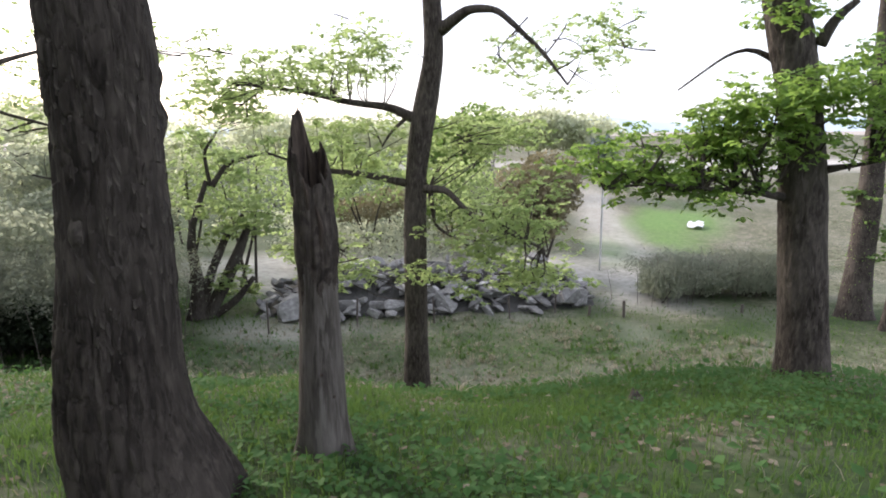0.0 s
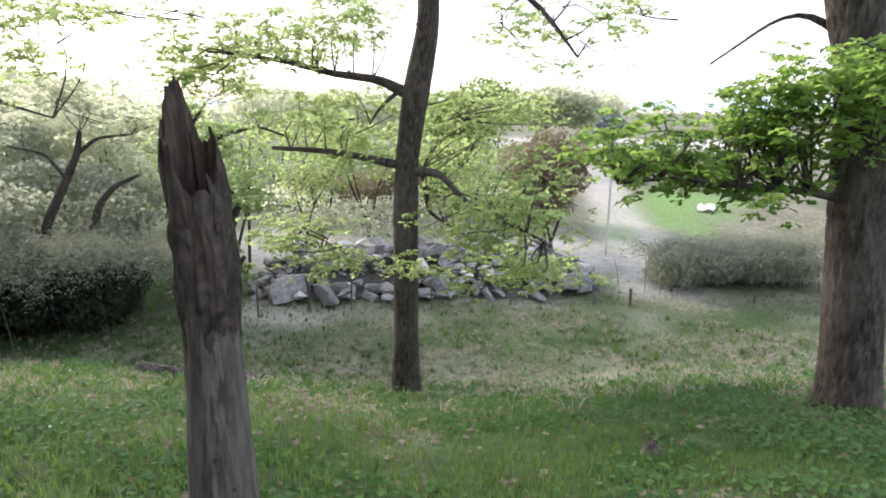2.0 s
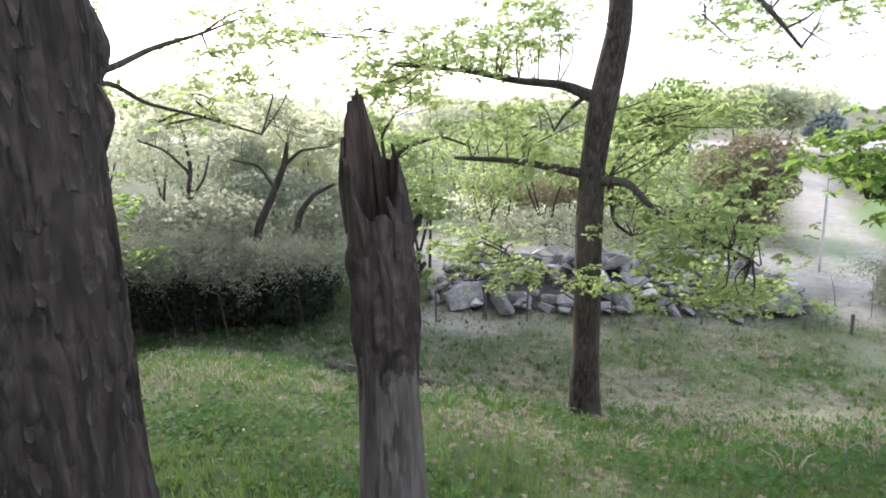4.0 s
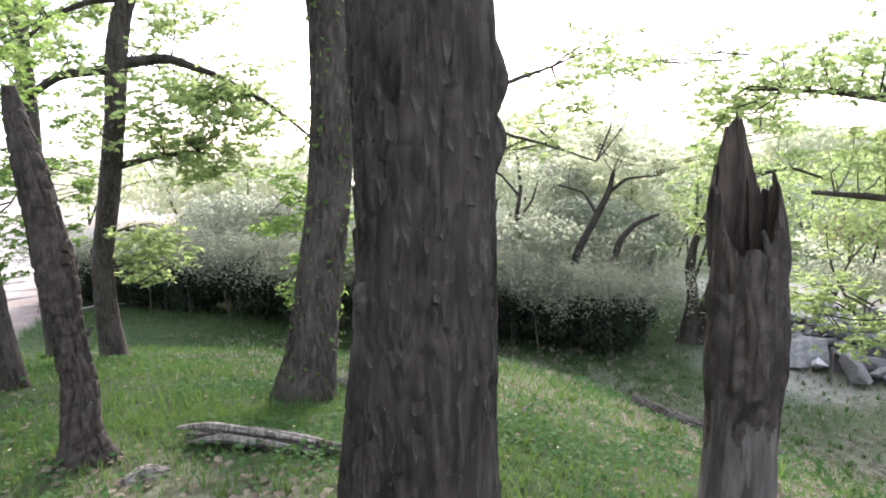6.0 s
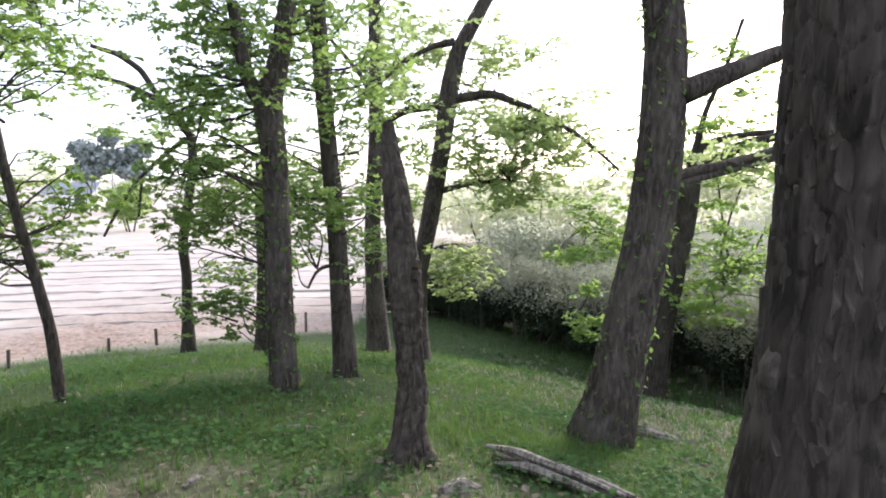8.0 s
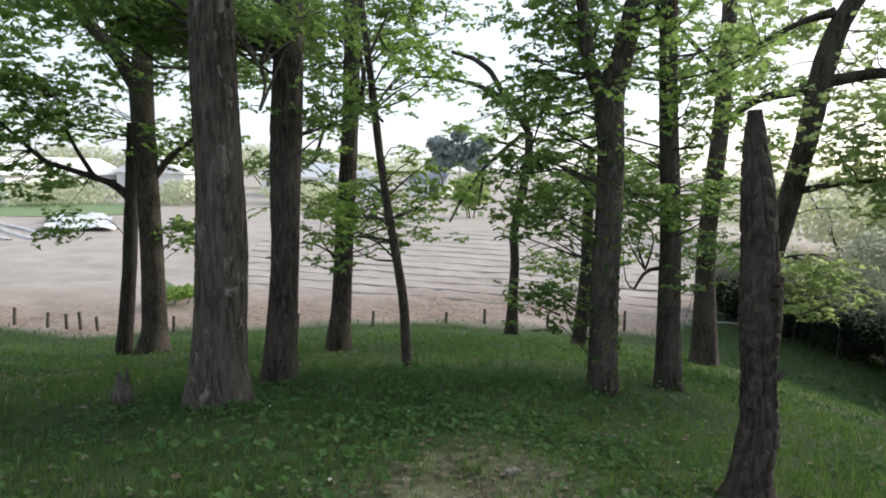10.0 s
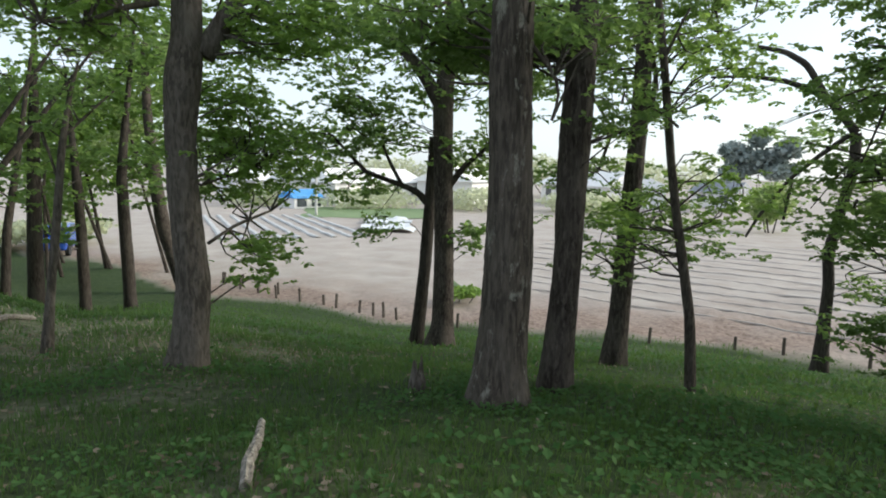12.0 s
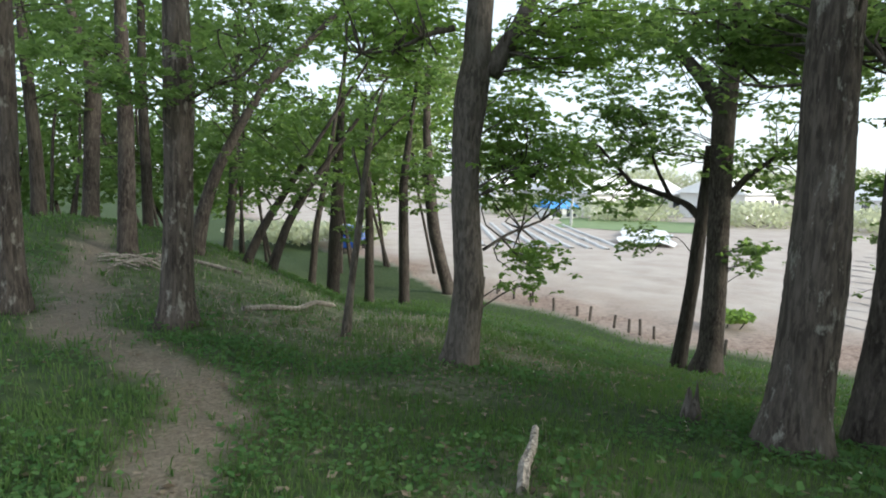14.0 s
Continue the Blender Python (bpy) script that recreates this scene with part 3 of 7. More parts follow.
THICKETS = [
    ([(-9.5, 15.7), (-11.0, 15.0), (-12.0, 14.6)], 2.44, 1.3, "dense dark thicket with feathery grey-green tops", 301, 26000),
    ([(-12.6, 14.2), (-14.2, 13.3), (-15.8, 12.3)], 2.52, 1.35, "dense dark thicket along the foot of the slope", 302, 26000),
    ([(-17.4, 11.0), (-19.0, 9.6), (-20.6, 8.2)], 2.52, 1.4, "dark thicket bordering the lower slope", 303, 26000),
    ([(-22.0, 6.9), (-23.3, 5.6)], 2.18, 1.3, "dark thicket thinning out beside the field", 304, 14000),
    ([(6.9, 21.5), (8.3, 21.9), (9.8, 22.0), (11.2, 22.0)], 1.5, 0.95, "brownish thicket at the edge of the lower meadow", 305, 9000, LEAF_PLUME),
]
BUSHES = [
    ('bush', 'round rusty-green bush on the bank', [(3.2, 26.8, -1.0, 1.8, 1.5, 1.5), (3.0, 26.8, -2.2, 1.4, 1.1, 1.2)], LEAF_RUST, 9000, 0.16, 401, 'shrub', 4),
    ('tree', 'dark green tree behind the rocks', [(-1.0, 38.0, 0.1, 2.4, 1.9, 2.1), (0.7, 38.0, 1.5, 2.1, 1.6, 1.4), (-1.8, 38.0, -2.6, 1.8, 1.4, 1.8)], LEAF, 7000, 0.26, 402, 'tree', 4),
    ('tree', 'lime-green trees far across the bank', [(6.9, 59.6, 1.4, 3.8, 3.0, 1.9), (9.6, 59.2, 0.9, 2.1, 1.7, 1.6)], LEAF_HAZE, 6000, 0.4, 403, 'tree', 4),
    ('tree', 'pale spring trees on the far bank', [(-10.3, 48.9, 0.7, 4.0, 3.2, 1.8), (-15.3, 47.6, 0.8, 3.5, 2.8, 2.0), (-6.1, 51.6, 1.1, 3.3, 2.6, 1.4)], LEAF_HAZE, 8000, 0.32, 404, 'tree', 6),
    ('bush', 'grey shrubs scattered on the sandy bank', [(-5.7, 32.5, -2.6, 2.1, 1.7, 0.7), (-4.1, 33.8, -2.2, 1.9, 1.5, 0.6), (-8.3, 33.0, -2.4, 1.5, 1.2, 0.6), (-0.3, 30.0, -3.7, 1.4, 1.1, 0.6)], LEAF_RUST, 4200, 0.2, 405, 'shrub', 6),
    ('tree', 'dark conifer far beyond the track', [(22.4, 107.7, -1.8, 2.7, 2.2, 2.1), (22.0, 107.8, 0.3, 1.5, 1.2, 1.4)], LEAF_CONIFER, 2600, 0.7, 406, 'tree', 2),
    ('tree', 'hazy line of trees across the valley', [(12.4, 90.1, 1.6, 9.5, 7.6, 1.7), (3.0, 90.9, 1.2, 6.4, 5.2, 1.8)], LEAF_HAZE, 5000, 0.6, 407, 'tree', 4),
    ('tree', 'pale-leaved shrubs above the thicket', [(-16.7, 26.2, 0.2, 2.5, 2.0, 1.6), (-19.3, 24.2, -0.5, 2.4, 2.0, 1.6), (-22.6, 23.9, 0.5, 2.3, 1.8, 2.0), (-15.5, 31.5, 0.2, 2.5, 2.0, 1.5)], LEAF_HAZE, 6000, 0.22, 408, 'tree', 8),
    ('tree', 'bare-stemmed pale trees behind the thicket', [(-26.7, 31.0, 2.3, 4.2, 3.4, 1.8), (-23.4, 36.1, 1.5, 4.2, 3.3, 1.5), (-32.4, 28.0, 2.5, 3.9, 3.1, 2.1)], LEAF_HAZE, 5200, 0.3, 409, 'tree', 8),
    ('tree', 'pale trees beyond the dark thicket', [(-41.3, 19.5, -0.2, 4.8, 3.8, 2.4), (-43.7, 16.3, -1.2, 3.3, 2.7, 2.1), (-38.1, 23.6, 0.3, 3.7, 3.0, 2.6), (-35.2, 27.8, 1.1, 3.5, 2.8, 2.8)], LEAF_HAZE, 6000, 0.32, 410, 'tree', 6),
    ('tree', 'hazy pale trees beyond the oak limbs', [(-47.7, 16.2, -0.3, 5.3, 4.2, 2.7), (-51.0, 11.5, -0.2, 4.4, 3.5, 2.2), (-43.6, 21.1, -0.4, 3.9, 3.1, 2.6)], LEAF_HAZE, 5000, 0.34, 411, 'tree', 5),
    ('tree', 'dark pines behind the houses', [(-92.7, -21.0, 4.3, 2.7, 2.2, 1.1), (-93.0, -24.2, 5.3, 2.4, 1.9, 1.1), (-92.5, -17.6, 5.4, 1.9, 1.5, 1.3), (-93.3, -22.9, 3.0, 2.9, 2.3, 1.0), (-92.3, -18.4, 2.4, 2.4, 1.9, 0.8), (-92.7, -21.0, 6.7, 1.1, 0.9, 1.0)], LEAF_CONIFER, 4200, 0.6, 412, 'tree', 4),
    ('tree', 'roadside trees across the field', [(-85.0, -84.3, 1.5, 8.3, 6.7, 2.5), (-76.5, -91.9, 0.8, 6.0, 4.8, 2.4), (-94.6, -73.6, 1.9, 8.6, 6.9, 2.6)], LEAF_HAZE, 4000, 0.6, 413, 'tree', 4),
    ('tree', 'green trees beyond the ploughed field', [(-107.4, -63.9, 2.2, 10.3, 8.2, 3.0), (-115.3, -48.7, 2.1, 9.1, 7.3, 3.0), (-114.5, -36.5, 1.8, 5.4, 4.3, 2.2)], LEAF_HAZE, 4500, 0.6, 414, 'tree', 4),
    ('bush', "light green shrub at the field's far side", [(-59.0, -11.7, -0.5, 2.1, 1.7, 1.7)], LEAF_YELLOW, 2400, 0.3, 415, 'shrub', 3),
    ('tree', 'pines above the far houses', [(-93.1, -20.4, 4.0, 2.9, 2.3, 1.2), (-92.4, -23.2, 4.8, 2.2, 1.8, 1.2), (-93.7, -17.3, 5.7, 2.0, 1.6, 1.2), (-93.0, -20.9, 6.9, 1.5, 1.2, 1.0), (-93.5, -18.3, 2.8, 2.9, 2.3, 1.0), (-92.2, -23.9, 2.2, 2.6, 2.0, 1.0)], LEAF_CONIFER, 3600, 0.6, 416, 'tree', 4),
    ('tree', 'dense woodland leaves deep in the shade', [(1.4, -23.2, 2.3, 2.2, 1.8, 2.1), (-1.5, -23.3, 1.9, 2.2, 1.8, 2.0), (2.9, -21.1, 1.3, 1.3, 1.1, 1.6)], LEAF, 9500, 0.2, 417, 'tree', 8),
    ('tree', 'woodland crowns closing the mound', [(-0.6, -19.3, 5.3, 2.6, 2.1, 1.1), (1.7, -19.2, 5.0, 1.7, 1.3, 1.1), (-3.5, -21.1, 5.4, 2.1, 1.6, 1.3)], LEAF, 7000, 0.18, 418, 'tree', 6),
    ('tree', 'woodland leaves behind the leaning trees', [(-5.5, -25.8, 2.7, 2.6, 2.1, 1.9), (-8.5, -26.1, 3.2, 2.5, 2.0, 2.0), (-3.7, -26.1, 0.8, 1.6, 1.3, 1.4)], LEAF_FRESH, 9500, 0.2, 419, 'tree', 6),
    ('tree', 'sunlit leaves at the end of the wood', [(-11.4, -27.2, 2.8, 2.4, 2.0, 2.4), (-10.2, -29.7, 0.5, 1.7, 1.4, 1.7), (-12.2, -24.7, 5.0, 2.0, 1.6, 2.0)], LEAF_FRESH, 7000, 0.25, 420, 'tree', 5),
    ('bush', "low green shrub by the field's edge", [(-17.0, -12.1, -2.6, 0.8, 0.6, 0.1)], LEAF_FRESH, 900, 0.14, 421, 'shrub', 2),
    ('bush', 'grassy verge shrubs by the parked car', [(-8.2, -36.5, -2.1, 3.4, 2.7, 0.6), (-12.7, -37.4, -2.1, 2.9, 2.3, 0.5)], LEAF_HAZE, 3000, 0.3, 422, 'shrub', 3),
    ('bush', 'lime shrubs crowding the foot of the bank', [(-8.6, 22.4, -0.5, 1.9, 1.5, 1.5), (-10.5, 22.7, 0.1, 1.3, 1.0, 1.5), (-6.3, 25.2, -1.2, 1.6, 1.3, 1.1)], LEAF_YELLOW, 3800, 0.16, 430, 'shrub', 8),
    ('tree', "light green trees along the bank's top", [(-4.5, 28.7, -0.6, 2.9, 2.3, 1.3), (-0.3, 30.0, -1.2, 2.8, 2.2, 1.4), (-7.2, 29.1, 0.2, 2.7, 2.1, 1.2)], LEAF_YELLOW, 4200, 0.2, 431, 'tree', 8),
    ('bush', 'pale roadside hedge in front of the far sheds', [(-50.0, -52.0, -1.9, 7.0, 4.0, 1.3), (-60.0, -43.5, -1.8, 7.0, 4.5, 1.4), (-68.0, -34.0, -1.8, 6.0, 5.0, 1.4), (-43.0, -62.0, -1.9, 6.0, 4.0, 1.3)], LEAF_HAZE, 7000, 0.4, 423, 'shrub', 6),
    ('bush', 'pale hedge far behind the rocks', [(-4.1, 39.8, -4.3, 6.7, 5.3, 0.8), (-11.9, 38.2, -4.4, 4.3, 3.5, 0.8), (2.6, 39.9, -4.7, 3.3, 2.7, 0.9)], LEAF_HAZE, 5000, 0.26, 432, 'shrub', 6),
    ('tree', 'pale willow-like shrubs above the thicket', [(-15.0, 23.3, 0.5, 2.3, 1.8, 1.3), (-15.4, 21.7, -1.4, 1.8, 1.4, 1.0), (-13.8, 25.2, -1.1, 1.8, 1.5, 1.4)], LEAF_HAZE, 7000, 0.18, 433, 'tree', 10),
    ('tree', 'hazy lime tree line on the far rise', [(-45.8, 40.0, 0.4, 8.2, 6.6, 2.1), (-35.4, 52.1, 2.1, 10.0, 8.0, 1.8), (-21.3, 61.6, 1.5, 9.1, 7.3, 1.7), (-3.7, 63.1, 0.8, 7.0, 5.6, 1.5)], LEAF_HAZE, 6000, 0.42, 434, 'tree', 6),
    ('bush', 'grey feathery shrubs rising over the thicket', [(-13.3, 16.9, -1.5, 2.1, 1.7, 0.8), (-10.8, 18.6, -1.9, 1.5, 1.2, 0.8), (-15.1, 15.8, -1.5, 1.3, 1.1, 0.8)], LEAF_PLUME, 7000, 0.15, 440, 'shrub', 5),
    ('bush', "grey-green scrub behind the thicket's end", [(-13.8, 20.4, -1.2, 2.2, 1.8, 0.9), (-11.9, 21.6, -1.7, 1.4, 1.1, 0.8), (-15.7, 21.5, -0.0, 1.4, 1.1, 1.0)], LEAF_PLUME, 6000, 0.16, 441, 'shrub', 5),
    ('bush', 'pale scrub on the slope beyond the rocks', [(-3.4, 27.8, -3.4, 5.2, 4.2, 0.6), (-6.7, 26.2, -3.3, 2.2, 1.8, 0.5), (1.2, 26.0, -3.5, 1.7, 1.4, 0.4)], LEAF_PLUME, 4500, 0.17, 442, 'shrub', 5),
    ('bush', 'grey scrub beyond the ivy trunk', [(-24.3, 10.9, -0.9, 2.1, 1.7, 0.9), (-23.2, 13.3, -1.0, 1.8, 1.4, 0.9)], LEAF_PLUME, 5000, 0.17, 443, 'shrub', 4),
]
FIELD_POSTS = [(-13.12, -20.98), (-13.15, -19.69), (-13.17, -18.66), (-13.27, -17.54), (-13.33, -16.34), (-13.42, -15.18), (-13.39, -14.52), (-13.5, -13.51), (-13.59, -12.96), (-13.68, -12.58), (-13.68, -12.03), (-14.27, -10.11), (-15.79, -7.23), (-18.04, -3.47), (-18.46, -2.37), (-18.94, -0.51), (-19.14, 1.74), (-12.84, -20.42), (-12.89, -19.42), (-12.92, -18.26), (-12.95, -17.2), (-13.17, -16.15), (-14.77, -6.78), (-16.87, -5.38), (-20.53, 1.79)]
NORTH_POSTS = [(-5.87, 17.05, 0.96, 0.03), (-4.61, 17.9, 0.9, 0.03), (-3.46, 18.23, 0.92, 0.03), (-1.07, 18.72, 0.86, 0.03), (3.94, 19.45, 0.37, 0.05), (5.05, 19.37, 0.55, 0.05), (8.98, 19.76, 0.29, 0.05), (2.93, 20.11, 1.1, 0.03), (1.36, 19.33, 0.74, 0.03)]
PATCHES = [
    ('crop_field', 'green strip at the far side of the field', [(-35.26, -45.16), (-44.85, -36.85), (-56.36, -46.64), (-44.51, -57.36)], CROP),
    ('plastic_sheet', 'crumpled white plastic film on the far field', [(-31.25, -32.84), (-32.83, -29.13), (-40.68, -36.72), (-38.66, -40.59)], PLASTIC, 0.25, 12, 'structure', 'sheet', 0.2),
    ('plastic_sheet', 'pale sheet lying on the meadow', [(13.0, 36.79), (13.97, 36.72), (14.7, 38.72), (13.76, 38.71)], PLASTIC, 0.2, 6, 'structure', 'sheet', 0.1),
    ('crop_field', 'low green crop patch in the bare field', [(-20.23, -15.31), (-18.12, -12.29), (-17.57, -12.25), (-18.72, -14.21)], CROP, 0.12, 8, 'structure', 'field', 0.1),
]
HOUSES = [
    (-72.6, -56.2, 16, 8, 3.4, 20, 'white low building beyond the field', WHITEWALL, WHITEWALL),
    (-56.2, -67.2, 14, 7, 3.2, 10, 'white shed beyond the field', WHITEWALL, WHITEWALL),
    (-92.0, -39.5, 18, 8, 3.2, 35, 'long white greenhouse-like shed', WHITEWALL, WHITEWALL),
    (-101.3, -27.6, 7, 6, 2.6, 80, 'white house with a blue-grey roof', WHITEWALL, ROOF),
    (-85.3, -41.5, 14, 8, 3.2, 70, 'low white building by the road', WHITEWALL, WHITEWALL),
    (-58.0, -61.8, 16, 7, 3.0, 0, 'pale building seen between the trees', WHITEWALL, WHITEWALL),
    (-50.9, -73.8, 12, 7, 3.0, -10, 'pale shed behind the trees', WHITEWALL, WHITEWALL),
    (-43.7, -56.8, 4, 3, 1.4, 0, 'low shed under a bright blue tarpaulin roof', WHITEWALL, BLUESHEET),
]
POLES = [(-37.6, -46.3, 5.2, 0.14, 'white roadside pole beyond the field', POLEGREY), (5.7, 26.3, 4.3, 0.05, 'tall thin grey pole beside the sandy track', POLEGREY)]
CAR_AT = (-11.4, -33.6, 60)


# ---- the ground: one sheet out to the horizon ----
def build_ground():
    rad = np.concatenate([np.linspace(0.12, 9, 75), np.linspace(9.2, 32, 100), 32 * 1.075 ** np.arange(1, 58)])
    seg = 420
    a = np.linspace(0, 2 * np.pi, seg, endpoint=False)
    x = np.concatenate([[0], (rad[:, None] * np.cos(a)).ravel()])
    y = np.concatenate([[0.5], (0.5 + rad[:, None] * np.sin(a)).ravel()])
    soil = soil_mask(x, y)
    clods = (0.05 * vnoise(x * 2.2, y * 2.2, 0, 31) + 0.07 * np.clip(vnoise(x * 3.4, y * 3.4, 0, 32), 0, 1) * raw_mask(x, y)) * soil * (np.hypot(x, y) < 32)
    z = surface(x, y) + clods
    faces = [(0, 1 + j, 1 + (j + 1) % seg) for j in range(seg)]
    i = 1 + np.arange(len(rad) - 1)[:, None] * seg
    j = np.arange(seg)[None, :]
    k = (j + 1) % seg
    faces += np.stack([i + j, i + seg + j, i + seg + k, i + k], -1).reshape(-1, 4).tolist()
    me = mesh_of("ground", np.stack([x, y, z], -1), faces, GROUND, True)
    for name, vals in (("soil", soil), ("dry", dry_mask(x, y)), ("sand", sand_mask(x, y)), ("raw", raw_mask(x, y)), ("meadow", meadow_mask(x, y)), ("path", path_mask(x, y))):
        me.attributes.new(name, "FLOAT", "POINT").data.foreach_set("value", vals.astype(np.float32))
    tagged(new("ground", me), "grassy knoll sloping to bare ploughed fields and a sandy track", "ground", kind="structure")


build_ground()


# ---- grass, weeds and litter ----
def blades(n, rmax, rmin, height, width, mat, name, label, want, seed, bend=0.5):
    rng = np.random.default_rng(seed)
    r = np.sqrt(rng.uniform(rmin ** 2, rmax ** 2, n))
    a = rng.uniform(0, 2 * np.pi, n)
    x, y = -0.1 + r * np.cos(a), 0.8 + r * np.sin(a)
    keep = rng.uniform(0, 1, n) < want(x, y) * (1 - 0.93 * path_mask(x, y))
    x, y = x[keep], y[keep]
    n = len(x)
    z = surface(x, y) - 0.01
    h = height * rng.uniform(0.45, 1.35, n) * (1 + 0.45 * vnoise(x * 1.1, y * 1.1, 0, 41))
    yaw = rng.uniform(0, 2 * np.pi, n)
    lean = rng.uniform(0, 2 * np.pi, n)
    b = h * bend * rng.uniform(0.2, 1.2, n)
    w = width * rng.uniform(0.7, 1.3, n)
    cx, cy = np.cos(yaw) * w, np.sin(yaw) * w
    lx, ly = np.cos(lean) * b, np.sin(lean) * b
    v = np.stack([np.stack([x - cx, y - cy, z], -1), np.stack([x + cx, y + cy, z], -1),
                  np.stack([x + cx * 0.8 + lx * 0.35, y + cy * 0.8 + ly * 0.35, z + h * 0.6], -1), np.stack([x - cx * 0.8 + lx * 0.35, y - cy * 0.8 + ly * 0.35, z + h * 0.6], -1),
                  np.stack([x + lx, y + ly, z + h * 0.95], -1)], 1).reshape(-1, 3)
    k = np.arange(n)[:, None] * 5
    f = np.vstack([k + np.array([0, 1, 2]), k + np.array([0, 2, 3]), k + np.array([3, 2, 4])])
    tagged(new(name, mesh_of(name, v, f, mat)), label, "grass", kind="stuff")


def lawn(x, y):
    return (1 - np.where(y > 4.5, 0.45, 0.97) * dry_mask(x, y)) * (1 - soil_mask(x, y)) * (1 - sand_mask(x, y)) * np.clip(0.75 + 0.5 * vnoise(x * 0.8, y * 0.8, 0, 51), 0.15, 1)


def straw(x, y):
    return np.clip(dry_mask(x, y) * 0.9 + 0.07, 0, 1) * np.where(y < 0, 0.35, 1.0) * (1 - soil_mask(x, y)) * (1 - sand_mask(x, y))


blades(150000, 5.0, 0.5, 0.07, 0.0034, GRASS, "grass", "short green grass on the knoll", lawn, 1)
blades(130000, 11.0, 5.0, 0.085, 0.0055, GRASS, "grass", "short green grass down the slopes", lawn, 2)
blades(90000, 22.0, 11.0, 0.11, 0.011, GRASS, "grass", "coarse grass at the foot of the knoll", lawn, 3)
blades(26000, 7.0, 0.5, 0.06, 0.003, GRASS_DRY, "dry_grass", "thin straw-coloured grass on worn turf", straw, 4, 0.9)
blades(120000, 18.0, 6.0, 0.08, 0.008, GRASS_DRY, "dry_grass", "straw-coloured grass below the brow", straw, 5, 0.9)
blades(9000, 22.0, 13.0, 0.2, 0.011, GRASS, "tall_grass", "taller weeds fringing the lawn", lambda x, y: np.clip(1.2 - np.abs(ground_z(x, y) + 3.6) / 0.5, 0, 1) * (y > 4) * (1 - sand_mask(x, y)), 6)


def tufts(n, rmin, rmax, m, height, spread, width, mat, name, label, want, seed):
    """Tussocks: m blades leaning outwards from each of n feet."""
    rng = np.random.default_rng(seed)
    r = np.sqrt(rng.uniform(rmin ** 2, rmax ** 2, n))
    a = rng.uniform(0, 2 * np.pi, n)
    x, y = -0.1 + r * np.cos(a), 0.8 + r * np.sin(a)
    keep = rng.uniform(0, 1, n) < want(x, y) * (1 - 0.93 * path_mask(x, y))
    x, y = np.repeat(x[keep], m), np.repeat(y[keep], m)
    big = np.repeat(rng.uniform(0.5, 1.35, int(keep.sum())), m)
    n = len(x)
    yaw, out = rng.uniform(0, 2 * np.pi, n), rng.uniform(0.15, 1.0, n)
    lx, ly = np.cos(yaw), np.sin(yaw)
    x, y = x + lx * 0.25 * spread * out * big, y + ly * 0.25 * spread * out * big
    z = surface(x, y) - 0.01
    h = height * big * rng.uniform(0.6, 1.2, n) * (1.15 - 0.5 * out)
    b = spread * big * out
    w = width * rng.uniform(0.7, 1.3, n)
    cx, cy = -ly * w, lx * w
    v = np.stack([np.stack([x - cx, y - cy, z], -1), np.stack([x + cx, y + cy, z], -1),
                  np.stack([x + cx * 0.9 + lx * b * 0.4, y + cy * 0.9 + ly * b * 0.4, z + h * 0.75], -1), np.stack([x - cx * 0.9 + lx * b * 0.4, y - cy * 0.9 + ly * b * 0.4, z + h * 0.75], -1),
                  np.stack([x + lx * b, y + ly * b, z + h * 0.9], -1)], 1).reshape(-1, 3)
    k = np.arange(n)[:, None] * 5
    f = np.vstack([k + np.array([0, 1, 2]), k + np.array([0, 2, 3]), k + np.array([3, 2, 4])])
    tagged(new(name, mesh_of(name, v, f, mat)), label, "grass", kind="stuff")


def below_brow(x, y):
    return np.clip((y - 5.2) / 2.5, 0, 1) * (1 - np.exp(-((x + 4.65) / 2.0) ** 4 - ((y - 10.8) / 0.6) ** 2)) * (1 - sand_mask(x, y)) * (1 - soil_mask(x, y)) * np.clip(0.6 + 0.9 * vnoise(x * 0.55, y * 0.8, 0, 91), 0.08, 1)


def clumped(x, y):
    return np.clip(0.15 + 1.2 * vnoise(x * 1.4, y * 1.4, 0, 92), 0, 1) * (1 - soil_mask(x, y)) * (1 - sand_mask(x, y)) * (1 - 0.8 * dry_mask(x, y))


tufts(8500, 3.5, 18.5, 13, 0.15, 0.17, 0.007, GRASS_DRY, "dry_tussocks", "tussocks of bleached straw-coloured grass on the slope", below_brow, 21)
tufts(5200, 3.5, 18.5, 13, 0.16, 0.15, 0.0085, GRASS, "green_tussocks", "green tussocks dotted over the bleached slope", below_brow, 22)
tufts(5200, 0.7, 6.5, 12, 0.1, 0.09, 0.0032, GRASS, "grass_tufts", "denser tufts of long grass on the knoll", clumped, 23)
tufts(4200, 6.5, 16.0, 11, 0.13, 0.13, 0.0065, GRASS, "grass_tufts", "denser tufts of grass down the slopes", clumped, 24)


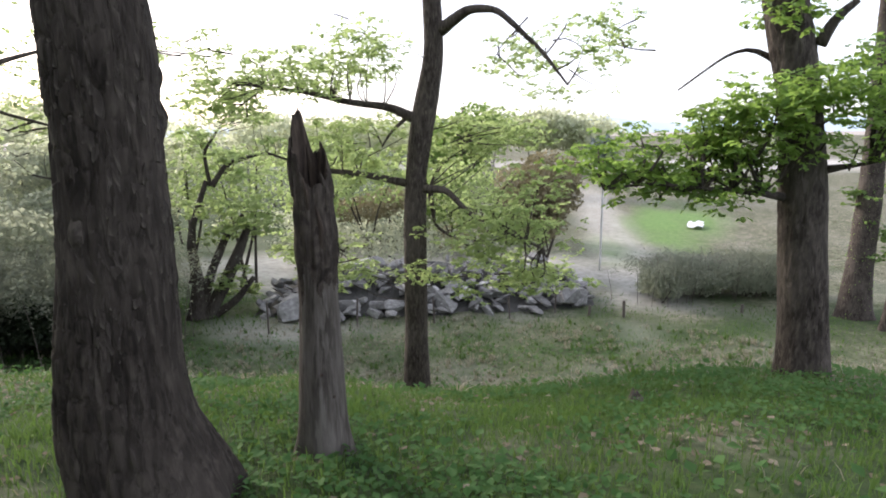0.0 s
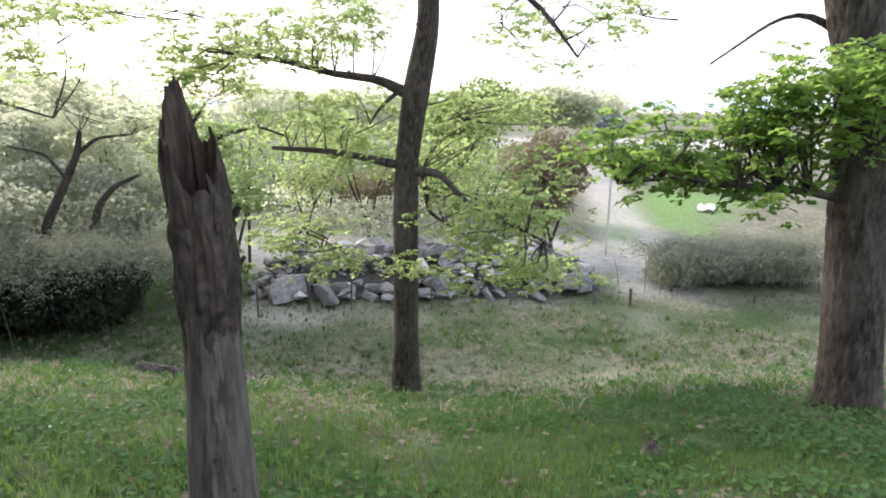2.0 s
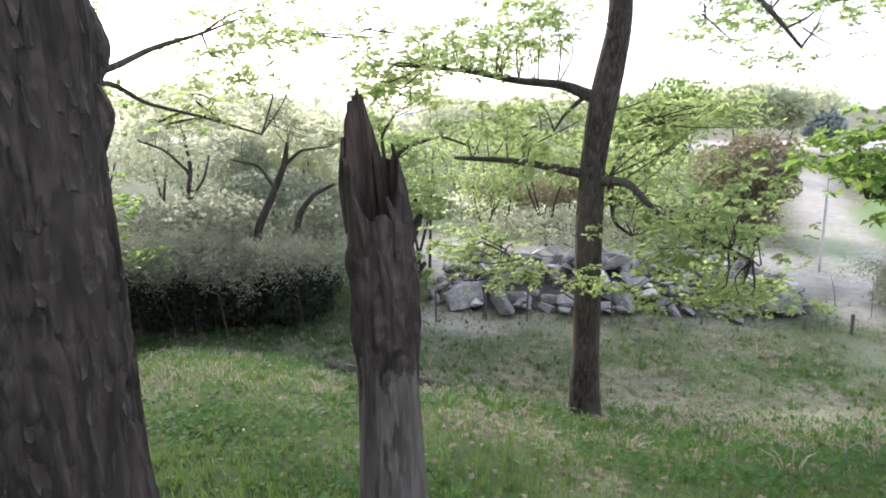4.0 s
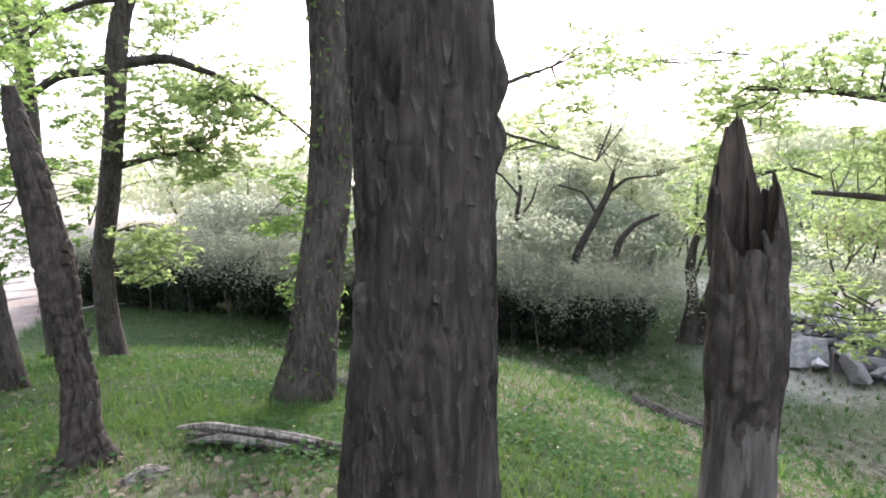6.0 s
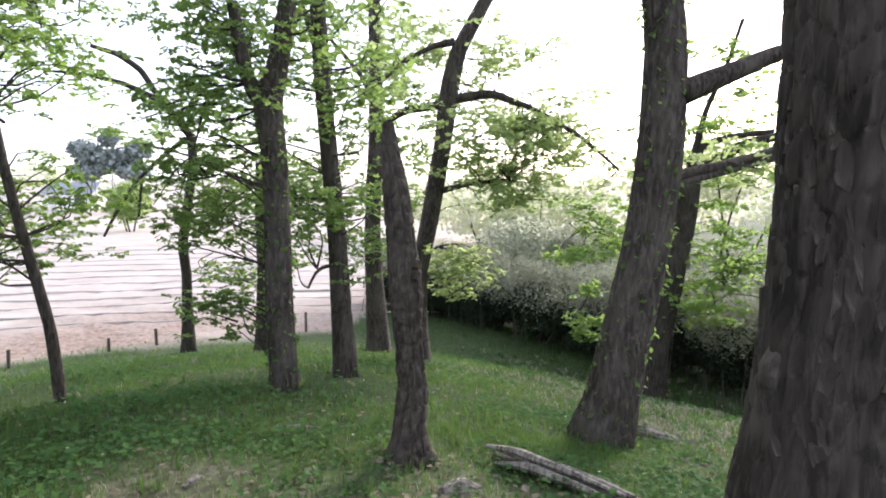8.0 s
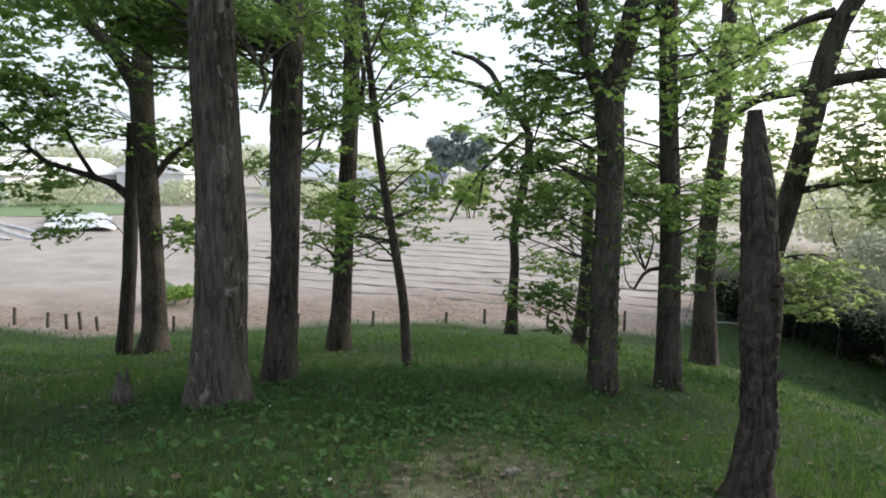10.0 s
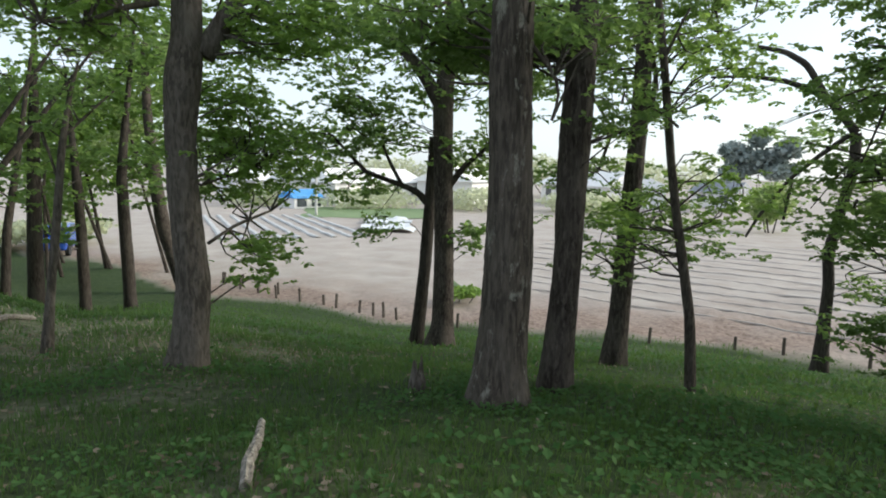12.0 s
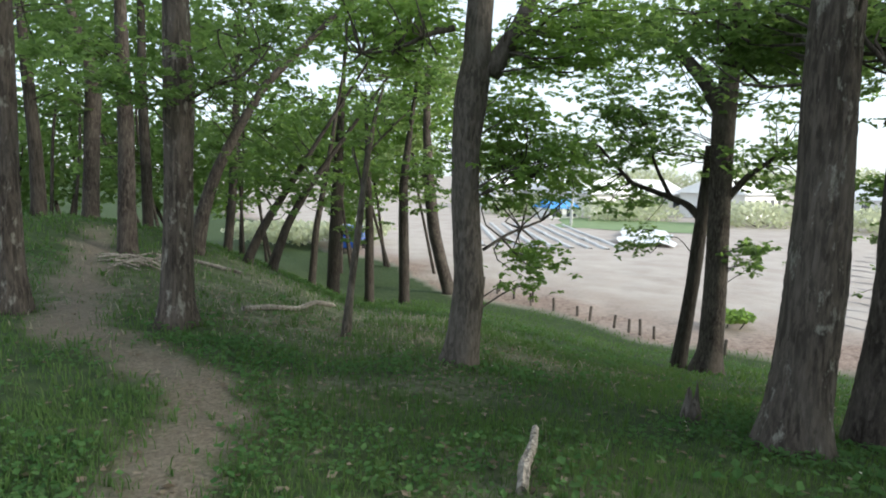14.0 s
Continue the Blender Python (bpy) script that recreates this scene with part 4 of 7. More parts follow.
def strewn(n, rmax, size, mat, name, label, want, seed, lift, flat=0.7, category="plants", rmin=0.6):
    rng = np.random.default_rng(seed)
    r = np.sqrt(rng.uniform(rmin ** 2, rmax ** 2, n))
    a = rng.uniform(0, 2 * np.pi, n)
    x, y = -0.1 + r * np.cos(a), 0.8 + r * np.sin(a)
    keep = rng.uniform(0, 1, n) < want(x, y) * (1 - 0.93 * path_mask(x, y))
    x, y = x[keep], y[keep]
    at = np.stack([x, y, surface(x, y) + rng.uniform(0.2, 1.0, len(x)) * lift], -1)
    tagged(new(name, mesh_of(name, *scatter(SMALL_SHAPE * np.array([1.35, 1, 1]), SMALL_FACES, at, size, rng, flat), mat)), label, category, kind="stuff")


def weedy(x, y):
    return np.clip(vnoise(x * 0.9, y * 0.9, 0, 61) * 1.3 + 0.8 * vnoise(x * 2.9, y * 2.9, 0, 62) + 0.2, 0.02, 1) * (1 - soil_mask(x, y)) * (1 - np.where(y > 5, 0.35, 1.0) * np.clip(1.5 * dry_mask(x, y), 0, 1))


strewn(120000, 6.5, 0.041, WEED, "ground_weeds", "low broad-leaved weeds among the grass", weedy, 11, 0.075)
strewn(80000, 17.0, 0.065, WEED, "ground_weeds", "low broad-leaved weeds on the slopes", weedy, 12, 0.1, rmin=6.0)
def lush(x, y):
    return (1 - np.clip(1.3 * dry_mask(x, y), 0, 1)) * (np.clip(1.3 - np.hypot((x + 2.9) / 1.7, (y + 0.5) / 1.2), 0, 1) + 0.7 * np.clip(1.2 - np.hypot((x + 5.5) / 2.5, (y - 0.2) / 1.5), 0, 1) + 0.5 * np.clip(1.2 - np.hypot((x - 0.6) / 1.6, (y - 2.6) / 0.6), 0, 1))


strewn(30000, 17.0, 0.085, WEED, "slope_weeds", "scattered leafy weeds in clumps on the bleached slope", lambda x, y: np.clip((y - 5.0) / 2, 0, 1) * np.clip(vnoise(x * 2.1, y * 2.1, 0, 66) * 2.2 - 0.35, 0, 1) * (1 - sand_mask(x, y)), 16, 0.16, 0.55, rmin=4.0)
strewn(26000, 7.5, 0.06, WEED, "leafy_weeds", "patch of taller leafy weeds in the grass", lush, 15, 0.15, 0.65)
strewn(52000, 10.0, 0.055, LITTER, "leaf_litter", "dry brown leaves lying in the grass", lambda x, y: np.clip(0.08 + 0.8 * dry_mask(x, y), 0, 1) * np.clip((7.5 - y) / 2, 0.1, 1) * (1 - soil_mask(x, y)), 13, 0.03, 0.85, "leaves")
strewn(1500, 12.0, 0.024, BLOSSOM, "ground_flowers", "tiny pale flowers dotted over the grass", lambda x, y: weedy(x, y) * (x < -2), 14, 0.1, 0.8, "flowers")


# ---- dead wood ----
def broken_trunk():
    ob = thing("broken_trunk", (-0.67, 2.79, float(ground_z(-0.67, 2.79))), "dead standing trunk snapped off to a dark splintered hollow point", "dead tree")
    ox, oy, z0 = ob.location
    seg = 120
    hs = np.concatenate([np.linspace(-0.1, 1.2, 110), np.linspace(1.21, 1.72, 70)])
    prof = ((-0.1, 0.15), (0.0, 0.132), (0.12, 0.118), (0.45, 0.106), (0.76, 0.091), (0.86, 0.093), (0.97, 0.1), (1.1, 0.095), (1.27, 0.09), (1.4, 0.082), (1.5, 0.07), (1.6, 0.054), (1.72, 0.04))
    a = np.linspace(0, 2 * np.pi, seg, endpoint=False)
    ca, sa = np.cos(a)[None, :], np.sin(a)[None, :]
    s = hs[:, None]

    def lobe(at, wide, power=2):
        return np.exp(-np.abs(((a - at + np.pi) % (2 * np.pi) - np.pi) / wide) ** power)

    # the rim: high point at the back, a short splinter beside it, a low lip in front
    rim = 1.44 + 0.2 * lobe(2.6, 0.85, 4) + 0.06 * lobe(0.75, 0.35) - 0.14 * lobe(5.2, 0.9, 4)
    rim = rim + 0.02 * vnoise(np.cos(a) * 5, np.sin(a) * 5, 0, 6) + 0.009 * vnoise(np.cos(a) * 19, np.sin(a) * 19, 0, 7)
    zz = np.minimum(s, rim[None, :])
    r = np.interp(zz, [p[0] for p in prof], [p[1] for p in prof])
    old = np.clip((zz - 0.72) / 0.3, 0, 1)  # the upper part still carries torn bark
    r = r + (0.003 + 0.006 * old) * vnoise(ca * 5, sa * 5, zz * 3.0, 3) + (0.0018 + 0.006 * old) * vnoise(ca * 15, sa * 15, zz * 7, 4)
    r = r + 0.011 * old * np.clip(vnoise(ca * 3, sa * 3, zz * 11, 12) - 0.15, -0.4, 0.6) + 0.004 * old * vnoise(ca * 26, sa * 26, zz * 5, 13)
    r = r * (1 + np.exp(-np.clip(zz, 0, 9) / 0.1) * 0.13 * np.sin(a * 4 + 0.6)[None, :])
    shift = 0.018 * np.clip((zz - 1.3) / 0.38, 0, 1) - 0.008 * np.sin(zz * 2.1)
    px, py = r * ca - 0.9 * shift + ox, r * sa - 0.42 * shift + oy
    outer = np.stack([px, py, zz + z0], -1).reshape(-1, 3)
    i, j = np.arange(len(hs) - 1)[:, None] * seg, np.arange(seg)[None, :]
    k = (j + 1) % seg
    quads = np.stack([i + j, i + k, i + seg + k, i + seg + j], -1)
    torn = (hs[:-1, None] > 0.84 + 0.13 * vnoise(ca * 3, sa * 3, 0, 21)).ravel()
    quads = quads.reshape(-1, 4)
    low = quads[~torn]
    part_np("trunk", outer[: low.max() + 1], low, DEADWOOD, ob, smooth=True)
    high = quads[torn]
    first = high.min()
    part_np("torn_bark", outer[first:], high - first, TORNBARK, ob, "dark torn bark round the break", smooth=True)
    dep = np.linspace(0, 1, 24)[:, None]
    floor = 1.16
    zin = (rim[None, :] - 0.002) * (1 - dep) + floor * dep
    rin = np.maximum(np.interp(zin, [p[0] for p in prof], [p[1] for p in prof]) - 0.004 - 0.03 * np.clip(dep * 4, 0, 1) * 0.8, 0.012)
    rin = rin + 0.008 * vnoise(ca * 9, sa * 9, zin * 3, 8) * np.clip(dep * 6, 0, 1)
    rin = rin * np.clip((1 - dep) * 6, 0.02, 1)
    sh = 0.018 * np.clip((zin - 1.3) / 0.38, 0, 1) - 0.008 * np.sin(zin * 2.1)
    inner = np.stack([rin * ca - 0.9 * sh + ox, rin * sa - 0.42 * sh + oy, zin + z0], -1)
    wall = np.vstack([outer.reshape(len(hs), seg, 3)[-1][None], inner]).reshape(-1, 3)
    i = np.arange(24)[:, None] * seg
    part_np("hollow", wall, np.stack([i + j, i + k, i + seg + k, i + seg + j], -1).reshape(-1, 4), ROTWOOD, ob, "dark rotten heartwood inside the break")
    for n, (ang, h0, h1, w) in enumerate(((5.75, 1.18, 1.36, 0.02), (4.75, 1.2, 1.34, 0.016), (3.5, 1.25, 1.52, 0.015), (5.3, 1.02, 1.22, 0.018), (0.9, 0.96, 1.2, 0.024))):
        c = np.array([np.cos(ang), np.sin(ang)])
        rad = np.interp((h0, h1), [p[0] for p in prof], [p[1] for p in prof])
        v, f = tube([(ox + c[0] * (rad[0] - 0.005), oy + c[1] * (rad[0] - 0.005), z0 + h0, w * 0.5), (ox + c[0] * (rad[0] + 0.004), oy + c[1] * (rad[0] + 0.004), z0 + (h0 + h1) / 2, w * 0.8), (ox + c[0] * rad[1] - 0.02, oy + c[1] * rad[1], z0 + h1, 0.004)], 9, 0.02, 0.005, n)
        part_np("splinter", v, f, ROTWOOD if n % 2 else TORNBARK, ob)
    for ang, h in ((5.0, 0.42), (5.5, 0.3)):
        c = np.array([np.cos(ang), np.sin(ang)]) * 0.1
        v, f = tube([(ox + c[0], oy + c[1], z0 + h, 0.012), (ox + c[0] * 1.16, oy + c[1] * 1.16, z0 + h + 0.004, 0.007)], 8, 0.006, 0.001, 3)
        part_np("knot", v, f, ROTWOOD, ob)


broken_trunk()


def snag():
    x, y = SNAG_AT
    z0 = float(ground_z(x, y))
    ob = thing("dead_snag", (x, y, z0), "leaning grey snag stripped of bark with a knot hole", "dead tree")
    pts = [(x, y, z0 - 0.1, 0.17), (x, y, z0, 0.15), (x + 0.01, y, z0 + 0.2, 0.1), (x + 0.01, y + 0.02, z0 + 0.5, 0.078), (x - 0.0, y - 0.01, z0 + 0.8, 0.075), (x - 0.02, y - 0.02, z0 + 1.15, 0.088), (x - 0.03, y - 0.05, z0 + 1.4, 0.082), (x - 0.02, y - 0.08, z0 + 1.7, 0.068), (x - 0.04, y - 0.12, z0 + 2.0, 0.05), (x - 0.03, y - 0.13, z0 + 2.12, 0.035)]
    pts = [(a, b, c, r * k) for (a, b, c, r), k in zip(pts, (1.1, 1.05, 1.0, 1.1, 1.0, 1.14, 1.0, 1.1, 0.95, 0.75))]
    v, f = tube(pts, 96, 0.012, 0.022, 77, True)
    part_np("trunk", v, f, TORNBARK, ob, smooth=True)
    e = np.array([0.35, -0.1]) - np.array([x, y])
    e = e / np.linalg.norm(e)
    side = np.array([-e[1], e[0]])
    c = np.array([x, y]) + e * 0.07 + side * 0.055
    for k, dz in enumerate((1.22, 1.29)):
        v, f = tube([(c[0], c[1], z0 + dz, 0.032), (c[0] + e[0] * 0.03, c[1] + e[1] * 0.03, z0 + dz - 0.035, 0.02)], 10, 0.01, 0.003, k)
        part_np("knot_hole", v, f, ROTWOOD, ob, "dark rotted knot hole")
    for k in range(5):
        a = 1.2 * k + 0.4
        h = 0.35 + 0.4 * k
        v, f = tube([(x + 0.085 * np.cos(a), y + 0.085 * np.sin(a), z0 + h, 0.016), (x + 0.12 * np.cos(a), y + 0.12 * np.sin(a), z0 + h + 0.05, 0.008)], 7, 0.02, 0.002, k)
        part_np("branch_stub", v, f, DEADWOOD, ob)


snag()


def fallen(name, label, pts, mats, seed, category="fallen log", twigs=(), twig_mat=None):
    """A log or branch lying along x, y, r on the ground."""
    rows = [(a, b, float(surface(a, b)) + r * lift, r) for a, b, r, lift in pts]
    ob = thing(name, rows[0][:3], label, category)
    v, f = tube(rows, 26, 0.03, 0.4 * max(p[2] for p in pts), seed)
    part_np("log" if category == "fallen log" else "stem", v, f, mats, ob)
    for t in twigs:
        v, f = tube([(a, b, float(surface(a, b)) + h, r) for a, b, h, r in t], 6, 0.06, 0.002, seed + 1)
        part_np("twig", v, f, twig_mat or mats, ob)
    return ob


fallen("fallen_log", "split weathered log lying in the grass", LOG_A, DEADWOOD, 7, twigs=LOG_SPLITS, twig_mat=PALEWOOD)
fallen("fallen_log", "half-sunk pale piece of rotten wood", LOG_B, PALEWOOD, 8)
fallen("fallen_log", "long mossy log lying below the brow", LOG_C, DEADWOOD, 9)
fallen("fallen_branch", "pale barkless branch lying on the wooded slope", BRANCH_A, PALEWOOD, 10, "branch")
fallen("fallen_branch", "thin straight pole lying on the mound", BRANCH_B, PALEWOOD, 11, "branch")
fallen("fallen_branch", "thin dry twig lying on the turf", TWIG_A, POSTWOOD, 12, "branch", twigs=[TWIG_A2])
fallen("bark_scrap", "pale scrap of bark on the turf", SCRAP_A, PALEWOOD, 13, "bark")
fallen("bark_scrap", "pale flat strip of bark in the grass", SCRAP_B, PALEWOOD, 14, "bark")
fallen("fallen_log", "short pale chunk lying by the ivy trunk", CHUNK, PALEWOOD, 15)


def splintered_stub(x, y, h, r, label, seed, lean=0.0):
    z0 = float(surface(x, y))
    ob = thing("tree_stump", (x, y, z0), label, "stump")
    rng = np.random.default_rng(seed)
    v, f = tube([(x, y, z0 - 0.05, r * 1.25), (x, y, z0 + h * 0.3, r), (x + lean * 0.5, y, z0 + h * 0.55, r * 0.7)], 20, 0.02, 0.012, seed)
    part_np("base", v, f, DEADWOOD, ob)
    for k in range(6):
        a = k * 1.05 + rng.uniform(0, 0.5)
        c = r * 0.5
        hh = h * rng.uniform(0.6, 1.0)
        v, f = tube([(x + c * np.cos(a), y + c * np.sin(a), z0 + h * 0.1, r * 0.42), (x + c * np.cos(a) + lean * 0.4, y + c * np.sin(a), z0 + hh * 0.6, r * 0.3), (x + c * 0.9 * np.cos(a) + lean, y + c * np.sin(a) * 0.9, z0 + hh, 0.005)], 7, 0.03, 0.006, seed + k)
        part_np("splinter", v, f, DEADWOOD, ob)


splintered_stub(*STUB_A, 0.34, 0.075, "small splintered grey stump in the shade", 21)
splintered_stub(*STUB_B, 0.13, 0.06, "low dark stump hidden in the grass", 22)


def stick():
    (x0, y0), (x1, y1) = STICK
    z0, z1 = float(surface(x0, y0)), float(surface(x1, y1))
    ob = thing("leaning_stick", (x0, y0, z0), "pale knobbly broken stick propped in the grass", "branch")
    v, f = tube([(x0, y0, z0 + 0.02, 0.028), ((x0 * 2 + x1) / 3 + 0.02, (2 * y0 + y1) / 3, z0 + 0.07, 0.032), ((x0 + 2 * x1) / 3 - 0.01, (y0 + 2 * y1) / 3, z0 * 0.4 + z1 * 0.6 + 0.12, 0.026), (x1, y1, z1 + 0.17, 0.02)], 14, 0.02, 0.012, 4)
    part_np("stem", v, f, PALEWOOD, ob)


stick()


def brush_heap():
    x, y = BRUSH_AT
    z0 = float(surface(x, y))
    ob = thing("brush_heap", (x, y, z0), "low heap of dry pale branches on the mound", "branches")
    rng = np.random.default_rng(33)
    for k in range(22):
        a, L = rng.normal(0.2, 0.35), rng.uniform(0.4, 0.9)
        c = np.array([x + rng.normal(0, 0.3), y + rng.normal(0, 0.2)])
        d = np.array([np.cos(a), np.sin(a)]) * L / 2
        h = rng.uniform(0.02, 0.22)
        v, f = tube([(c[0] - d[0], c[1] - d[1], float(surface(*(c - d))) + h * 0.4, 0.012), (c[0], c[1], z0 + h + 0.03, 0.016), (c[0] + d[0], c[1] + d[1], float(surface(*(c + d))) + h * 0.6, 0.009)], 6, 0.1, 0.003, k)
        part_np("branch", v, f, PALEWOOD, ob)


brush_heap()


# ---- thickets, bushes and far trees ----
def foliage_mass(name, label, ellipsoids, mat, n, size, seed, category="shrub", stems=0, upright=None, stem_mat=None):
    """A shrub of many small leaves about a few stems; ellipsoids: x, y, z, rx, ry, rz."""
    rng = np.random.default_rng(seed)
    x, y = ellipsoids[0][:2]
    base = (x, y, float(ground_z(x, y)))
    ob = thing(name, base, label, category)
    vol = np.array([e[3] * e[4] * e[5] for e in ellipsoids]) ** 0.8
    pts = []
    for e, share in zip(ellipsoids, vol / vol.sum()):
        m = int(n * share)
        q = rng.normal(0, 1, (m, 3))
        q = q / np.linalg.norm(q, axis=1)[:, None]
        lump = 1 + 0.28 * vnoise(q[:, 0] * 2.5 + e[0], q[:, 1] * 2.5 + e[1], q[:, 2] * 2.5, seed)
        q = q * (rng.uniform(0, 1, m) ** 0.3 * lump)[:, None]
        pts.append(np.array(e[:3]) + q * np.array(e[3:]))
    at = np.vstack(pts)
    at = at[at[:, 2] > ground_z(at[:, 0], at[:, 1]) + 0.02]
    part_np("foliage", *scatter(SMALL_SHAPE if upright else SMALL_SHAPE * np.array([1.4, 1, 1]), SMALL_FACES, at, size, rng, 0.3, upright), mat, ob)["kind"] = "stuff"
    for k in range(stems):
        e = ellipsoids[k % len(ellipsoids)]
        a = rng.uniform(0, 6.28)
        bx, by = e[0] + rng.normal(0, 0.15) * e[3], e[1] + rng.normal(0, 0.15) * e[4]
        top = np.array(e[:3]) + np.array([np.cos(a) * e[3] * 0.6, np.sin(a) * e[4] * 0.6, e[5] * rng.uniform(0.1, 0.8)])
        r0 = 0.02 + 0.03 * e[5]
        v, f = tube([(bx, by, float(ground_z(bx, by)) - 0.1, r0), ((bx + top[0]) / 2 + rng.normal(0, 0.2), (by + top[1]) / 2, (float(ground_z(bx, by)) + top[2]) / 2, r0 * 0.7), (*top, r0 * 0.25)], 8, 0.3, 0.003, k)
        part_np("stem", v, f, stem_mat or BARK_DARK, ob)
    return ob


def thicket(points, height, depth, label, seed, n, mat=None, size=0.12):
    """A bank of cane scrub: dense at the back, leafy heads arching over bare canes in front."""
    rows = []
    for x, y in points:
        z = float(ground_z(x, y))
        k = float(vnoise(x * 1.7, y * 1.7, 0, seed))
        d = np.array([x, y - 0.5]) / np.hypot(x, y - 0.5)
        rows.append((x + d[0] * depth * 0.55, y + d[1] * depth * 0.55, z + height * 0.34, depth, depth, height * (0.4 + 0.1 * k)))
        rows.append((x - d[0] * depth * 0.15 + 0.3 * k, y - d[1] * depth * 0.15, z + height * (0.4 + 0.08 * k), depth * 0.95, depth * 0.95, height * 0.36))
    # the body takes the shade-darkened leaf, the tops below a paler one
    ob = foliage_mass("thicket", label, rows, mat or LEAF_SHADED, int(n * 1.5), size, seed, "shrub", 10, 0.9)
    rng = np.random.default_rng(seed + 7)
    canes = []
    for c in range(24 * len(points)):
        b = np.array(points[c % len(points)]) + rng.normal(0, 0.62, 2) * depth
        z = float(ground_z(*b))
        h = height * rng.uniform(0.6, 1.12)
        t = b + rng.normal(0, 0.28, 2)
        canes.append(tube([(*b, z - 0.05, 0.011), ((b[0] * 2 + t[0]) / 3, (b[1] * 2 + t[1]) / 3, z + h * 0.55, 0.009), (*t, z + h, 0.004)], 4, 0.5))
    part_np("cane_bed", *join(canes), POSTWOOD, ob, "thin dark leaning canes")["kind"] = "stuff"
    m = int(n * 1.7)
    k = rng.integers(0, len(points), m)
    p = np.array(points)[k] + rng.normal(0, 0.72, (m, 2)) * depth
    top = ground_z(p[:, 0], p[:, 1]) + height * (0.8 + 0.16 * vnoise(p[:, 0] * 1.1, p[:, 1] * 1.1, 0, seed) + 0.14 * vnoise(p[:, 0] * 3.1, p[:, 1] * 3.1, 0, seed + 1) + 0.1 * rng.normal(0, 1, m))
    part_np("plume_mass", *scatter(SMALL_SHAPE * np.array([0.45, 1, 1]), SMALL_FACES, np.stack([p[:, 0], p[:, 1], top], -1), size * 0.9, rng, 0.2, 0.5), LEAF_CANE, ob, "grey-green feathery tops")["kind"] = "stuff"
    return ob


for k, row in enumerate(THICKETS):
    thicket(*row)
for row in BUSHES:
    foliage_mass(*row)


# ---- rock heap ----
def rock_mesh(seed, mat):
    """An angular broken block."""
    rng = np.random.default_rng(seed)
    bm = bmesh.new()
    for p in rng.uniform(-1, 1, (17, 3)):
        p = p / max(1.0, float(np.linalg.norm(p)) * 0.92)
        bm.verts.new((p[0] * 1.1, p[1] * 0.9, p[2] * 0.75))
    bmesh.ops.convex_hull(bm, input=bm.verts[:])
    loose = [v for v in bm.verts if not v.link_faces]
    bmesh.ops.delete(bm, geom=loose, context="VERTS")
    bmesh.ops.recalc_face_normals(bm, faces=bm.faces[:])
    me = bpy.data.meshes.new("rock")
    bm.to_mesh(me)
    bm.free()
    me.materials.append(mat)
    return me


def rock_heap():
    x0, y0 = -0.4, 20.2
    ob = thing("rock_heap", (x0, y0, float(ground_z(x0, y0))), "long heap of grey broken boulders at the foot of the bank", "rocks")
    rng = np.random.default_rng(8)
    kinds = [rock_mesh(100 + k, ROCK) for k in range(7)] + [rock_mesh(120, ROCK_PALE)]
    for k in range(300):
        u = rng.uniform(0, 1)
        x = -6.8 + 11.1 * u
        lay = rng.uniform(0, 1)
        y = 18.5 + 1.9 * u + lay * 2.2 + rng.normal(0, 0.15)
        env = min(1.0, 3.5 * min(u + 0.12, 1.1 - u))
        z = float(ground_z(x, y)) + 0.12 + lay * 1.35 * env + rng.uniform(-0.05, 0.1)
        s = rng.uniform(0.14, 0.29) * (1.45 if rng.uniform() < 0.12 else 0.9)
        r = new("rock", kinds[7 if rng.uniform() < 0.07 else k % 7])
        r.parent = ob
        r.matrix_local = Matrix.LocRotScale((x - x0, y - y0, z - ob.location.z), Euler(rng.uniform(-0.5, 0.5, 2).tolist() + [rng.uniform(0, 6.3)]), (s * rng.uniform(1.1, 1.9), s, s * rng.uniform(0.5, 1.0)))
    r = new("rock", kinds[7])
    r.parent = ob
    r.matrix_local = Matrix.LocRotScale((-1.75 - x0, 19.4 - y0, float(ground_z(-1.75, 19.4)) + 1.2 - ob.location.z), Euler((0.3, 0.1, 0.4)), (0.5, 0.42, 0.42))
    r["label"] = "large pale boulder"
    for x, y, w in ((-5.5, 18.7, 0.6), (-4.3, 18.6, 0.5), (3.6, 20.6, 0.55)):
        r = new("rock", kinds[2])
        r.parent = ob
        r.matrix_local = Matrix.LocRotScale((x - x0, y - y0, float(ground_z(x, y)) + 0.4 - ob.location.z), Euler((0.2, -0.1, x)), (w * 1.3, w, w * 0.85))
    heap_fill(ob)


def heap_fill(ob):
    """A sheet filling the heap, coloured dark for the shade in the gaps."""
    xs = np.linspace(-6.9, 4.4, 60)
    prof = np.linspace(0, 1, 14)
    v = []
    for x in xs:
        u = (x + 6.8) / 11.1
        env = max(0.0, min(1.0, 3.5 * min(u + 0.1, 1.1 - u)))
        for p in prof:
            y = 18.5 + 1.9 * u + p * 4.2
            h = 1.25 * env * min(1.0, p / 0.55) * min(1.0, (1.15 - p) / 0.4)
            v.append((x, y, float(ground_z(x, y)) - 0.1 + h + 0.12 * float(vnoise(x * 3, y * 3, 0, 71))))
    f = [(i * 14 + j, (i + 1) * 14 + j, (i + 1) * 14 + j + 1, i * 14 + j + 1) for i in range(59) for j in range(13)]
    part_np("rubble", v, f, GAP_SHADE, ob)


rock_heap()


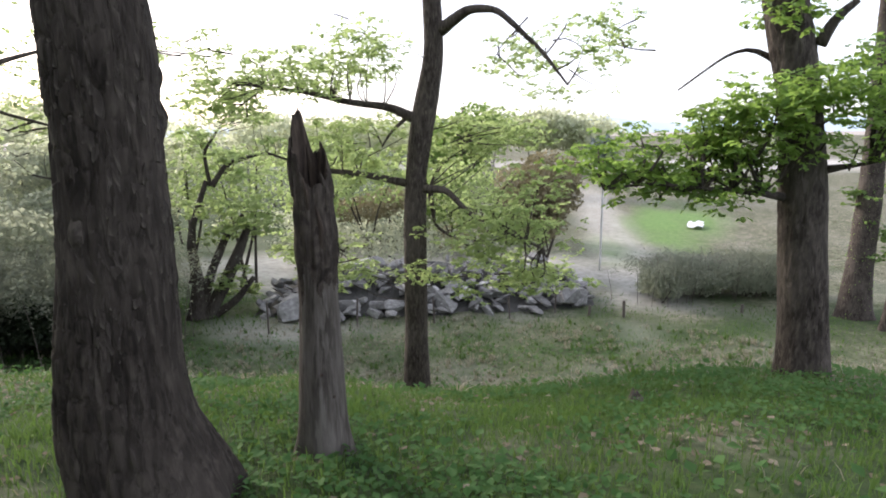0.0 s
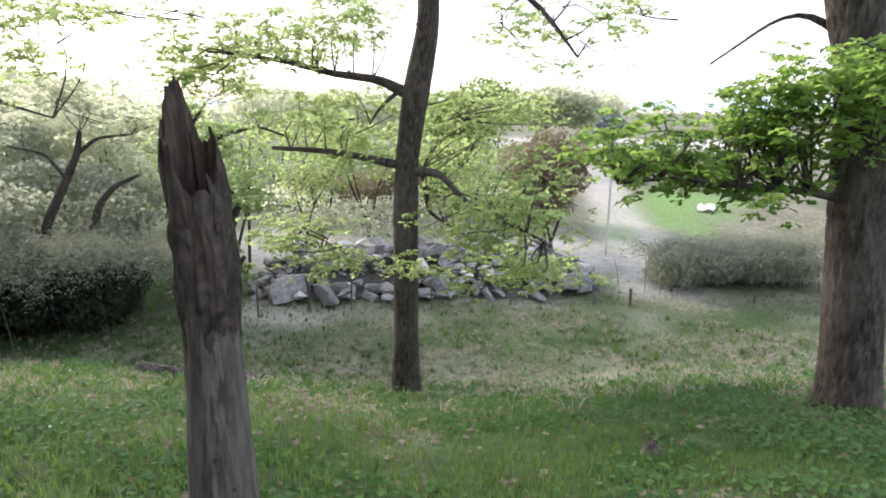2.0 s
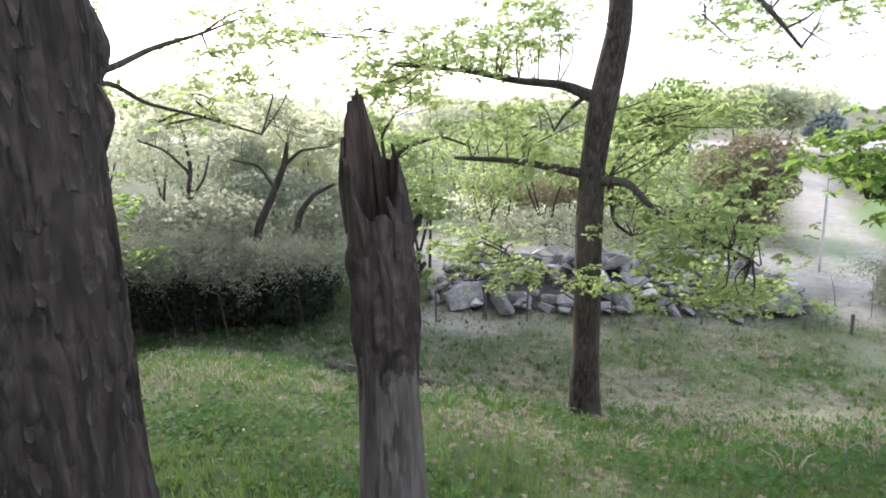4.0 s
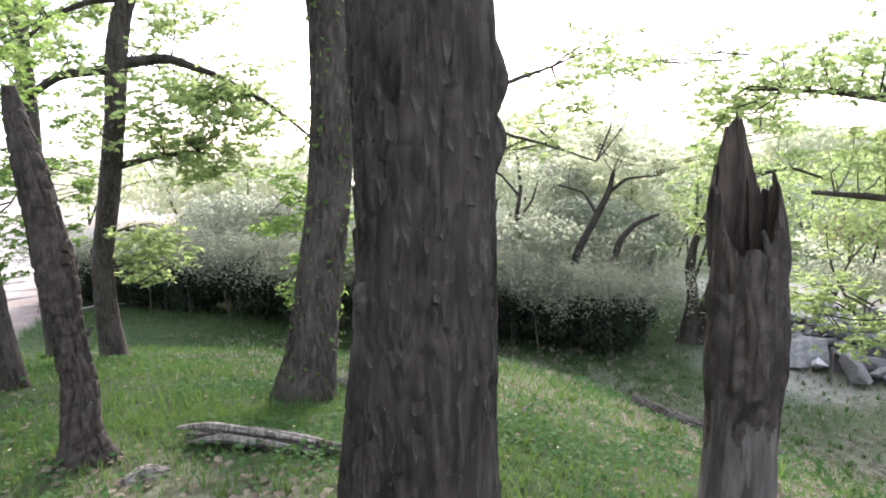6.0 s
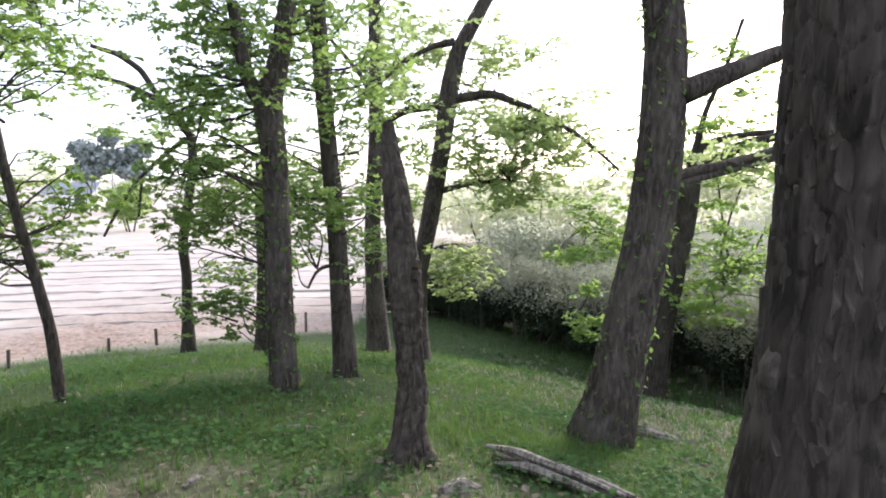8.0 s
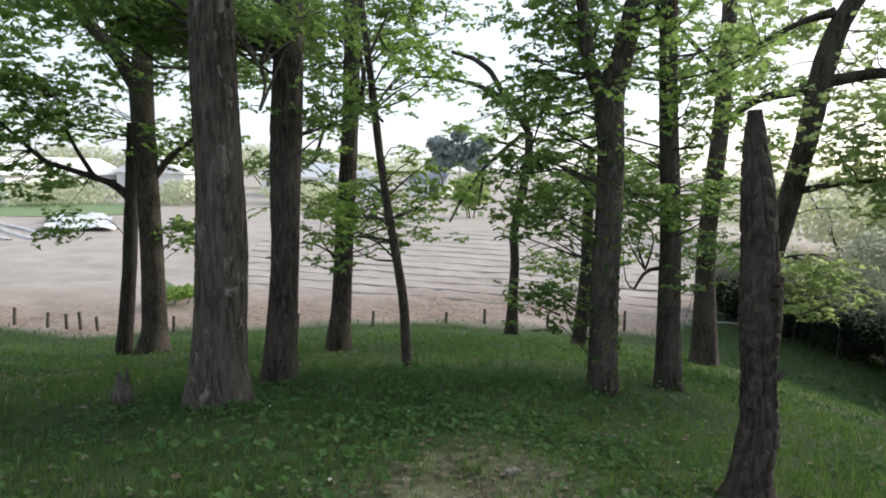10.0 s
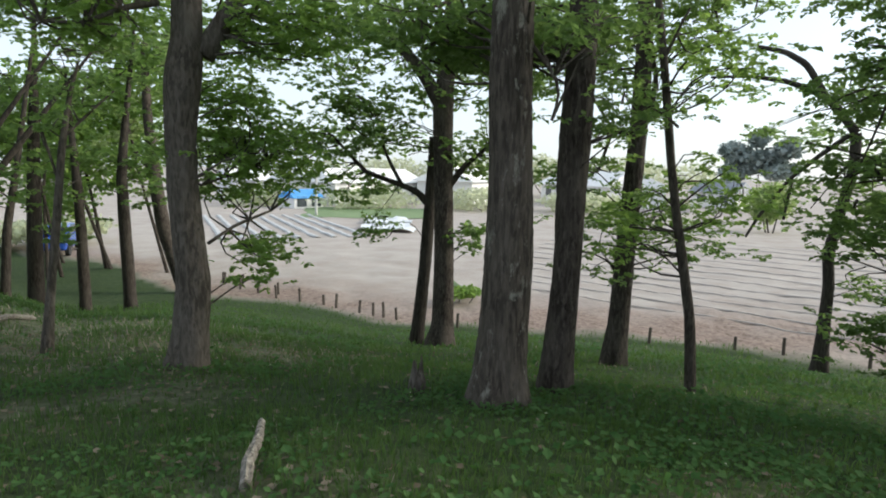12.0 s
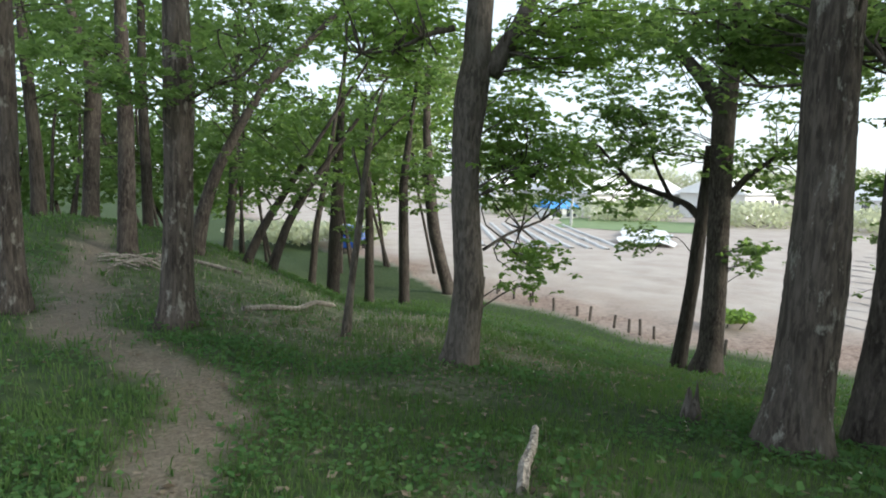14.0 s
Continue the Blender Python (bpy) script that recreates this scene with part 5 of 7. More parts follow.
# ---- posts along the field and the lower meadow ----
def post(x, y, h, r, label, lean=0.0, seed=0):
    z0 = float(surface(x, y))
    ob = thing("fence_post", (x, y, z0), label, "post", "posts along the field")
    v, f = tube([(x, y, z0 - 0.1, r), (x + lean * 0.4, y, z0 + h * 0.5, r * 0.97), (x + lean, y, z0 + h, r * 0.92)], 10, 0.1, 0.004, seed)
    part_np("stake", v, f, POSTWOOD, ob)


for k, (x, y) in enumerate(FIELD_POSTS):
    post(x, y, 0.42 + 0.06 * math.sin(k * 2.3), 0.045, "short dark wooden stake at the field's edge", 0.05 * math.sin(k * 5.1), k)
for k, (x, y, h, r) in enumerate(NORTH_POSTS):
    post(x, y, h, r, "slim weathered stake in front of the rocks" if h > 0.7 else "short squared stake at the lawn's foot", 0.04 * math.sin(k * 3.7), 50 + k)


# ---- the ploughed field ----
def field_row(k, x):
    ys = np.linspace(-12.5 - 0.9 * k, 7.0 - 0.25 * k, 60)
    v = []
    for y in ys:
        xx = x + (y + 4) * -0.06 + 0.08 * float(vnoise(y * 0.3, k * 3.1, 0, 81))
        z = float(surface(xx, y)) + 0.01
        w = 0.055 + 0.005 * k
        v += [(xx - w, y, z), (xx - w * 0.4, y, z + 0.035), (xx + w * 0.4, y, z + 0.035), (xx + w, y, z)]
    f = [(4 * i + j, 4 * i + 4 + j, 4 * i + 5 + j, 4 * i + 1 + j) for i in range(59) for j in range(3)]
    ob = new("field_row", mesh_of("field_row", v, f, FILM_DARK))
    tagged(ob, "long dark mulch strip along a row of the ploughed field", "field row", "rows of the field", "structure")


for k in range(13):
    field_row(k, -21.6 - 1.35 * k - 0.06 * k * k)


def film_row(k):
    """A bed under white plastic film at the far end of the field."""
    x0, y0 = -28.9 + 1.05 * k, -29.6 - 0.5 * k
    v = []
    for i in range(40):
        d = i * 0.5
        x, y = x0 - 0.43 * d, y0 - 0.9 * d
        z = float(surface(x, y)) + 0.015
        for o, h in ((-0.2, 0.0), (-0.13, 0.08), (0.13, 0.09), (0.2, 0.0)):
            v.append((x + 0.9 * o, y - 0.43 * o, z + h + 0.02 * float(vnoise(d * 2, k, o * 9, 83))))
    f = [(4 * i + j, 4 * i + 4 + j, 4 * i + 5 + j, 4 * i + 1 + j) for i in range(39) for j in range(3)]
    tagged(new("field_row", mesh_of("field_row", v, f, FILM_PALE)), "raised bed covered with pale plastic film", "field row", "film-covered beds", "structure")


for k in range(9):
    film_row(k)


def flat_patch(name, label, corners, mat, lift=0.05, rows=12, kind="structure", category="field", wave=0.0):
    """A patch of ground cover between four corners."""
    c = [np.array(p, float) for p in corners]
    v = []
    for i in range(rows + 1):
        for j in range(rows + 1):
            a, b = i / rows, j / rows
            p = c[0] * (1 - a) * (1 - b) + c[1] * a * (1 - b) + c[2] * a * b + c[3] * (1 - a) * b
            p = p + 0.03 * np.linalg.norm(c[2] - c[0]) * np.array([float(vnoise(a * 5, b * 5, 1, 5)), float(vnoise(a * 5, b * 5, 7, 5))])
            v.append((p[0], p[1], float(surface(p[0], p[1])) + lift + wave * float(vnoise(a * 9, b * 9, 0, 3))))
    f = [(i * (rows + 1) + j, (i + 1) * (rows + 1) + j, (i + 1) * (rows + 1) + j + 1, i * (rows + 1) + j + 1) for i in range(rows) for j in range(rows)]
    tagged(new(name, mesh_of(name, v, f, mat, True)), label, category, kind=kind)


for row in PATCHES:
    flat_patch(*row)


# ---- far houses, pole, car and hills ----
def house(x, y, w, d, h, turn, label, wall_mat, roof_mat):
    z = float(ground_z(x, y))
    ob = thing("house", (x, y, z), label, "house", "houses beyond the field")
    ob.rotation_euler = (0, 0, radians(turn))
    part("wall", box_bm(w, d, h, (0, 0, h / 2 - 0.2)), wall_mat, ob)
    bm = bmesh.new()
    vs = [bm.verts.new(p) for p in ((-w * 0.55, -d * 0.58, h - 0.25), (w * 0.55, -d * 0.58, h - 0.25), (w * 0.55, d * 0.58, h - 0.25), (-w * 0.55, d * 0.58, h - 0.25), (-w * 0.5, 0, h + d * 0.24), (w * 0.5, 0, h + d * 0.24))]
    for q in ((0, 1, 5, 4), (2, 3, 4, 5), (1, 2, 5), (3, 0, 4), (3, 2, 1, 0)):
        bm.faces.new([vs[k] for k in q])
    part("roof", bm, roof_mat, ob)
    for side in (-1, 1):
        for k in range(max(2, int(w / 3))):
            xx = -w / 2 + (k + 0.5) * w / max(2, int(w / 3))
            part("window", box_bm(1.3, 0.08, 1.1, (xx, side * (d / 2 + 0.01), h * 0.55), 0.02), GLASS_DARK, ob)


for row in HOUSES:
    house(*row)


def utility_pole(x, y, h, r, label, mat):
    z = float(ground_z(x, y))
    ob = thing("pole", (x, y, z), label, "pole")
    v, f = tube([(x, y, z - 0.2, r), (x, y, z + h * 0.5, r * 0.9), (x, y, z + h, r * 0.75)], 12, 0.6)
    part_np("shaft", v, f, mat, ob, smooth=True)
    v, f = tube([(x, y, z + h - 0.05, r * 0.9), (x, y, z + h + 0.03, r * 0.6)], 12, 0.1)
    part_np("cap", v, f, mat, ob, smooth=True)


for row in POLES:
    utility_pole(*row)


def car(x, y, turn):
    z = float(ground_z(x, y))
    ob = thing("car", (x, y, z), "small blue car parked beyond the trees", "car")
    ob.rotation_euler = (0, 0, radians(turn))
    bm = box_bm(3.5, 1.5, 0.62, (0, 0, 0.62), 0.12)
    part("body", bm, CARPAINT, ob)
    bm = box_bm(2.1, 1.36, 0.55, (-0.15, 0, 1.17), 0.16)
    part("cabin", bm, CARPAINT, ob)
    for s in (-1, 1):
        part("side_window", box_bm(1.6, 0.03, 0.34, (-0.15, s * 0.69, 1.2), 0.01), GLASS_DARK, ob)
        part("windscreen", box_bm(0.03, 1.1, 0.34, (-0.15 + s * 1.06, 0, 1.18), 0.01), GLASS_DARK, ob)
        for e in (-1.1, 1.1):
            bm = bmesh.new()
            bmesh.ops.create_cone(bm, cap_ends=True, segments=20, radius1=0.3, radius2=0.3, depth=0.18, matrix=Matrix.Translation((e, s * 0.7, 0.3)) @ Matrix.Rotation(radians(90), 4, "X"))
            part("wheel", bm, RUBBER, ob)


car(*CAR_AT)


def far_ridge(name, label, az0, az1, dist, height, mat, seed):
    az = np.radians(np.linspace(az0, az1, 90))
    v = []
    for k, a in enumerate(az):
        edge = math.sin(math.pi * k / 89) ** 0.5
        h = height * edge * (0.72 + 0.28 * float(vnoise(k * 0.13, seed, 0, seed)) + 0.05 * float(vnoise(k * 0.7, seed, 0, seed)))
        for dd, hh in ((0, -8.0), (0.08, h * 0.6), (0.2, h), (0.4, h * 0.7), (0.5, -8.0)):
            d = dist * (1 + dd)
            v.append((-math.sin(a) * d, math.cos(a) * d, hh))
    f = [(i * 5 + j, (i + 1) * 5 + j, (i + 1) * 5 + j + 1, i * 5 + j + 1) for i in range(89) for j in range(4)]
    tagged(new(name, mesh_of(name, v, f, mat, True)), label, "hills", kind="structure")


far_ridge("backdrop", "distant hazy blue hills on the horizon", -55, 30, 900, 24, HILLS, 5)


# ---- trees ----
BROW_TRUNK = [(-1.2, 2.2, 0.0, 0.308), (-1.27, 2.16, 0.36, 0.244), (-1.27, 2.16, 0.63, 0.213), (-1.25, 2.17, 0.99, 0.193), (-1.24, 2.18, 1.36, 0.181), (-1.24, 2.18, 1.62, 0.179), (-1.23, 2.18, 1.73, 0.188), (-1.24, 2.18, 1.88, 0.175), (-1.45, 2.18, 5.07, 0.122)]
tree('thick oak trunk with dark furrowed bark at the brow', BROW_TRUNK,
     limbs=[],
     crowns=[], bark=BARK_BROW, leaf=LEAF, ivy=0, seg=190, rough=0.016)
tree('slim grey oak with forked upper limbs below the brow', [(-0.85, 9.9, -3.04, 0.238), (-0.85, 9.9, -1.99, 0.192), (-0.84, 9.9, -0.05, 0.185), (-0.81, 9.9, 0.78, 0.166), (-0.69, 9.91, 1.63, 0.195), (-0.5, 9.93, 2.61, 0.153), (-0.53, 9.93, 3.45, 0.143), (-0.67, 9.93, 7.45, 0.100)],
     limbs=[[(-0.81, 9.9, 1.67, 0.09), (-1.2, 9.87, 1.85, 0.062), (-1.82, 9.81, 1.92, 0.049), (-2.51, 9.75, 2.09, 0.035), (-3.11, 9.69, 2.16, 0.022)],
            [(-0.96, 9.89, 0.65, 0.068), (-1.5, 9.84, 0.77, 0.05), (-2.04, 9.79, 0.85, 0.041), (-2.75, 9.73, 0.89, 0.027)],
            [(-0.65, 9.62, 0.58, 0.071), (-0.3, 9.35, 0.6, 0.052), (0.04, 9.08, 0.26, 0.038), (0.53, 8.82, 0.05, 0.029), (1.09, 8.67, -0.19, 0.016)],
            [(-0.41, 9.94, 2.99, 0.105), (0.04, 9.48, 3.23, 0.066), (0.44, 9.21, 3.17, 0.048), (1.08, 9.07, 2.56, 0.032), (1.42, 8.9, 2.09, 0.016)],
            [(-0.9, 9.9, 1.72, 0.036), (-1.21, 9.87, 1.45, 0.022), (-1.34, 9.85, 1.23, 0.014)],
            [(-0.63, 10.42, 0.55, 0.048), (-0.55, 10.53, -0.15, 0.029), (-0.26, 10.56, -0.35, 0.02)]],
     crowns=[(-2.32, 9.77, 2.37, 1.14, 1.5, 0.39, 3.0, 70), (-1.75, 10.32, 1.23, 1.04, 1.5, 0.57, 3.0, 60), (0.54, 9.02, 0.17, 1.0, 1.5, 0.63, 3.0, 90), (0.04, 10.99, 1.29, 1.2, 1.8, 0.6, 3.0, 70), (-3.82, 10.63, 2.09, 0.58, 1.2, 0.68, 3.0, 40), (0.31, 9.4, -0.69, 1.33, 1, 0.31, 3.0, 45), (1.48, 9.61, 2.47, 0.93, 1.5, 0.68, 3.0, 16), (-2.17, 9.75, -0.6, 0.85, 1, 0.59, 3.0, 40), (0.61, 10.07, 2.71, 1.27, 1.5, 0.48, 3.0, 12), (-3.9, 9.4, 2.75, 1.5, 1.3, 0.35, 3.0, 22), (-5.6, 9.0, 2.4, 1.0, 1.2, 0.5, 3.0, 20), (2.3, 9.3, 2.7, 1.2, 1.0, 0.35, 3.0, 14), (-1.7, 9.6, 2.85, 1.0, 1.0, 0.3, 3.0, 18)], bark=BARK, leaf=LEAF_YELLOW, ivy=0, seg=32, rough=0.012)
tree('straight oak with a low leafy limb and twin bark tones', [(3.07, 5.38, -0.76, 0.230), (3.04, 5.4, -0.33, 0.201), (2.98, 5.43, 0.39, 0.188), (2.93, 5.45, 1.03, 0.184), (2.85, 5.5, 1.79, 0.160), (2.79, 5.53, 2.07, 0.176), (2.7, 5.58, 2.54, 0.171), (2.14, 5.89, 5.47, 0.120)],
     limbs=[[(2.78, 5.42, 0.89, 0.039), (2.46, 5.26, 0.95, 0.026), (2.01, 5.28, 0.98, 0.022), (1.58, 5.29, 1.03, 0.014), (1.22, 5.38, 0.97, 0.01)],
            [(2.95, 5.44, 2.15, 0.056), (3.03, 5.4, 2.36, 0.041), (3.16, 5.33, 2.48, 0.027)],
            [(3.08, 5.37, 1.13, 0.038), (3.2, 5.3, 1.16, 0.021), (3.34, 5.23, 1.19, 0.014)],
            [(2.69, 5.59, 2.04, 0.034), (2.51, 5.69, 2.17, 0.02), (2.35, 5.78, 2.13, 0.013), (1.99, 5.98, 1.83, 0.008)]],
     crowns=[(1.62, 5.62, 1.13, 0.46, 0.4, 0.25, 3.0, 46), (2.02, 5.51, 1.28, 0.49, 0.4, 0.32, 3.0, 50), (2.47, 5.37, 1.42, 0.48, 0.5, 0.33, 3.0, 56), (2.73, 5.11, 1.64, 0.36, 0.4, 0.27, 3.0, 32), (3.25, 5.16, 1.59, 0.23, 0.6, 0.54, 3.0, 40), (2.19, 5.41, 0.99, 0.44, 0.4, 0.15, 3.0, 16), (2.57, 5.66, 2.32, 0.29, 0.5, 0.19, 3.0, 12), (2.69, 5.15, 1.83, 0.22, 0.4, 0.29, 3.0, 24)], bark=BARK, leaf=LEAF_FRESH, ivy=0, seg=40, rough=0.012)
tree("leaning ivy-covered trunk at the meadow's edge", [(12.35, 19.46, -4.5, 0.527), (12.35, 19.46, -3.01, 0.375), (12.39, 19.44, -1.21, 0.351), (12.39, 19.44, 0.87, 0.309), (12.33, 19.47, 2.87, 0.253), (12.24, 19.51, 5.87, 0.177)],
     limbs=[],
     crowns=[(12.33, 19.47, -1.57, 0.56, 0.5, 1.94, 3.0, 110), (12.17, 19.58, 2.71, 1.02, 1, 1.53, 3.0, 60)], bark=BARK, leaf=LEAF, ivy=1, seg=20, rough=0.012)
tree("thin leaning bare trunk at the meadow's edge", [(12.45, 18.03, -4.49, 0.19), (12.52, 17.98, -3.15, 0.152), (12.67, 17.88, -1.77, 0.116), (12.88, 17.73, -0.76, 0.097), (13.28, 17.44, 1.18, 0.068)],
     limbs=[],
     crowns=[(12.77, 17.81, -0.45, 0.49, 0.6, 0.65, -0.0, 10)], bark=BARK, leaf=LEAF, ivy=0, seg=20, rough=0.012)
tree('many-stemmed shrubby tree with dark twisted stems', [(-8.52, 18.21, -4.3, 0.303), (-8.41, 18.27, -3.12, 0.177), (-8.53, 18.21, -2.03, 0.139), (-8.45, 18.25, -1.33, 0.104), (-7.99, 18.46, 0.03, 0.069)],
     limbs=[[(-8.44, 18.25, -4.22, 0.178), (-8.04, 18.44, -2.8, 0.142), (-7.59, 18.65, -1.75, 0.124), (-7.09, 18.89, -1.07, 0.071)],
            [(-8.3, 18.32, -4.33, 0.233), (-7.69, 18.61, -3.2, 0.215), (-7.23, 18.82, -2.15, 0.179), (-6.96, 18.95, -1.44, 0.09)],
            [(-8.19, 18.37, -4.35, 0.144), (-7.41, 18.74, -3.8, 0.127), (-6.9, 18.98, -3.11, 0.073)],
            [(-7.86, 18.53, -0.15, 0.104), (-7.44, 18.72, 0.53, 0.07), (-6.36, 19.23, 0.85, 0.044), (-5.42, 19.67, 0.46, 0.027)],
            [(-7.9, 18.51, -0.14, 0.069), (-8.0, 18.46, 0.89, 0.051), (-7.59, 18.65, 1.55, 0.034)]],
     crowns=[(-7.56, 18.67, -1.22, 1.59, 1.5, 0.97, 3.0, 90), (-7.45, 18.72, 0.36, 1.57, 1.6, 1.22, 3.0, 50), (-7.58, 19.32, 1.73, 1.95, 1.6, 0.89, 3.0, 40), (-7.31, 19.12, -2.95, 0.73, 1, 1.1, 3.0, 20)], bark=BARK_DARK, leaf=LEAF_YELLOW, ivy=0, seg=20, rough=0.012)
tree('leaning oak trunk wrapped in ivy stems', [(-4.8, 3.65, -0.64, 0.286), (-4.76, 3.71, -0.36, 0.233), (-4.73, 3.77, 0.06, 0.21), (-4.65, 3.91, 1.06, 0.18), (-4.61, 3.98, 1.92, 0.176), (-4.61, 3.98, 2.66, 0.158), (-4.63, 3.95, 2.93, 0.153), (-4.92, 3.51, 6.89, 0.107)],
     limbs=[[(-4.54, 4.09, 2.26, 0.103), (-4.45, 4.45, 2.42, 0.08), (-4.37, 4.77, 2.56, 0.067), (-4.34, 5.03, 2.65, 0.058), (-4.25, 5.37, 2.74, 0.04)],
            [(-4.64, 3.96, 1.58, 0.042), (-4.59, 4.73, 1.74, 0.038), (-4.44, 5.5, 1.99, 0.032), (-4.36, 5.88, 2.18, 0.025), (-4.21, 6.4, 2.35, 0.014)],
            [(-4.64, 3.96, 1.5, 0.034), (-4.59, 4.73, 1.69, 0.029), (-4.45, 5.47, 1.89, 0.024), (-4.43, 5.75, 1.7, 0.017), (-4.31, 6.44, 1.55, 0.015), (-4.17, 7.16, 1.35, 0.01)]],
     crowns=[(-3.95, 6.93, 2.4, 0.43, 0.8, 0.36, 31.0, 16), (-4.41, 6.22, 1.76, 0.47, 0.8, 0.29, 31.0, 8), (-4.8, 4.84, 1.87, 0.29, 0.6, 0.49, 75.0, 8)], bark=BARK, leaf=LEAF_YELLOW, ivy=1, seg=56, rough=0.018)
tree('rough ivy-studded oak forking above head height', [(-6.53, 1.03, -0.6, 0.159), (-6.53, 1.01, -0.25, 0.134), (-6.54, 0.98, 0.46, 0.133), (-6.54, 0.98, 1.15, 0.125), (-6.54, 0.96, 1.83, 0.123), (-6.54, 0.9, 2.27, 0.139), (-6.53, 1.03, 2.7, 0.094), (-6.53, 1.11, 3.24, 0.082), (-6.53, 1.55, 6.21, 0.057)],
     limbs=[[(-6.54, 0.87, 2.24, 0.089), (-6.54, 0.72, 2.53, 0.072), (-6.54, 0.65, 2.9, 0.065), (-6.54, 0.61, 3.21, 0.054)]],
     crowns=[(-7.14, 0.36, 1.54, 0.58, 1.2, 0.73, 82.0, 56), (-6.85, 0.23, 2.17, 0.4, 1, 0.35, 82.0, 30), (-7.04, 0.34, 0.14, 0.37, 0.6, 0.17, 82.0, 24), (-6.84, 0.58, 3.07, 0.63, 1.2, 0.29, 82.0, 30), (-7.15, 0.22, 1.54, 0.46, 1, 0.57, 117.0, 30), (-6.74, 0.79, 2.85, 0.7, 1.2, 0.35, 117.0, 80), (-6.85, 0.34, 2.45, 0.37, 1, 0.37, 117.0, 30), (-7.1, 0.5, 3.5, 1.3, 1.3, 0.55, 0.0, 70)], bark=BARK, leaf=LEAF, ivy=1, seg=40, rough=0.012)
tree('upright oak with small leaves along the stem', [(-7.81, 1.78, -0.91, 0.158), (-7.82, 1.73, -0.2, 0.128), (-7.83, 1.68, 0.93, 0.112), (-7.84, 1.59, 1.96, 0.103), (-7.84, 1.52, 2.83, 0.095), (-7.85, 1.48, 3.61, 0.087), (-7.9, 1.28, 7.6, 0.061)],
     limbs=[[(-7.82, 1.68, 0.51, 0.028), (-7.85, 1.44, 0.48, 0.021), (-7.86, 1.33, 0.23, 0.014)],
            [(-7.84, 1.52, 2.83, 0.041), (-7.86, 1.41, 3.22, 0.03), (-7.87, 1.31, 3.61, 0.02)]],
     crowns=[(-7.84, 1.54, 1.42, 0.41, 1, 1.04, 82.0, 45), (-8.13, 1.67, 2.95, 0.63, 1.2, 0.56, 82.0, 40), (-7.83, 1.68, 1.13, 0.46, 1, 0.8, 117.0, 50), (-7.84, 1.56, 2.53, 0.51, 1, 0.62, 117.0, 50), (-8.2, 1.7, 3.9, 1.5, 1.5, 0.7, 0.0, 80), (-8.3, 1.5, 1.3, 0.9, 1.0, 1.0, 82.0, 60)], bark=BARK, leaf=LEAF, ivy=0, seg=24, rough=0.012)
tree('oak with a long level limb reaching over the slope', [(-11.6, 3.6, -1.96, 0.221), (-11.61, 3.55, -1.11, 0.186), (-11.61, 3.57, -0.23, 0.162), (-11.56, 3.77, 0.85, 0.171), (-11.51, 3.98, 2.12, 0.159), (-11.49, 4.12, 3.36, 0.178), (-11.45, 4.26, 3.97, 0.146), (-11.38, 4.59, 4.59, 0.125), (-11.08, 5.99, 7.23, 0.088)],
     limbs=[[(-11.47, 4.17, 3.07, 0.093), (-11.11, 4.79, 3.17, 0.081), (-10.74, 5.49, 2.87, 0.054), (-10.36, 6.26, 2.37, 0.039), (-10.02, 6.83, 1.79, 0.024)],
            [(-11.51, 3.97, 2.97, 0.083), (-11.97, 3.32, 2.88, 0.07), (-12.38, 2.9, 2.54, 0.061)],
            [(-11.46, 4.19, 4.12, 0.082), (-11.55, 3.8, 4.03, 0.051), (-11.68, 3.25, 3.74, 0.036), (-11.82, 2.65, 3.13, 0.026)],
            [(-11.52, 3.95, 1.37, 0.063), (-11.09, 4.46, 1.53, 0.041), (-10.75, 5.03, 1.59, 0.025)],
            [(-11.6, 3.59, -0.34, 0.043), (-11.64, 3.41, -0.01, 0.032), (-11.53, 3.93, 0.31, 0.022)]],
     crowns=[(-11.04, 4.69, 2.29, 1.22, 1.2, 0.81, 82.0, 110), (-10.56, 5.84, 2.57, 0.88, 1.2, 0.59, 82.0, 60), (-11.16, 4.16, -0.08, 0.52, 0.9, 0.63, 82.0, 50), (-11.83, 3.49, 4.18, 1.15, 1.2, 0.63, 82.0, 50), (-10.96, 5.02, 4.05, 0.89, 1.2, 0.5, 82.0, 26), (-10.76, 6.09, 2.11, 0.95, 1.2, 0.64, 57.0, 30), (-10.8, 5.26, 1.39, 1.11, 1, 0.4, 82.0, 50), (-11.3, 4.2, 3.3, 1.8, 1.6, 0.8, 82.0, 80)], bark=BARK, leaf=LEAF_YELLOW, ivy=0, seg=28, rough=0.012)
tree('oak standing behind the leafy limbs by the field', [(-15.4, 3.4, -2.78, 0.317), (-15.42, 3.3, -1.11, 0.228), (-15.43, 3.24, 0.32, 0.198), (-15.41, 3.33, 2.55, 0.181), (-15.41, 3.34, 4.43, 0.164), (-15.42, 3.3, 5.75, 0.149), (-15.45, 3.18, 9.75, 0.104)],
     limbs=[[(-15.39, 3.43, 3.09, 0.083), (-15.46, 3.04, 4.03, 0.062), (-15.59, 2.23, 4.96, 0.041)]],
     crowns=[(-15.41, 3.34, 1.3, 1.2, 1.4, 1.54, 82.0, 90), (-15.44, 3.18, 4.3, 1.9, 1.9, 1.23, 82.0, 100)], bark=BARK, leaf=LEAF, ivy=0, seg=20, rough=0.012)
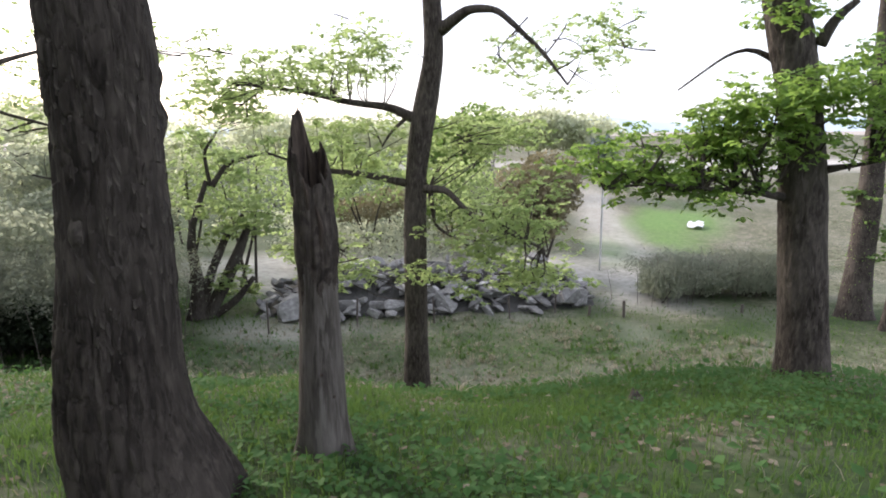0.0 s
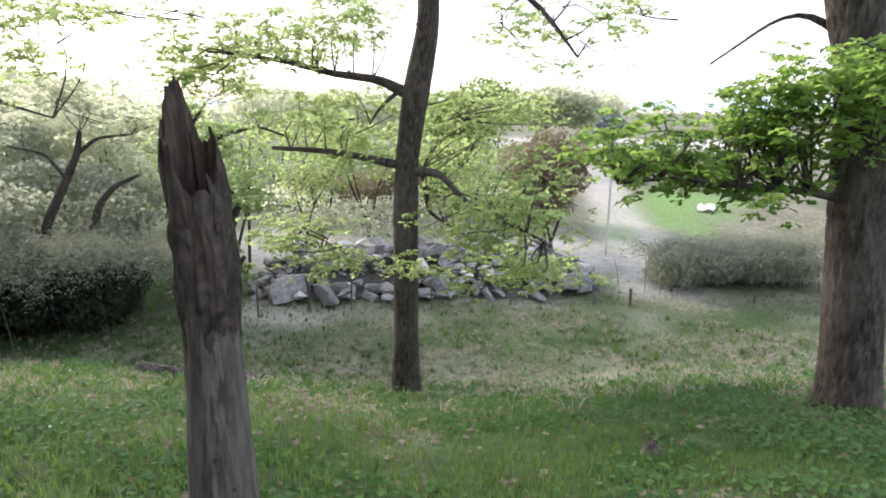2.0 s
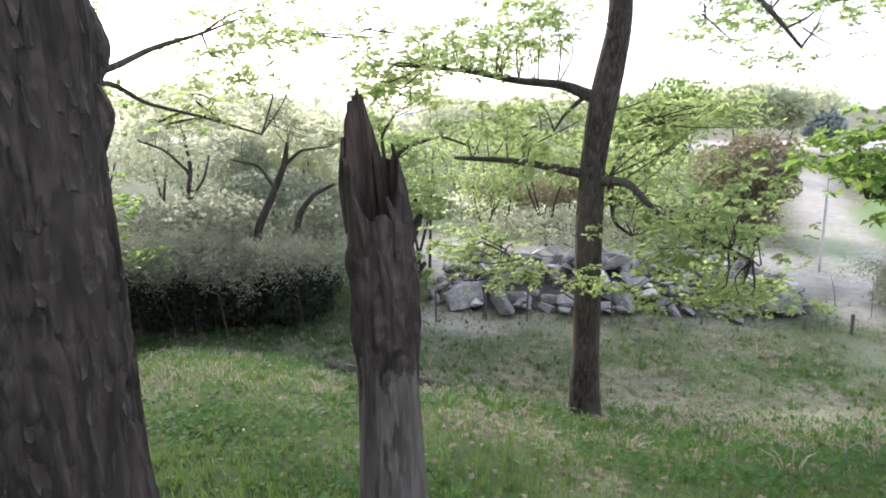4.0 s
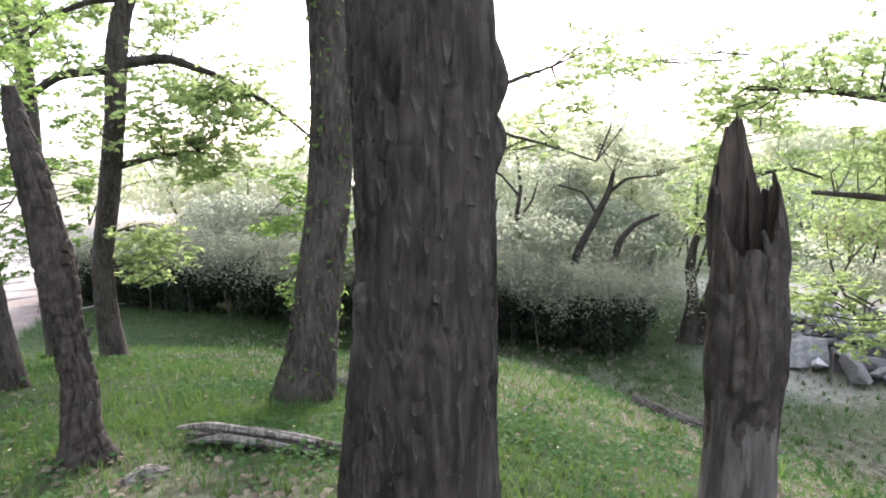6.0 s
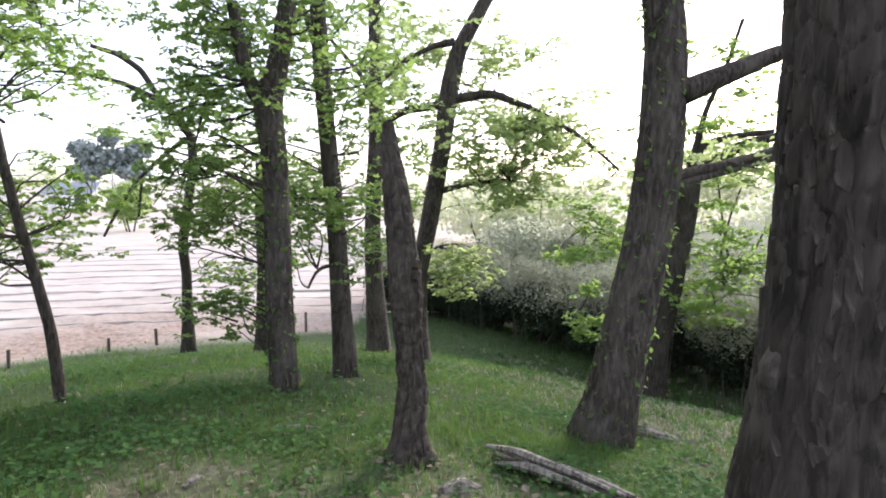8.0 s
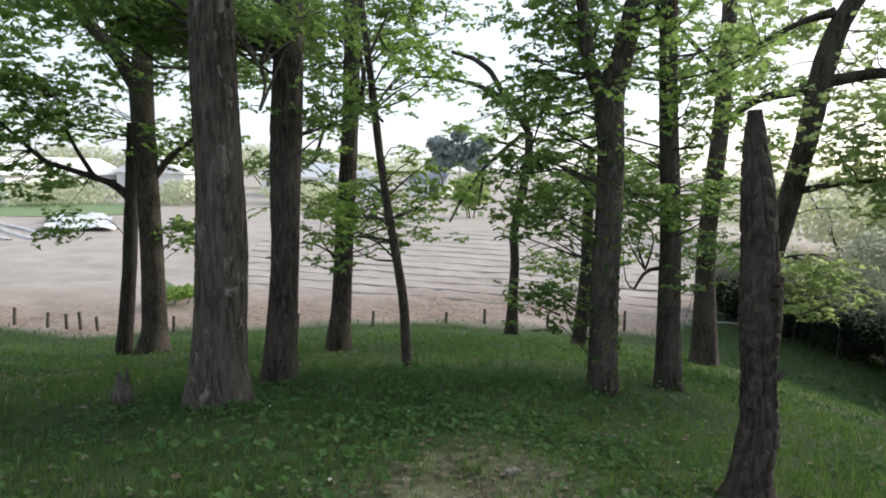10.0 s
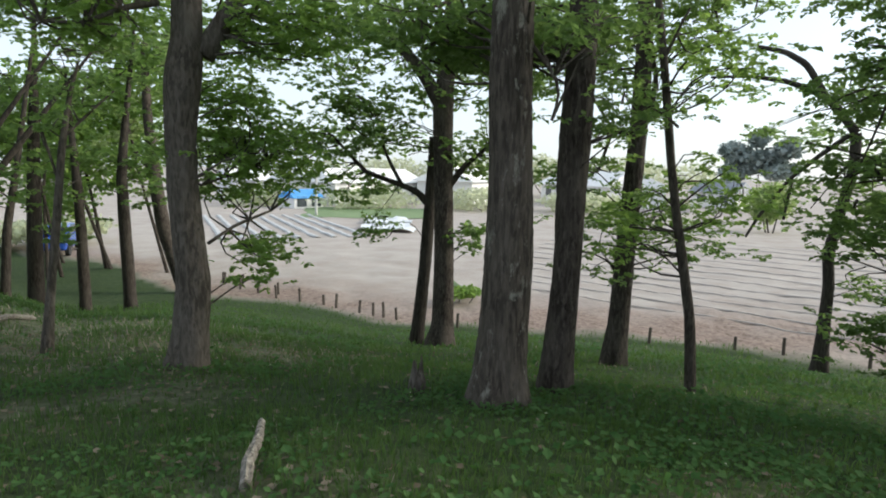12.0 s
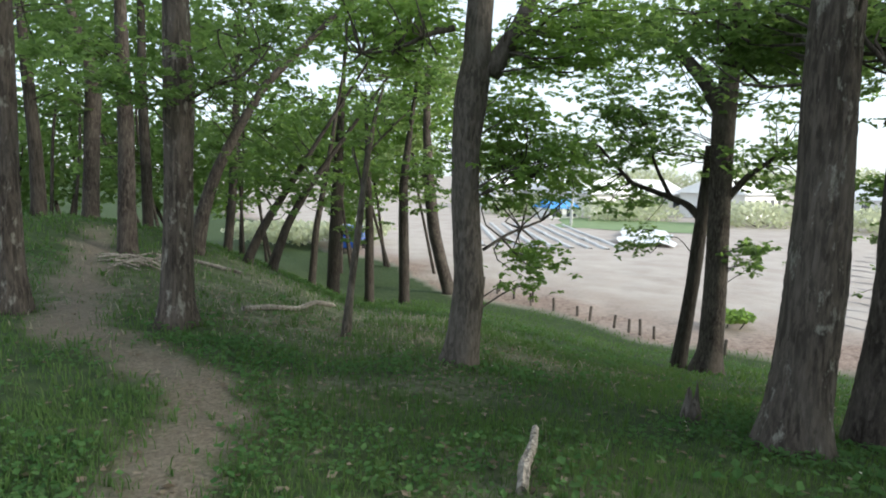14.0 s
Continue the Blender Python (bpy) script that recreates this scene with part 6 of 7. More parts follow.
tree("dark thin trunk at the field's edge", [(-15.0, 0.55, -2.53, 0.178), (-15.0, 0.64, -0.72, 0.149), (-15.0, 0.58, 0.63, 0.12), (-15.0, 0.59, 1.95, 0.093)],
     limbs=[],
     crowns=[(-14.99, 0.04, -0.17, 1.07, 1, 0.8, 82.0, 36), (-14.8, 0.5, 1.6, 1.7, 1.5, 1.1, 82.0, 110)], bark=BARK_DARK, leaf=LEAF, ivy=0, seg=16, rough=0.012)
tree('oak with broad upward limbs beside the dark thicket', [(-13.75, 10.2, -3.98, 0.392), (-13.67, 10.32, -2.61, 0.317), (-13.55, 10.5, -1.19, 0.298), (-13.39, 10.73, 0.58, 0.265), (-13.32, 10.83, 1.76, 0.222)],
     limbs=[[(-13.32, 10.83, 1.76, 0.17), (-12.87, 11.13, 2.14, 0.139), (-12.45, 11.57, 2.49, 0.123), (-11.99, 12.05, 2.65, 0.095)],
            [(-13.38, 10.75, 2.02, 0.131), (-13.17, 11.05, 2.53, 0.09), (-12.81, 11.58, 2.7, 0.076), (-12.34, 12.26, 2.8, 0.061)],
            [(-13.34, 10.8, 1.89, 0.118), (-13.2, 11.01, 3.29, 0.064), (-12.94, 11.39, 4.49, 0.05), (-12.79, 11.59, 5.42, 0.043)],
            [(-13.54, 10.51, -0.92, 0.054), (-13.64, 10.37, 0.03, 0.04), (-13.76, 10.2, 0.42, 0.027)]],
     crowns=[(-12.62, 11.31, -0.77, 1.53, 1.5, 1.4, 82.0, 110), (-14.88, 9.09, 0.34, 1.15, 1.2, 1.01, 82.0, 50), (-14.63, 8.92, -1.81, 0.5, 0.8, 0.72, 82.0, 24), (-13.13, 11.11, 1.38, 1.17, 1.2, 0.78, 82.0, 40), (-12.85, 11.51, 3.87, 1.0, 1.2, 1.12, 82.0, 30), (-13.37, 10.78, -1.39, 0.89, 1, 1.19, 68.0, 50), (-14.84, 8.55, 0.09, 0.61, 1, 0.91, 57.0, 20)], bark=BARK_DARK, leaf=LEAF_FRESH, ivy=0, seg=28, rough=0.012)
tree('small dark twisted tree behind the thicket', [(-11.39, 16.19, -4.15, 0.141), (-11.21, 16.33, -1.72, 0.122), (-10.79, 16.65, -0.69, 0.113), (-10.46, 16.9, 0.16, 0.086), (-10.37, 16.97, 0.75, 0.06)],
     limbs=[[(-10.34, 17.0, -1.95, 0.115), (-10.18, 17.12, -1.25, 0.096), (-9.85, 17.37, -0.77, 0.079), (-9.33, 17.77, -0.49, 0.044)],
            [(-10.46, 16.9, 0.16, 0.06), (-10.07, 17.2, 0.57, 0.043), (-9.38, 17.73, 0.64, 0.026)],
            [(-10.72, 16.71, -0.52, 0.052), (-11.04, 16.46, 0.18, 0.034), (-11.57, 16.05, 0.37, 0.026)]],
     crowns=[(-10.59, 16.8, 1.52, 1.7, 1.5, 0.85, 31.0, 40), (-9.38, 17.73, 0.81, 1.04, 1.2, 0.69, 31.0, 16), (-11.81, 15.87, 1.05, 1.01, 1.2, 0.84, 31.0, 16)], bark=BARK_DARK, leaf=LEAF_HAZE, ivy=0, seg=16, rough=0.012)
tree('bare tree with haze-pale leaves and a fine crooked top', [(-15.14, 17.18, -4.11, 0.091), (-14.81, 17.49, -1.35, 0.08), (-14.61, 17.69, 0.03, 0.069), (-14.7, 17.6, 1.2, 0.049)],
     limbs=[[(-14.77, 17.53, -1.16, 0.06), (-14.34, 17.94, -0.38, 0.04), (-14.17, 18.11, 0.4, 0.03)],
            [(-14.65, 17.65, -0.17, 0.05), (-15.14, 17.18, 0.64, 0.039), (-15.67, 16.68, 0.95, 0.029)]],
     crowns=[(-14.96, 17.35, 1.4, 1.75, 1.5, 1.17, 31.0, 36)], bark=BARK_DARK, leaf=LEAF_HAZE, ivy=0, seg=12, rough=0.012)
tree('small dark tree bent towards the open field', [(-17.21, -1.36, -2.99, 0.201), (-17.21, -1.36, -1.96, 0.138), (-17.21, -1.35, -0.88, 0.122), (-17.2, -1.43, -0.18, 0.121), (-17.22, -1.26, 0.95, 0.113), (-17.24, -1.1, 1.85, 0.113), (-17.24, -1.13, 2.62, 0.112)],
     limbs=[[(-17.24, -1.13, 2.62, 0.105), (-17.19, -1.46, 3.09, 0.089), (-17.15, -1.79, 3.47, 0.081), (-17.04, -2.57, 3.84, 0.065), (-16.93, -3.36, 4.01, 0.043), (-16.81, -4.26, 4.03, 0.028)],
            [(-17.15, -1.76, 3.44, 0.073), (-17.09, -2.22, 4.21, 0.073), (-17.03, -2.68, 4.53, 0.065), (-16.95, -3.27, 4.69, 0.05)],
            [(-17.22, -1.25, 2.59, 0.06), (-17.15, -1.8, 2.11, 0.052), (-17.07, -2.37, 1.54, 0.044), (-17.0, -2.88, 0.74, 0.044), (-16.96, -3.18, 0.11, 0.029)],
            [(-17.08, -2.3, 1.51, 0.037), (-17.06, -2.4, 0.58, 0.03)]],
     crowns=[(-17.3, -0.67, 1.25, 1.37, 1.4, 1.22, 82.0, 54), (-17.2, -1.42, 0.27, 0.91, 0.8, 0.38, 82.0, 20), (-17.04, -2.59, 1.25, 0.74, 1, 0.59, 82.0, 8), (-16.88, -3.75, 3.92, 1.13, 1, 0.71, 82.0, 14), (-17.38, -0.12, -0.92, 0.78, 0.8, 0.62, 82.0, 20)], bark=BARK_DARK, leaf=LEAF, ivy=0, seg=20, rough=0.012)
tree('slender crooked young oak with layered leaves', [(-7.42, -1.29, -0.83, 0.064), (-7.41, -1.35, -0.03, 0.057), (-7.38, -1.44, 0.48, 0.053), (-7.34, -1.55, 1.08, 0.049), (-7.31, -1.65, 1.71, 0.045), (-7.28, -1.75, 2.52, 0.044), (-7.25, -1.86, 3.29, 0.04), (-7.17, -2.14, 5.27, 0.012)],
     limbs=[[(-7.27, -1.79, 2.8, 0.02), (-7.31, -1.65, 3.15, 0.015), (-7.34, -1.57, 3.33, 0.012)]],
     crowns=[(-7.39, -1.41, 1.29, 0.49, 1.2, 0.67, 82.0, 34), (-7.52, -1.99, 1.04, 0.5, 1.2, 0.5, 82.0, 20), (-7.59, -1.75, 0.94, 0.63, 1.2, 0.49, 117.0, 16), (-7.41, -1.34, 2.78, 0.58, 1.2, 0.58, 117.0, 24)], bark=BARK, leaf=LEAF_FRESH, ivy=0, seg=16, rough=0.012)
tree('mid-sized oak with stub branches on the slope', [(-9.17, -3.01, -1.35, 0.207), (-9.2, -2.96, -0.67, 0.152), (-9.21, -2.93, 0.41, 0.141), (-9.24, -2.87, 1.81, 0.13), (-9.25, -2.84, 2.99, 0.119), (-9.24, -2.86, 3.82, 0.11), (-9.2, -2.93, 6.82, 0.077)],
     limbs=[[(-9.3, -2.73, 2.49, 0.051), (-9.33, -2.67, 2.91, 0.038), (-9.3, -2.74, 3.24, 0.03)],
            [(-9.23, -2.88, 2.15, 0.039), (-9.09, -3.19, 2.19, 0.03), (-9.03, -3.34, 1.63, 0.022)],
            [(-9.18, -3.0, 0.05, 0.031), (-9.12, -3.13, 0.25, 0.022)]],
     crowns=[(-9.25, -2.85, 1.03, 0.79, 1, 0.52, 117.0, 40), (-9.18, -2.99, 3.49, 1.27, 1.3, 0.76, 117.0, 100), (-9.6, -2.08, 3.66, 1.01, 1.3, 0.59, 117.0, 60), (-9.55, -2.67, 0.49, 0.99, 1, 0.36, 117.0, 40), (-9.08, -3.23, 1.23, 0.67, 1.2, 0.89, 82.0, 60), (-9.22, -2.9, 3.07, 0.96, 1.2, 0.67, 82.0, 70), (-8.7, -4.3, 3.2, 1.4, 1.3, 0.7, 0.0, 85)], bark=BARK, leaf=LEAF, ivy=0, seg=24, rough=0.012)
tree('tall grey oak trunk standing close behind a thicker one', [(-5.51, -1.95, -0.51, 0.17), (-5.52, -1.93, -0.02, 0.136), (-5.54, -1.9, 0.64, 0.123), (-5.54, -1.89, 1.44, 0.132), (-5.55, -1.88, 1.96, 0.141), (-5.56, -1.86, 2.62, 0.124), (-5.56, -1.87, 3.11, 0.122), (-5.56, -1.95, 7.11, 0.085)],
     limbs=[],
     crowns=[(-5.79, -2.06, 2.88, 0.7, 1.2, 0.32, 117.0, 60), (-6.2, -1.76, 2.28, 0.51, 1.2, 0.4, 117.0, 40), (-5.65, -2.76, 2.94, 0.58, 1.2, 0.29, 153.0, 75), (-6.4, -2.9, 3.1, 1.2, 1.1, 0.5, 0.0, 80)], bark=BARK, leaf=LEAF, ivy=0, seg=40, rough=0.012)
tree('thick oak with pale lichen streaks and flared foot', [(-4.46, -1.87, -0.33, 0.28), (-4.46, -1.87, -0.1, 0.214), (-4.48, -1.85, 0.42, 0.189), (-4.48, -1.84, 0.96, 0.187), (-4.48, -1.85, 1.58, 0.166), (-4.46, -1.87, 2.22, 0.163), (-4.46, -1.87, 2.84, 0.152), (-4.46, -1.87, 6.84, 0.106)],
     limbs=[[(-4.52, -1.79, 2.56, 0.021), (-4.62, -1.65, 2.36, 0.015), (-4.68, -1.55, 2.19, 0.011), (-4.65, -1.61, 1.95, 0.009)]],
     crowns=[(-4.81, -1.72, 2.7, 0.36, 0.7, 0.27, 117.0, 40), (-4.62, -2.34, 2.75, 0.6, 0.9, 0.27, 117.0, 70), (-4.86, -3.04, 2.76, 0.7, 1.1, 0.3, 117.0, 75)], bark=BARK_LICHEN, leaf=LEAF, ivy=0, seg=72, rough=0.012)
tree('short dark trunk forking low beside the ploughed field', [(-10.3, -8.1, -2.27, 0.158), (-10.4, -7.99, -0.57, 0.132), (-10.44, -7.94, 0.52, 0.131), (-10.5, -7.89, 1.58, 0.13), (-10.5, -7.88, 2.27, 0.105)],
     limbs=[[(-10.43, -7.96, 0.85, 0.095), (-10.26, -8.14, 1.1, 0.07), (-9.96, -8.47, 1.27, 0.058), (-9.52, -8.95, 1.49, 0.046), (-9.24, -9.25, 1.92, 0.034), (-9.04, -9.47, 2.25, 0.022)],
            [(-10.04, -8.39, 1.24, 0.047), (-9.86, -8.58, 1.73, 0.035), (-9.75, -8.7, 2.12, 0.023)]],
     crowns=[(-9.45, -9.03, 1.31, 1.03, 1, 0.68, 117.0, 40), (-9.95, -8.48, 0.4, 0.7, 0.8, 0.29, 117.0, 14), (-9.03, -9.48, 2.08, 0.89, 1, 0.56, 117.0, 30)], bark=BARK_DARK, leaf=LEAF, ivy=0, seg=18, rough=0.012)
tree('tall oak forking into a high leaning limb', [(-10.0, -7.2, -2.08, 0.346), (-10.05, -7.15, -1.72, 0.229), (-10.04, -7.15, -0.1, 0.192), (-10.01, -7.19, 1.58, 0.189), (-9.98, -7.22, 2.77, 0.208), (-10.03, -7.17, 3.84, 0.152), (-10.07, -7.12, 4.78, 0.129), (-10.2, -6.96, 7.77, 0.09)],
     limbs=[[(-9.94, -7.27, 2.88, 0.153), (-9.75, -7.49, 3.39, 0.13), (-9.55, -7.72, 3.74, 0.118), (-9.3, -8.02, 4.17, 0.095), (-9.08, -8.28, 4.65, 0.073)],
            [(-10.09, -7.1, 1.25, 0.078), (-10.3, -6.85, 1.7, 0.056), (-10.59, -6.51, 2.05, 0.039)],
            [(-10.04, -7.15, 3.84, 0.054), (-10.2, -6.96, 4.38, 0.043), (-10.31, -6.84, 4.81, 0.032)]],
     crowns=[(-9.01, -8.35, 2.6, 1.28, 1.2, 0.48, 117.0, 45), (-8.64, -8.79, 3.39, 0.94, 1, 0.42, 117.0, 26), (-10.37, -6.77, 0.01, 0.57, 0.8, 0.57, 117.0, 24), (-10.53, -6.89, 2.16, 0.68, 1, 0.68, 117.0, 40), (-9.89, -7.32, 4.24, 1.7, 1.7, 0.7, 117.0, 50), (-6.65, -6.5, 3.48, 1.02, 1.5, 0.43, 117.0, 60), (-5.83, -8.23, 3.45, 0.71, 1.2, 0.39, 117.0, 30), (-9.69, -8.03, 2.22, 1.0, 1.2, 0.67, 117.0, 30), (-8.55, -9.67, 2.05, 0.98, 1.4, 0.65, 117.0, 30), (-9.0, -7.79, 4.39, 1.42, 1.2, 0.46, 153.0, 26), (-10.78, -6.56, 3.61, 1.6, 1.6, 0.9, 153.0, 80), (-10.91, -6.57, 1.83, 0.61, 1, 0.82, 153.0, 30), (-11.12, -6.35, 4.31, 1.36, 1.2, 0.68, 117.0, 36), (-8.85, -8.61, 2.52, 0.99, 1, 0.55, 153.0, 26)], bark=BARK, leaf=LEAF, ivy=0, seg=28, rough=0.012)
# the last crown is an unseen canopy added to darken the turf below
tree('smooth curving oak trunk with a high fork', [(-3.32, -4.76, -0.41, 0.211), (-3.36, -4.74, -0.11, 0.171), (-3.4, -4.72, 0.35, 0.158), (-3.37, -4.73, 0.86, 0.139), (-3.33, -4.75, 1.36, 0.132), (-3.33, -4.75, 1.84, 0.136), (-3.36, -4.74, 2.32, 0.167), (-3.4, -4.72, 2.69, 0.134), (-3.41, -4.71, 3.11, 0.128), (-3.48, -4.64, 6.11, 0.09)],
     limbs=[[(-3.52, -4.66, 2.55, 0.108), (-3.66, -4.59, 2.82, 0.092), (-3.78, -4.52, 3.05, 0.082), (-3.92, -4.45, 3.48, 0.068), (-4.1, -4.36, 4.17, 0.041)],
            [(-3.67, -4.92, 0.77, 0.018), (-4.0, -4.97, 0.93, 0.018), (-4.44, -4.97, 1.07, 0.013)],
            [(-3.62, -4.95, 1.35, 0.015), (-4.05, -5.06, 1.47, 0.012), (-4.49, -5.06, 1.61, 0.01)],
            [(-3.2, -4.82, 2.98, 0.033), (-2.98, -4.94, 2.92, 0.025), (-2.69, -5.1, 2.75, 0.017), (-2.4, -5.26, 2.72, 0.011)]],
     crowns=[(-4.21, -4.98, 1.54, 0.56, 1.1, 0.68, 137.0, 44), (-4.39, -4.89, 0.6, 0.32, 0.6, 0.25, 137.0, 20), (-4.25, -4.06, 2.75, 0.44, 0.8, 0.25, 137.0, 34), (-4.04, -5.29, 2.14, 0.37, 0.8, 0.37, 137.0, 30), (-3.93, -4.2, 2.9, 0.48, 0.9, 0.27, 153.0, 36), (-4.16, -5.01, 1.84, 0.65, 1.2, 0.65, 117.0, 55), (-2.8, -5.38, 2.98, 0.7, 1.2, 0.41, 153.0, 80), (-4.03, -5.29, 1.63, 0.51, 1, 0.7, 153.0, 30), (-3.2, -3.6, 6.9, 2.8, 2.8, 0.8, 0.0, 45)], bark=BARK_GREY, leaf=LEAF_FRESH, ivy=0, seg=48, rough=0.006)
# its wide high crown stands out of view, added to block sky light
tree('oak trunk ringed by a leafy burst at head height', [(-0.72, -6.3, -0.15, 0.236), (-0.73, -6.3, 0.15, 0.169), (-0.75, -6.3, 0.76, 0.149), (-0.77, -6.3, 1.53, 0.141), (-0.79, -6.3, 2.22, 0.151), (-0.78, -6.3, 2.9, 0.132), (-0.78, -6.3, 3.23, 0.125), (-0.78, -6.3, 6.23, 0.088)],
     limbs=[[(-0.85, -6.19, 2.22, 0.023), (-1.12, -6.08, 2.4, 0.017), (-1.32, -5.97, 2.46, 0.011)]],
     crowns=[(-0.75, -6.2, 2.44, 0.57, 0.6, 0.24, 153.0, 110), (-1.46, -6.86, 3.09, 0.71, 0.8, 0.39, 153.0, 50), (-0.8, -5.4, 6.8, 3.4, 3.6, 0.9, 0.0, 90)], bark=BARK_LICHEN, leaf=LEAF, ivy=0, seg=40, rough=0.012)
tree('straight oak trunk standing beside the worn footpath', [(0.88, -7.45, -0.12, 0.177), (0.89, -7.45, 0.36, 0.126), (0.88, -7.45, 1.35, 0.111), (0.86, -7.45, 2.32, 0.103), (0.85, -7.45, 2.91, 0.096), (0.8, -7.45, 5.91, 0.067)],
     limbs=[[(0.86, -7.45, 2.85, 0.06), (0.96, -7.43, 3.12, 0.042)]],
     crowns=[(0.61, -7.79, 3.19, 0.57, 1, 0.32, 153.0, 40)], bark=BARK_LICHEN, leaf=LEAF, ivy=0, seg=28, rough=0.012)
tree('thin pale sapling leaning over the grassy slope', [(-2.81, -6.98, -0.6, 0.068), (-2.88, -6.96, 0.11, 0.048), (-2.96, -6.93, 0.86, 0.044), (-3.05, -6.9, 1.74, 0.04), (-3.15, -6.87, 2.32, 0.025), (-3.24, -6.84, 2.67, 0.014)],
     limbs=[[(-3.05, -6.9, 1.81, 0.022), (-3.32, -6.81, 2.11, 0.015), (-3.56, -6.74, 2.37, 0.011)],
            [(-2.99, -6.92, 1.37, 0.018), (-2.88, -6.96, 1.88, 0.011)]],
     crowns=[(-3.11, -6.88, 2.17, 0.51, 0.6, 0.44, 153.0, 16)], bark=BARK_GREY, leaf=LEAF, ivy=0, seg=14, rough=0.012)
tree('curved slim tree beside the fence posts', [(-11.09, -20.01, -3.0, 0.262), (-10.81, -20.16, -1.91, 0.239), (-10.51, -20.32, -0.61, 0.237), (-10.31, -20.42, 1.1, 0.214), (-10.17, -20.49, 3.21, 0.148), (-10.14, -20.51, 5.47, 0.105)],
     limbs=[[(-10.35, -20.4, 1.1, 0.075), (-9.82, -20.67, 1.94, 0.053), (-9.55, -20.81, 2.98, 0.032)]],
     crowns=[(-11.12, -20.67, 2.41, 2.4, 1.2, 2.18, 153.0, 90), (-10.47, -21.01, 5.57, 2.36, 1.2, 1.72, 153.0, 60)], bark=BARK, leaf=LEAF_YELLOW, ivy=0, seg=16, rough=0.012)
tree('forked tree near the end of the field', [(-8.23, -17.7, -2.73, 0.186), (-8.15, -17.73, -0.14, 0.166), (-8.12, -17.75, 1.14, 0.146), (-8.23, -17.7, 2.41, 0.109), (-8.35, -17.65, 3.49, 0.072), (-8.68, -17.51, 6.47, 0.022)],
     limbs=[],
     crowns=[(-8.23, -17.7, 1.15, 1.28, 1.5, 1.28, 153.0, 70), (-7.84, -17.87, 3.82, 1.62, 1.5, 1.08, 153.0, 50)], bark=BARK_DARK, leaf=LEAF, ivy=0, seg=12, rough=0.012)
tree('sturdy tree at the far rim of the wood', [(-6.31, -19.44, -2.52, 0.231), (-6.37, -19.42, 0.12, 0.191), (-6.43, -19.4, 1.63, 0.17), (-6.5, -19.39, 2.94, 0.132), (-6.66, -19.37, 5.94, 0.04)],
     limbs=[],
     crowns=[(-6.29, -19.45, 2.19, 1.51, 1.6, 1.13, 153.0, 80), (-5.75, -19.6, 3.82, 1.67, 1.6, 0.93, 153.0, 50)], bark=BARK_DARK, leaf=LEAF, ivy=0, seg=12, rough=0.012)
tree('slim tree at the far rim of the wood', [(-5.12, -17.7, -1.93, 0.121), (-5.25, -17.67, -0.1, 0.103), (-5.44, -17.62, 0.93, 0.086), (-5.65, -17.56, 2.29, 0.068), (-6.11, -17.43, 5.25, 0.02)],
     limbs=[],
     crowns=[(-4.92, -17.75, 1.09, 0.85, 1.4, 0.68, 153.0, 30)], bark=BARK_DARK, leaf=LEAF, ivy=0, seg=12, rough=0.012)
tree('tree leaning away over the bank', [(-3.2, -14.03, -0.8, 0.121), (-3.58, -13.96, 0.31, 0.101), (-4.03, -13.87, 1.12, 0.081), (-4.49, -13.78, 1.8, 0.061), (-6.16, -13.45, 4.27, 0.018)],
     limbs=[],
     crowns=[(-3.97, -13.88, 1.72, 0.94, 1.4, 0.67, 153.0, 50)], bark=BARK_DARK, leaf=LEAF, ivy=0, seg=12, rough=0.012)
tree('leaning tree with a bare lower stem', [(-2.49, -13.14, -0.47, 0.111), (-2.9, -13.08, 0.39, 0.093), (-3.32, -13.01, 1.08, 0.081), (-3.74, -12.95, 1.77, 0.056), (-5.3, -12.73, 4.33, 0.017)],
     limbs=[],
     crowns=[(-3.02, -13.06, 1.32, 0.74, 1.4, 0.62, 153.0, 50), (-2.79, -13.09, 2.4, 0.97, 1.4, 0.61, 153.0, 50)], bark=BARK_DARK, leaf=LEAF, ivy=0, seg=12, rough=0.012)
tree("tree half hidden at the wood's end", [(-7.15, -18.12, -2.69, 0.166), (-7.12, -18.13, -0.16, 0.138), (-7.07, -18.15, 1.11, 0.109), (-6.95, -18.2, 4.11, 0.033)],
     limbs=[],
     crowns=[(-7.04, -18.16, 1.11, 0.91, 1.4, 1.09, 153.0, 50), (-6.89, -18.21, -0.54, 0.55, 1, 0.55, 153.0, 20)], bark=BARK_DARK, leaf=LEAF, ivy=0, seg=12, rough=0.012)
tree('slanting oak on the grassy mound', [(-1.38, -12.26, -0.11, 0.168), (-1.55, -12.25, 0.75, 0.134), (-1.82, -12.23, 1.53, 0.112), (-2.2, -12.2, 2.32, 0.09), (-2.74, -12.15, 3.24, 0.079), (-3.75, -12.08, 4.33, 0.058), (-5.79, -11.94, 6.53, 0.017)],
     limbs=[],
     crowns=[(-2.31, -12.19, 3.21, 0.89, 1.4, 0.67, 153.0, 60)], bark=BARK, leaf=LEAF, ivy=0, seg=14, rough=0.012)
tree('straight oak on the grassy mound', [(-0.2, -11.3, 0.05, 0.168), (-0.23, -11.3, 1.2, 0.137), (-0.24, -11.3, 2.45, 0.126), (-0.22, -11.3, 3.75, 0.105), (-0.17, -11.3, 6.75, 0.032)],
     limbs=[],
     crowns=[(0.17, -11.29, 3.16, 0.66, 1.4, 0.56, 153.0, 50)], bark=BARK, leaf=LEAF, ivy=0, seg=14, rough=0.012)
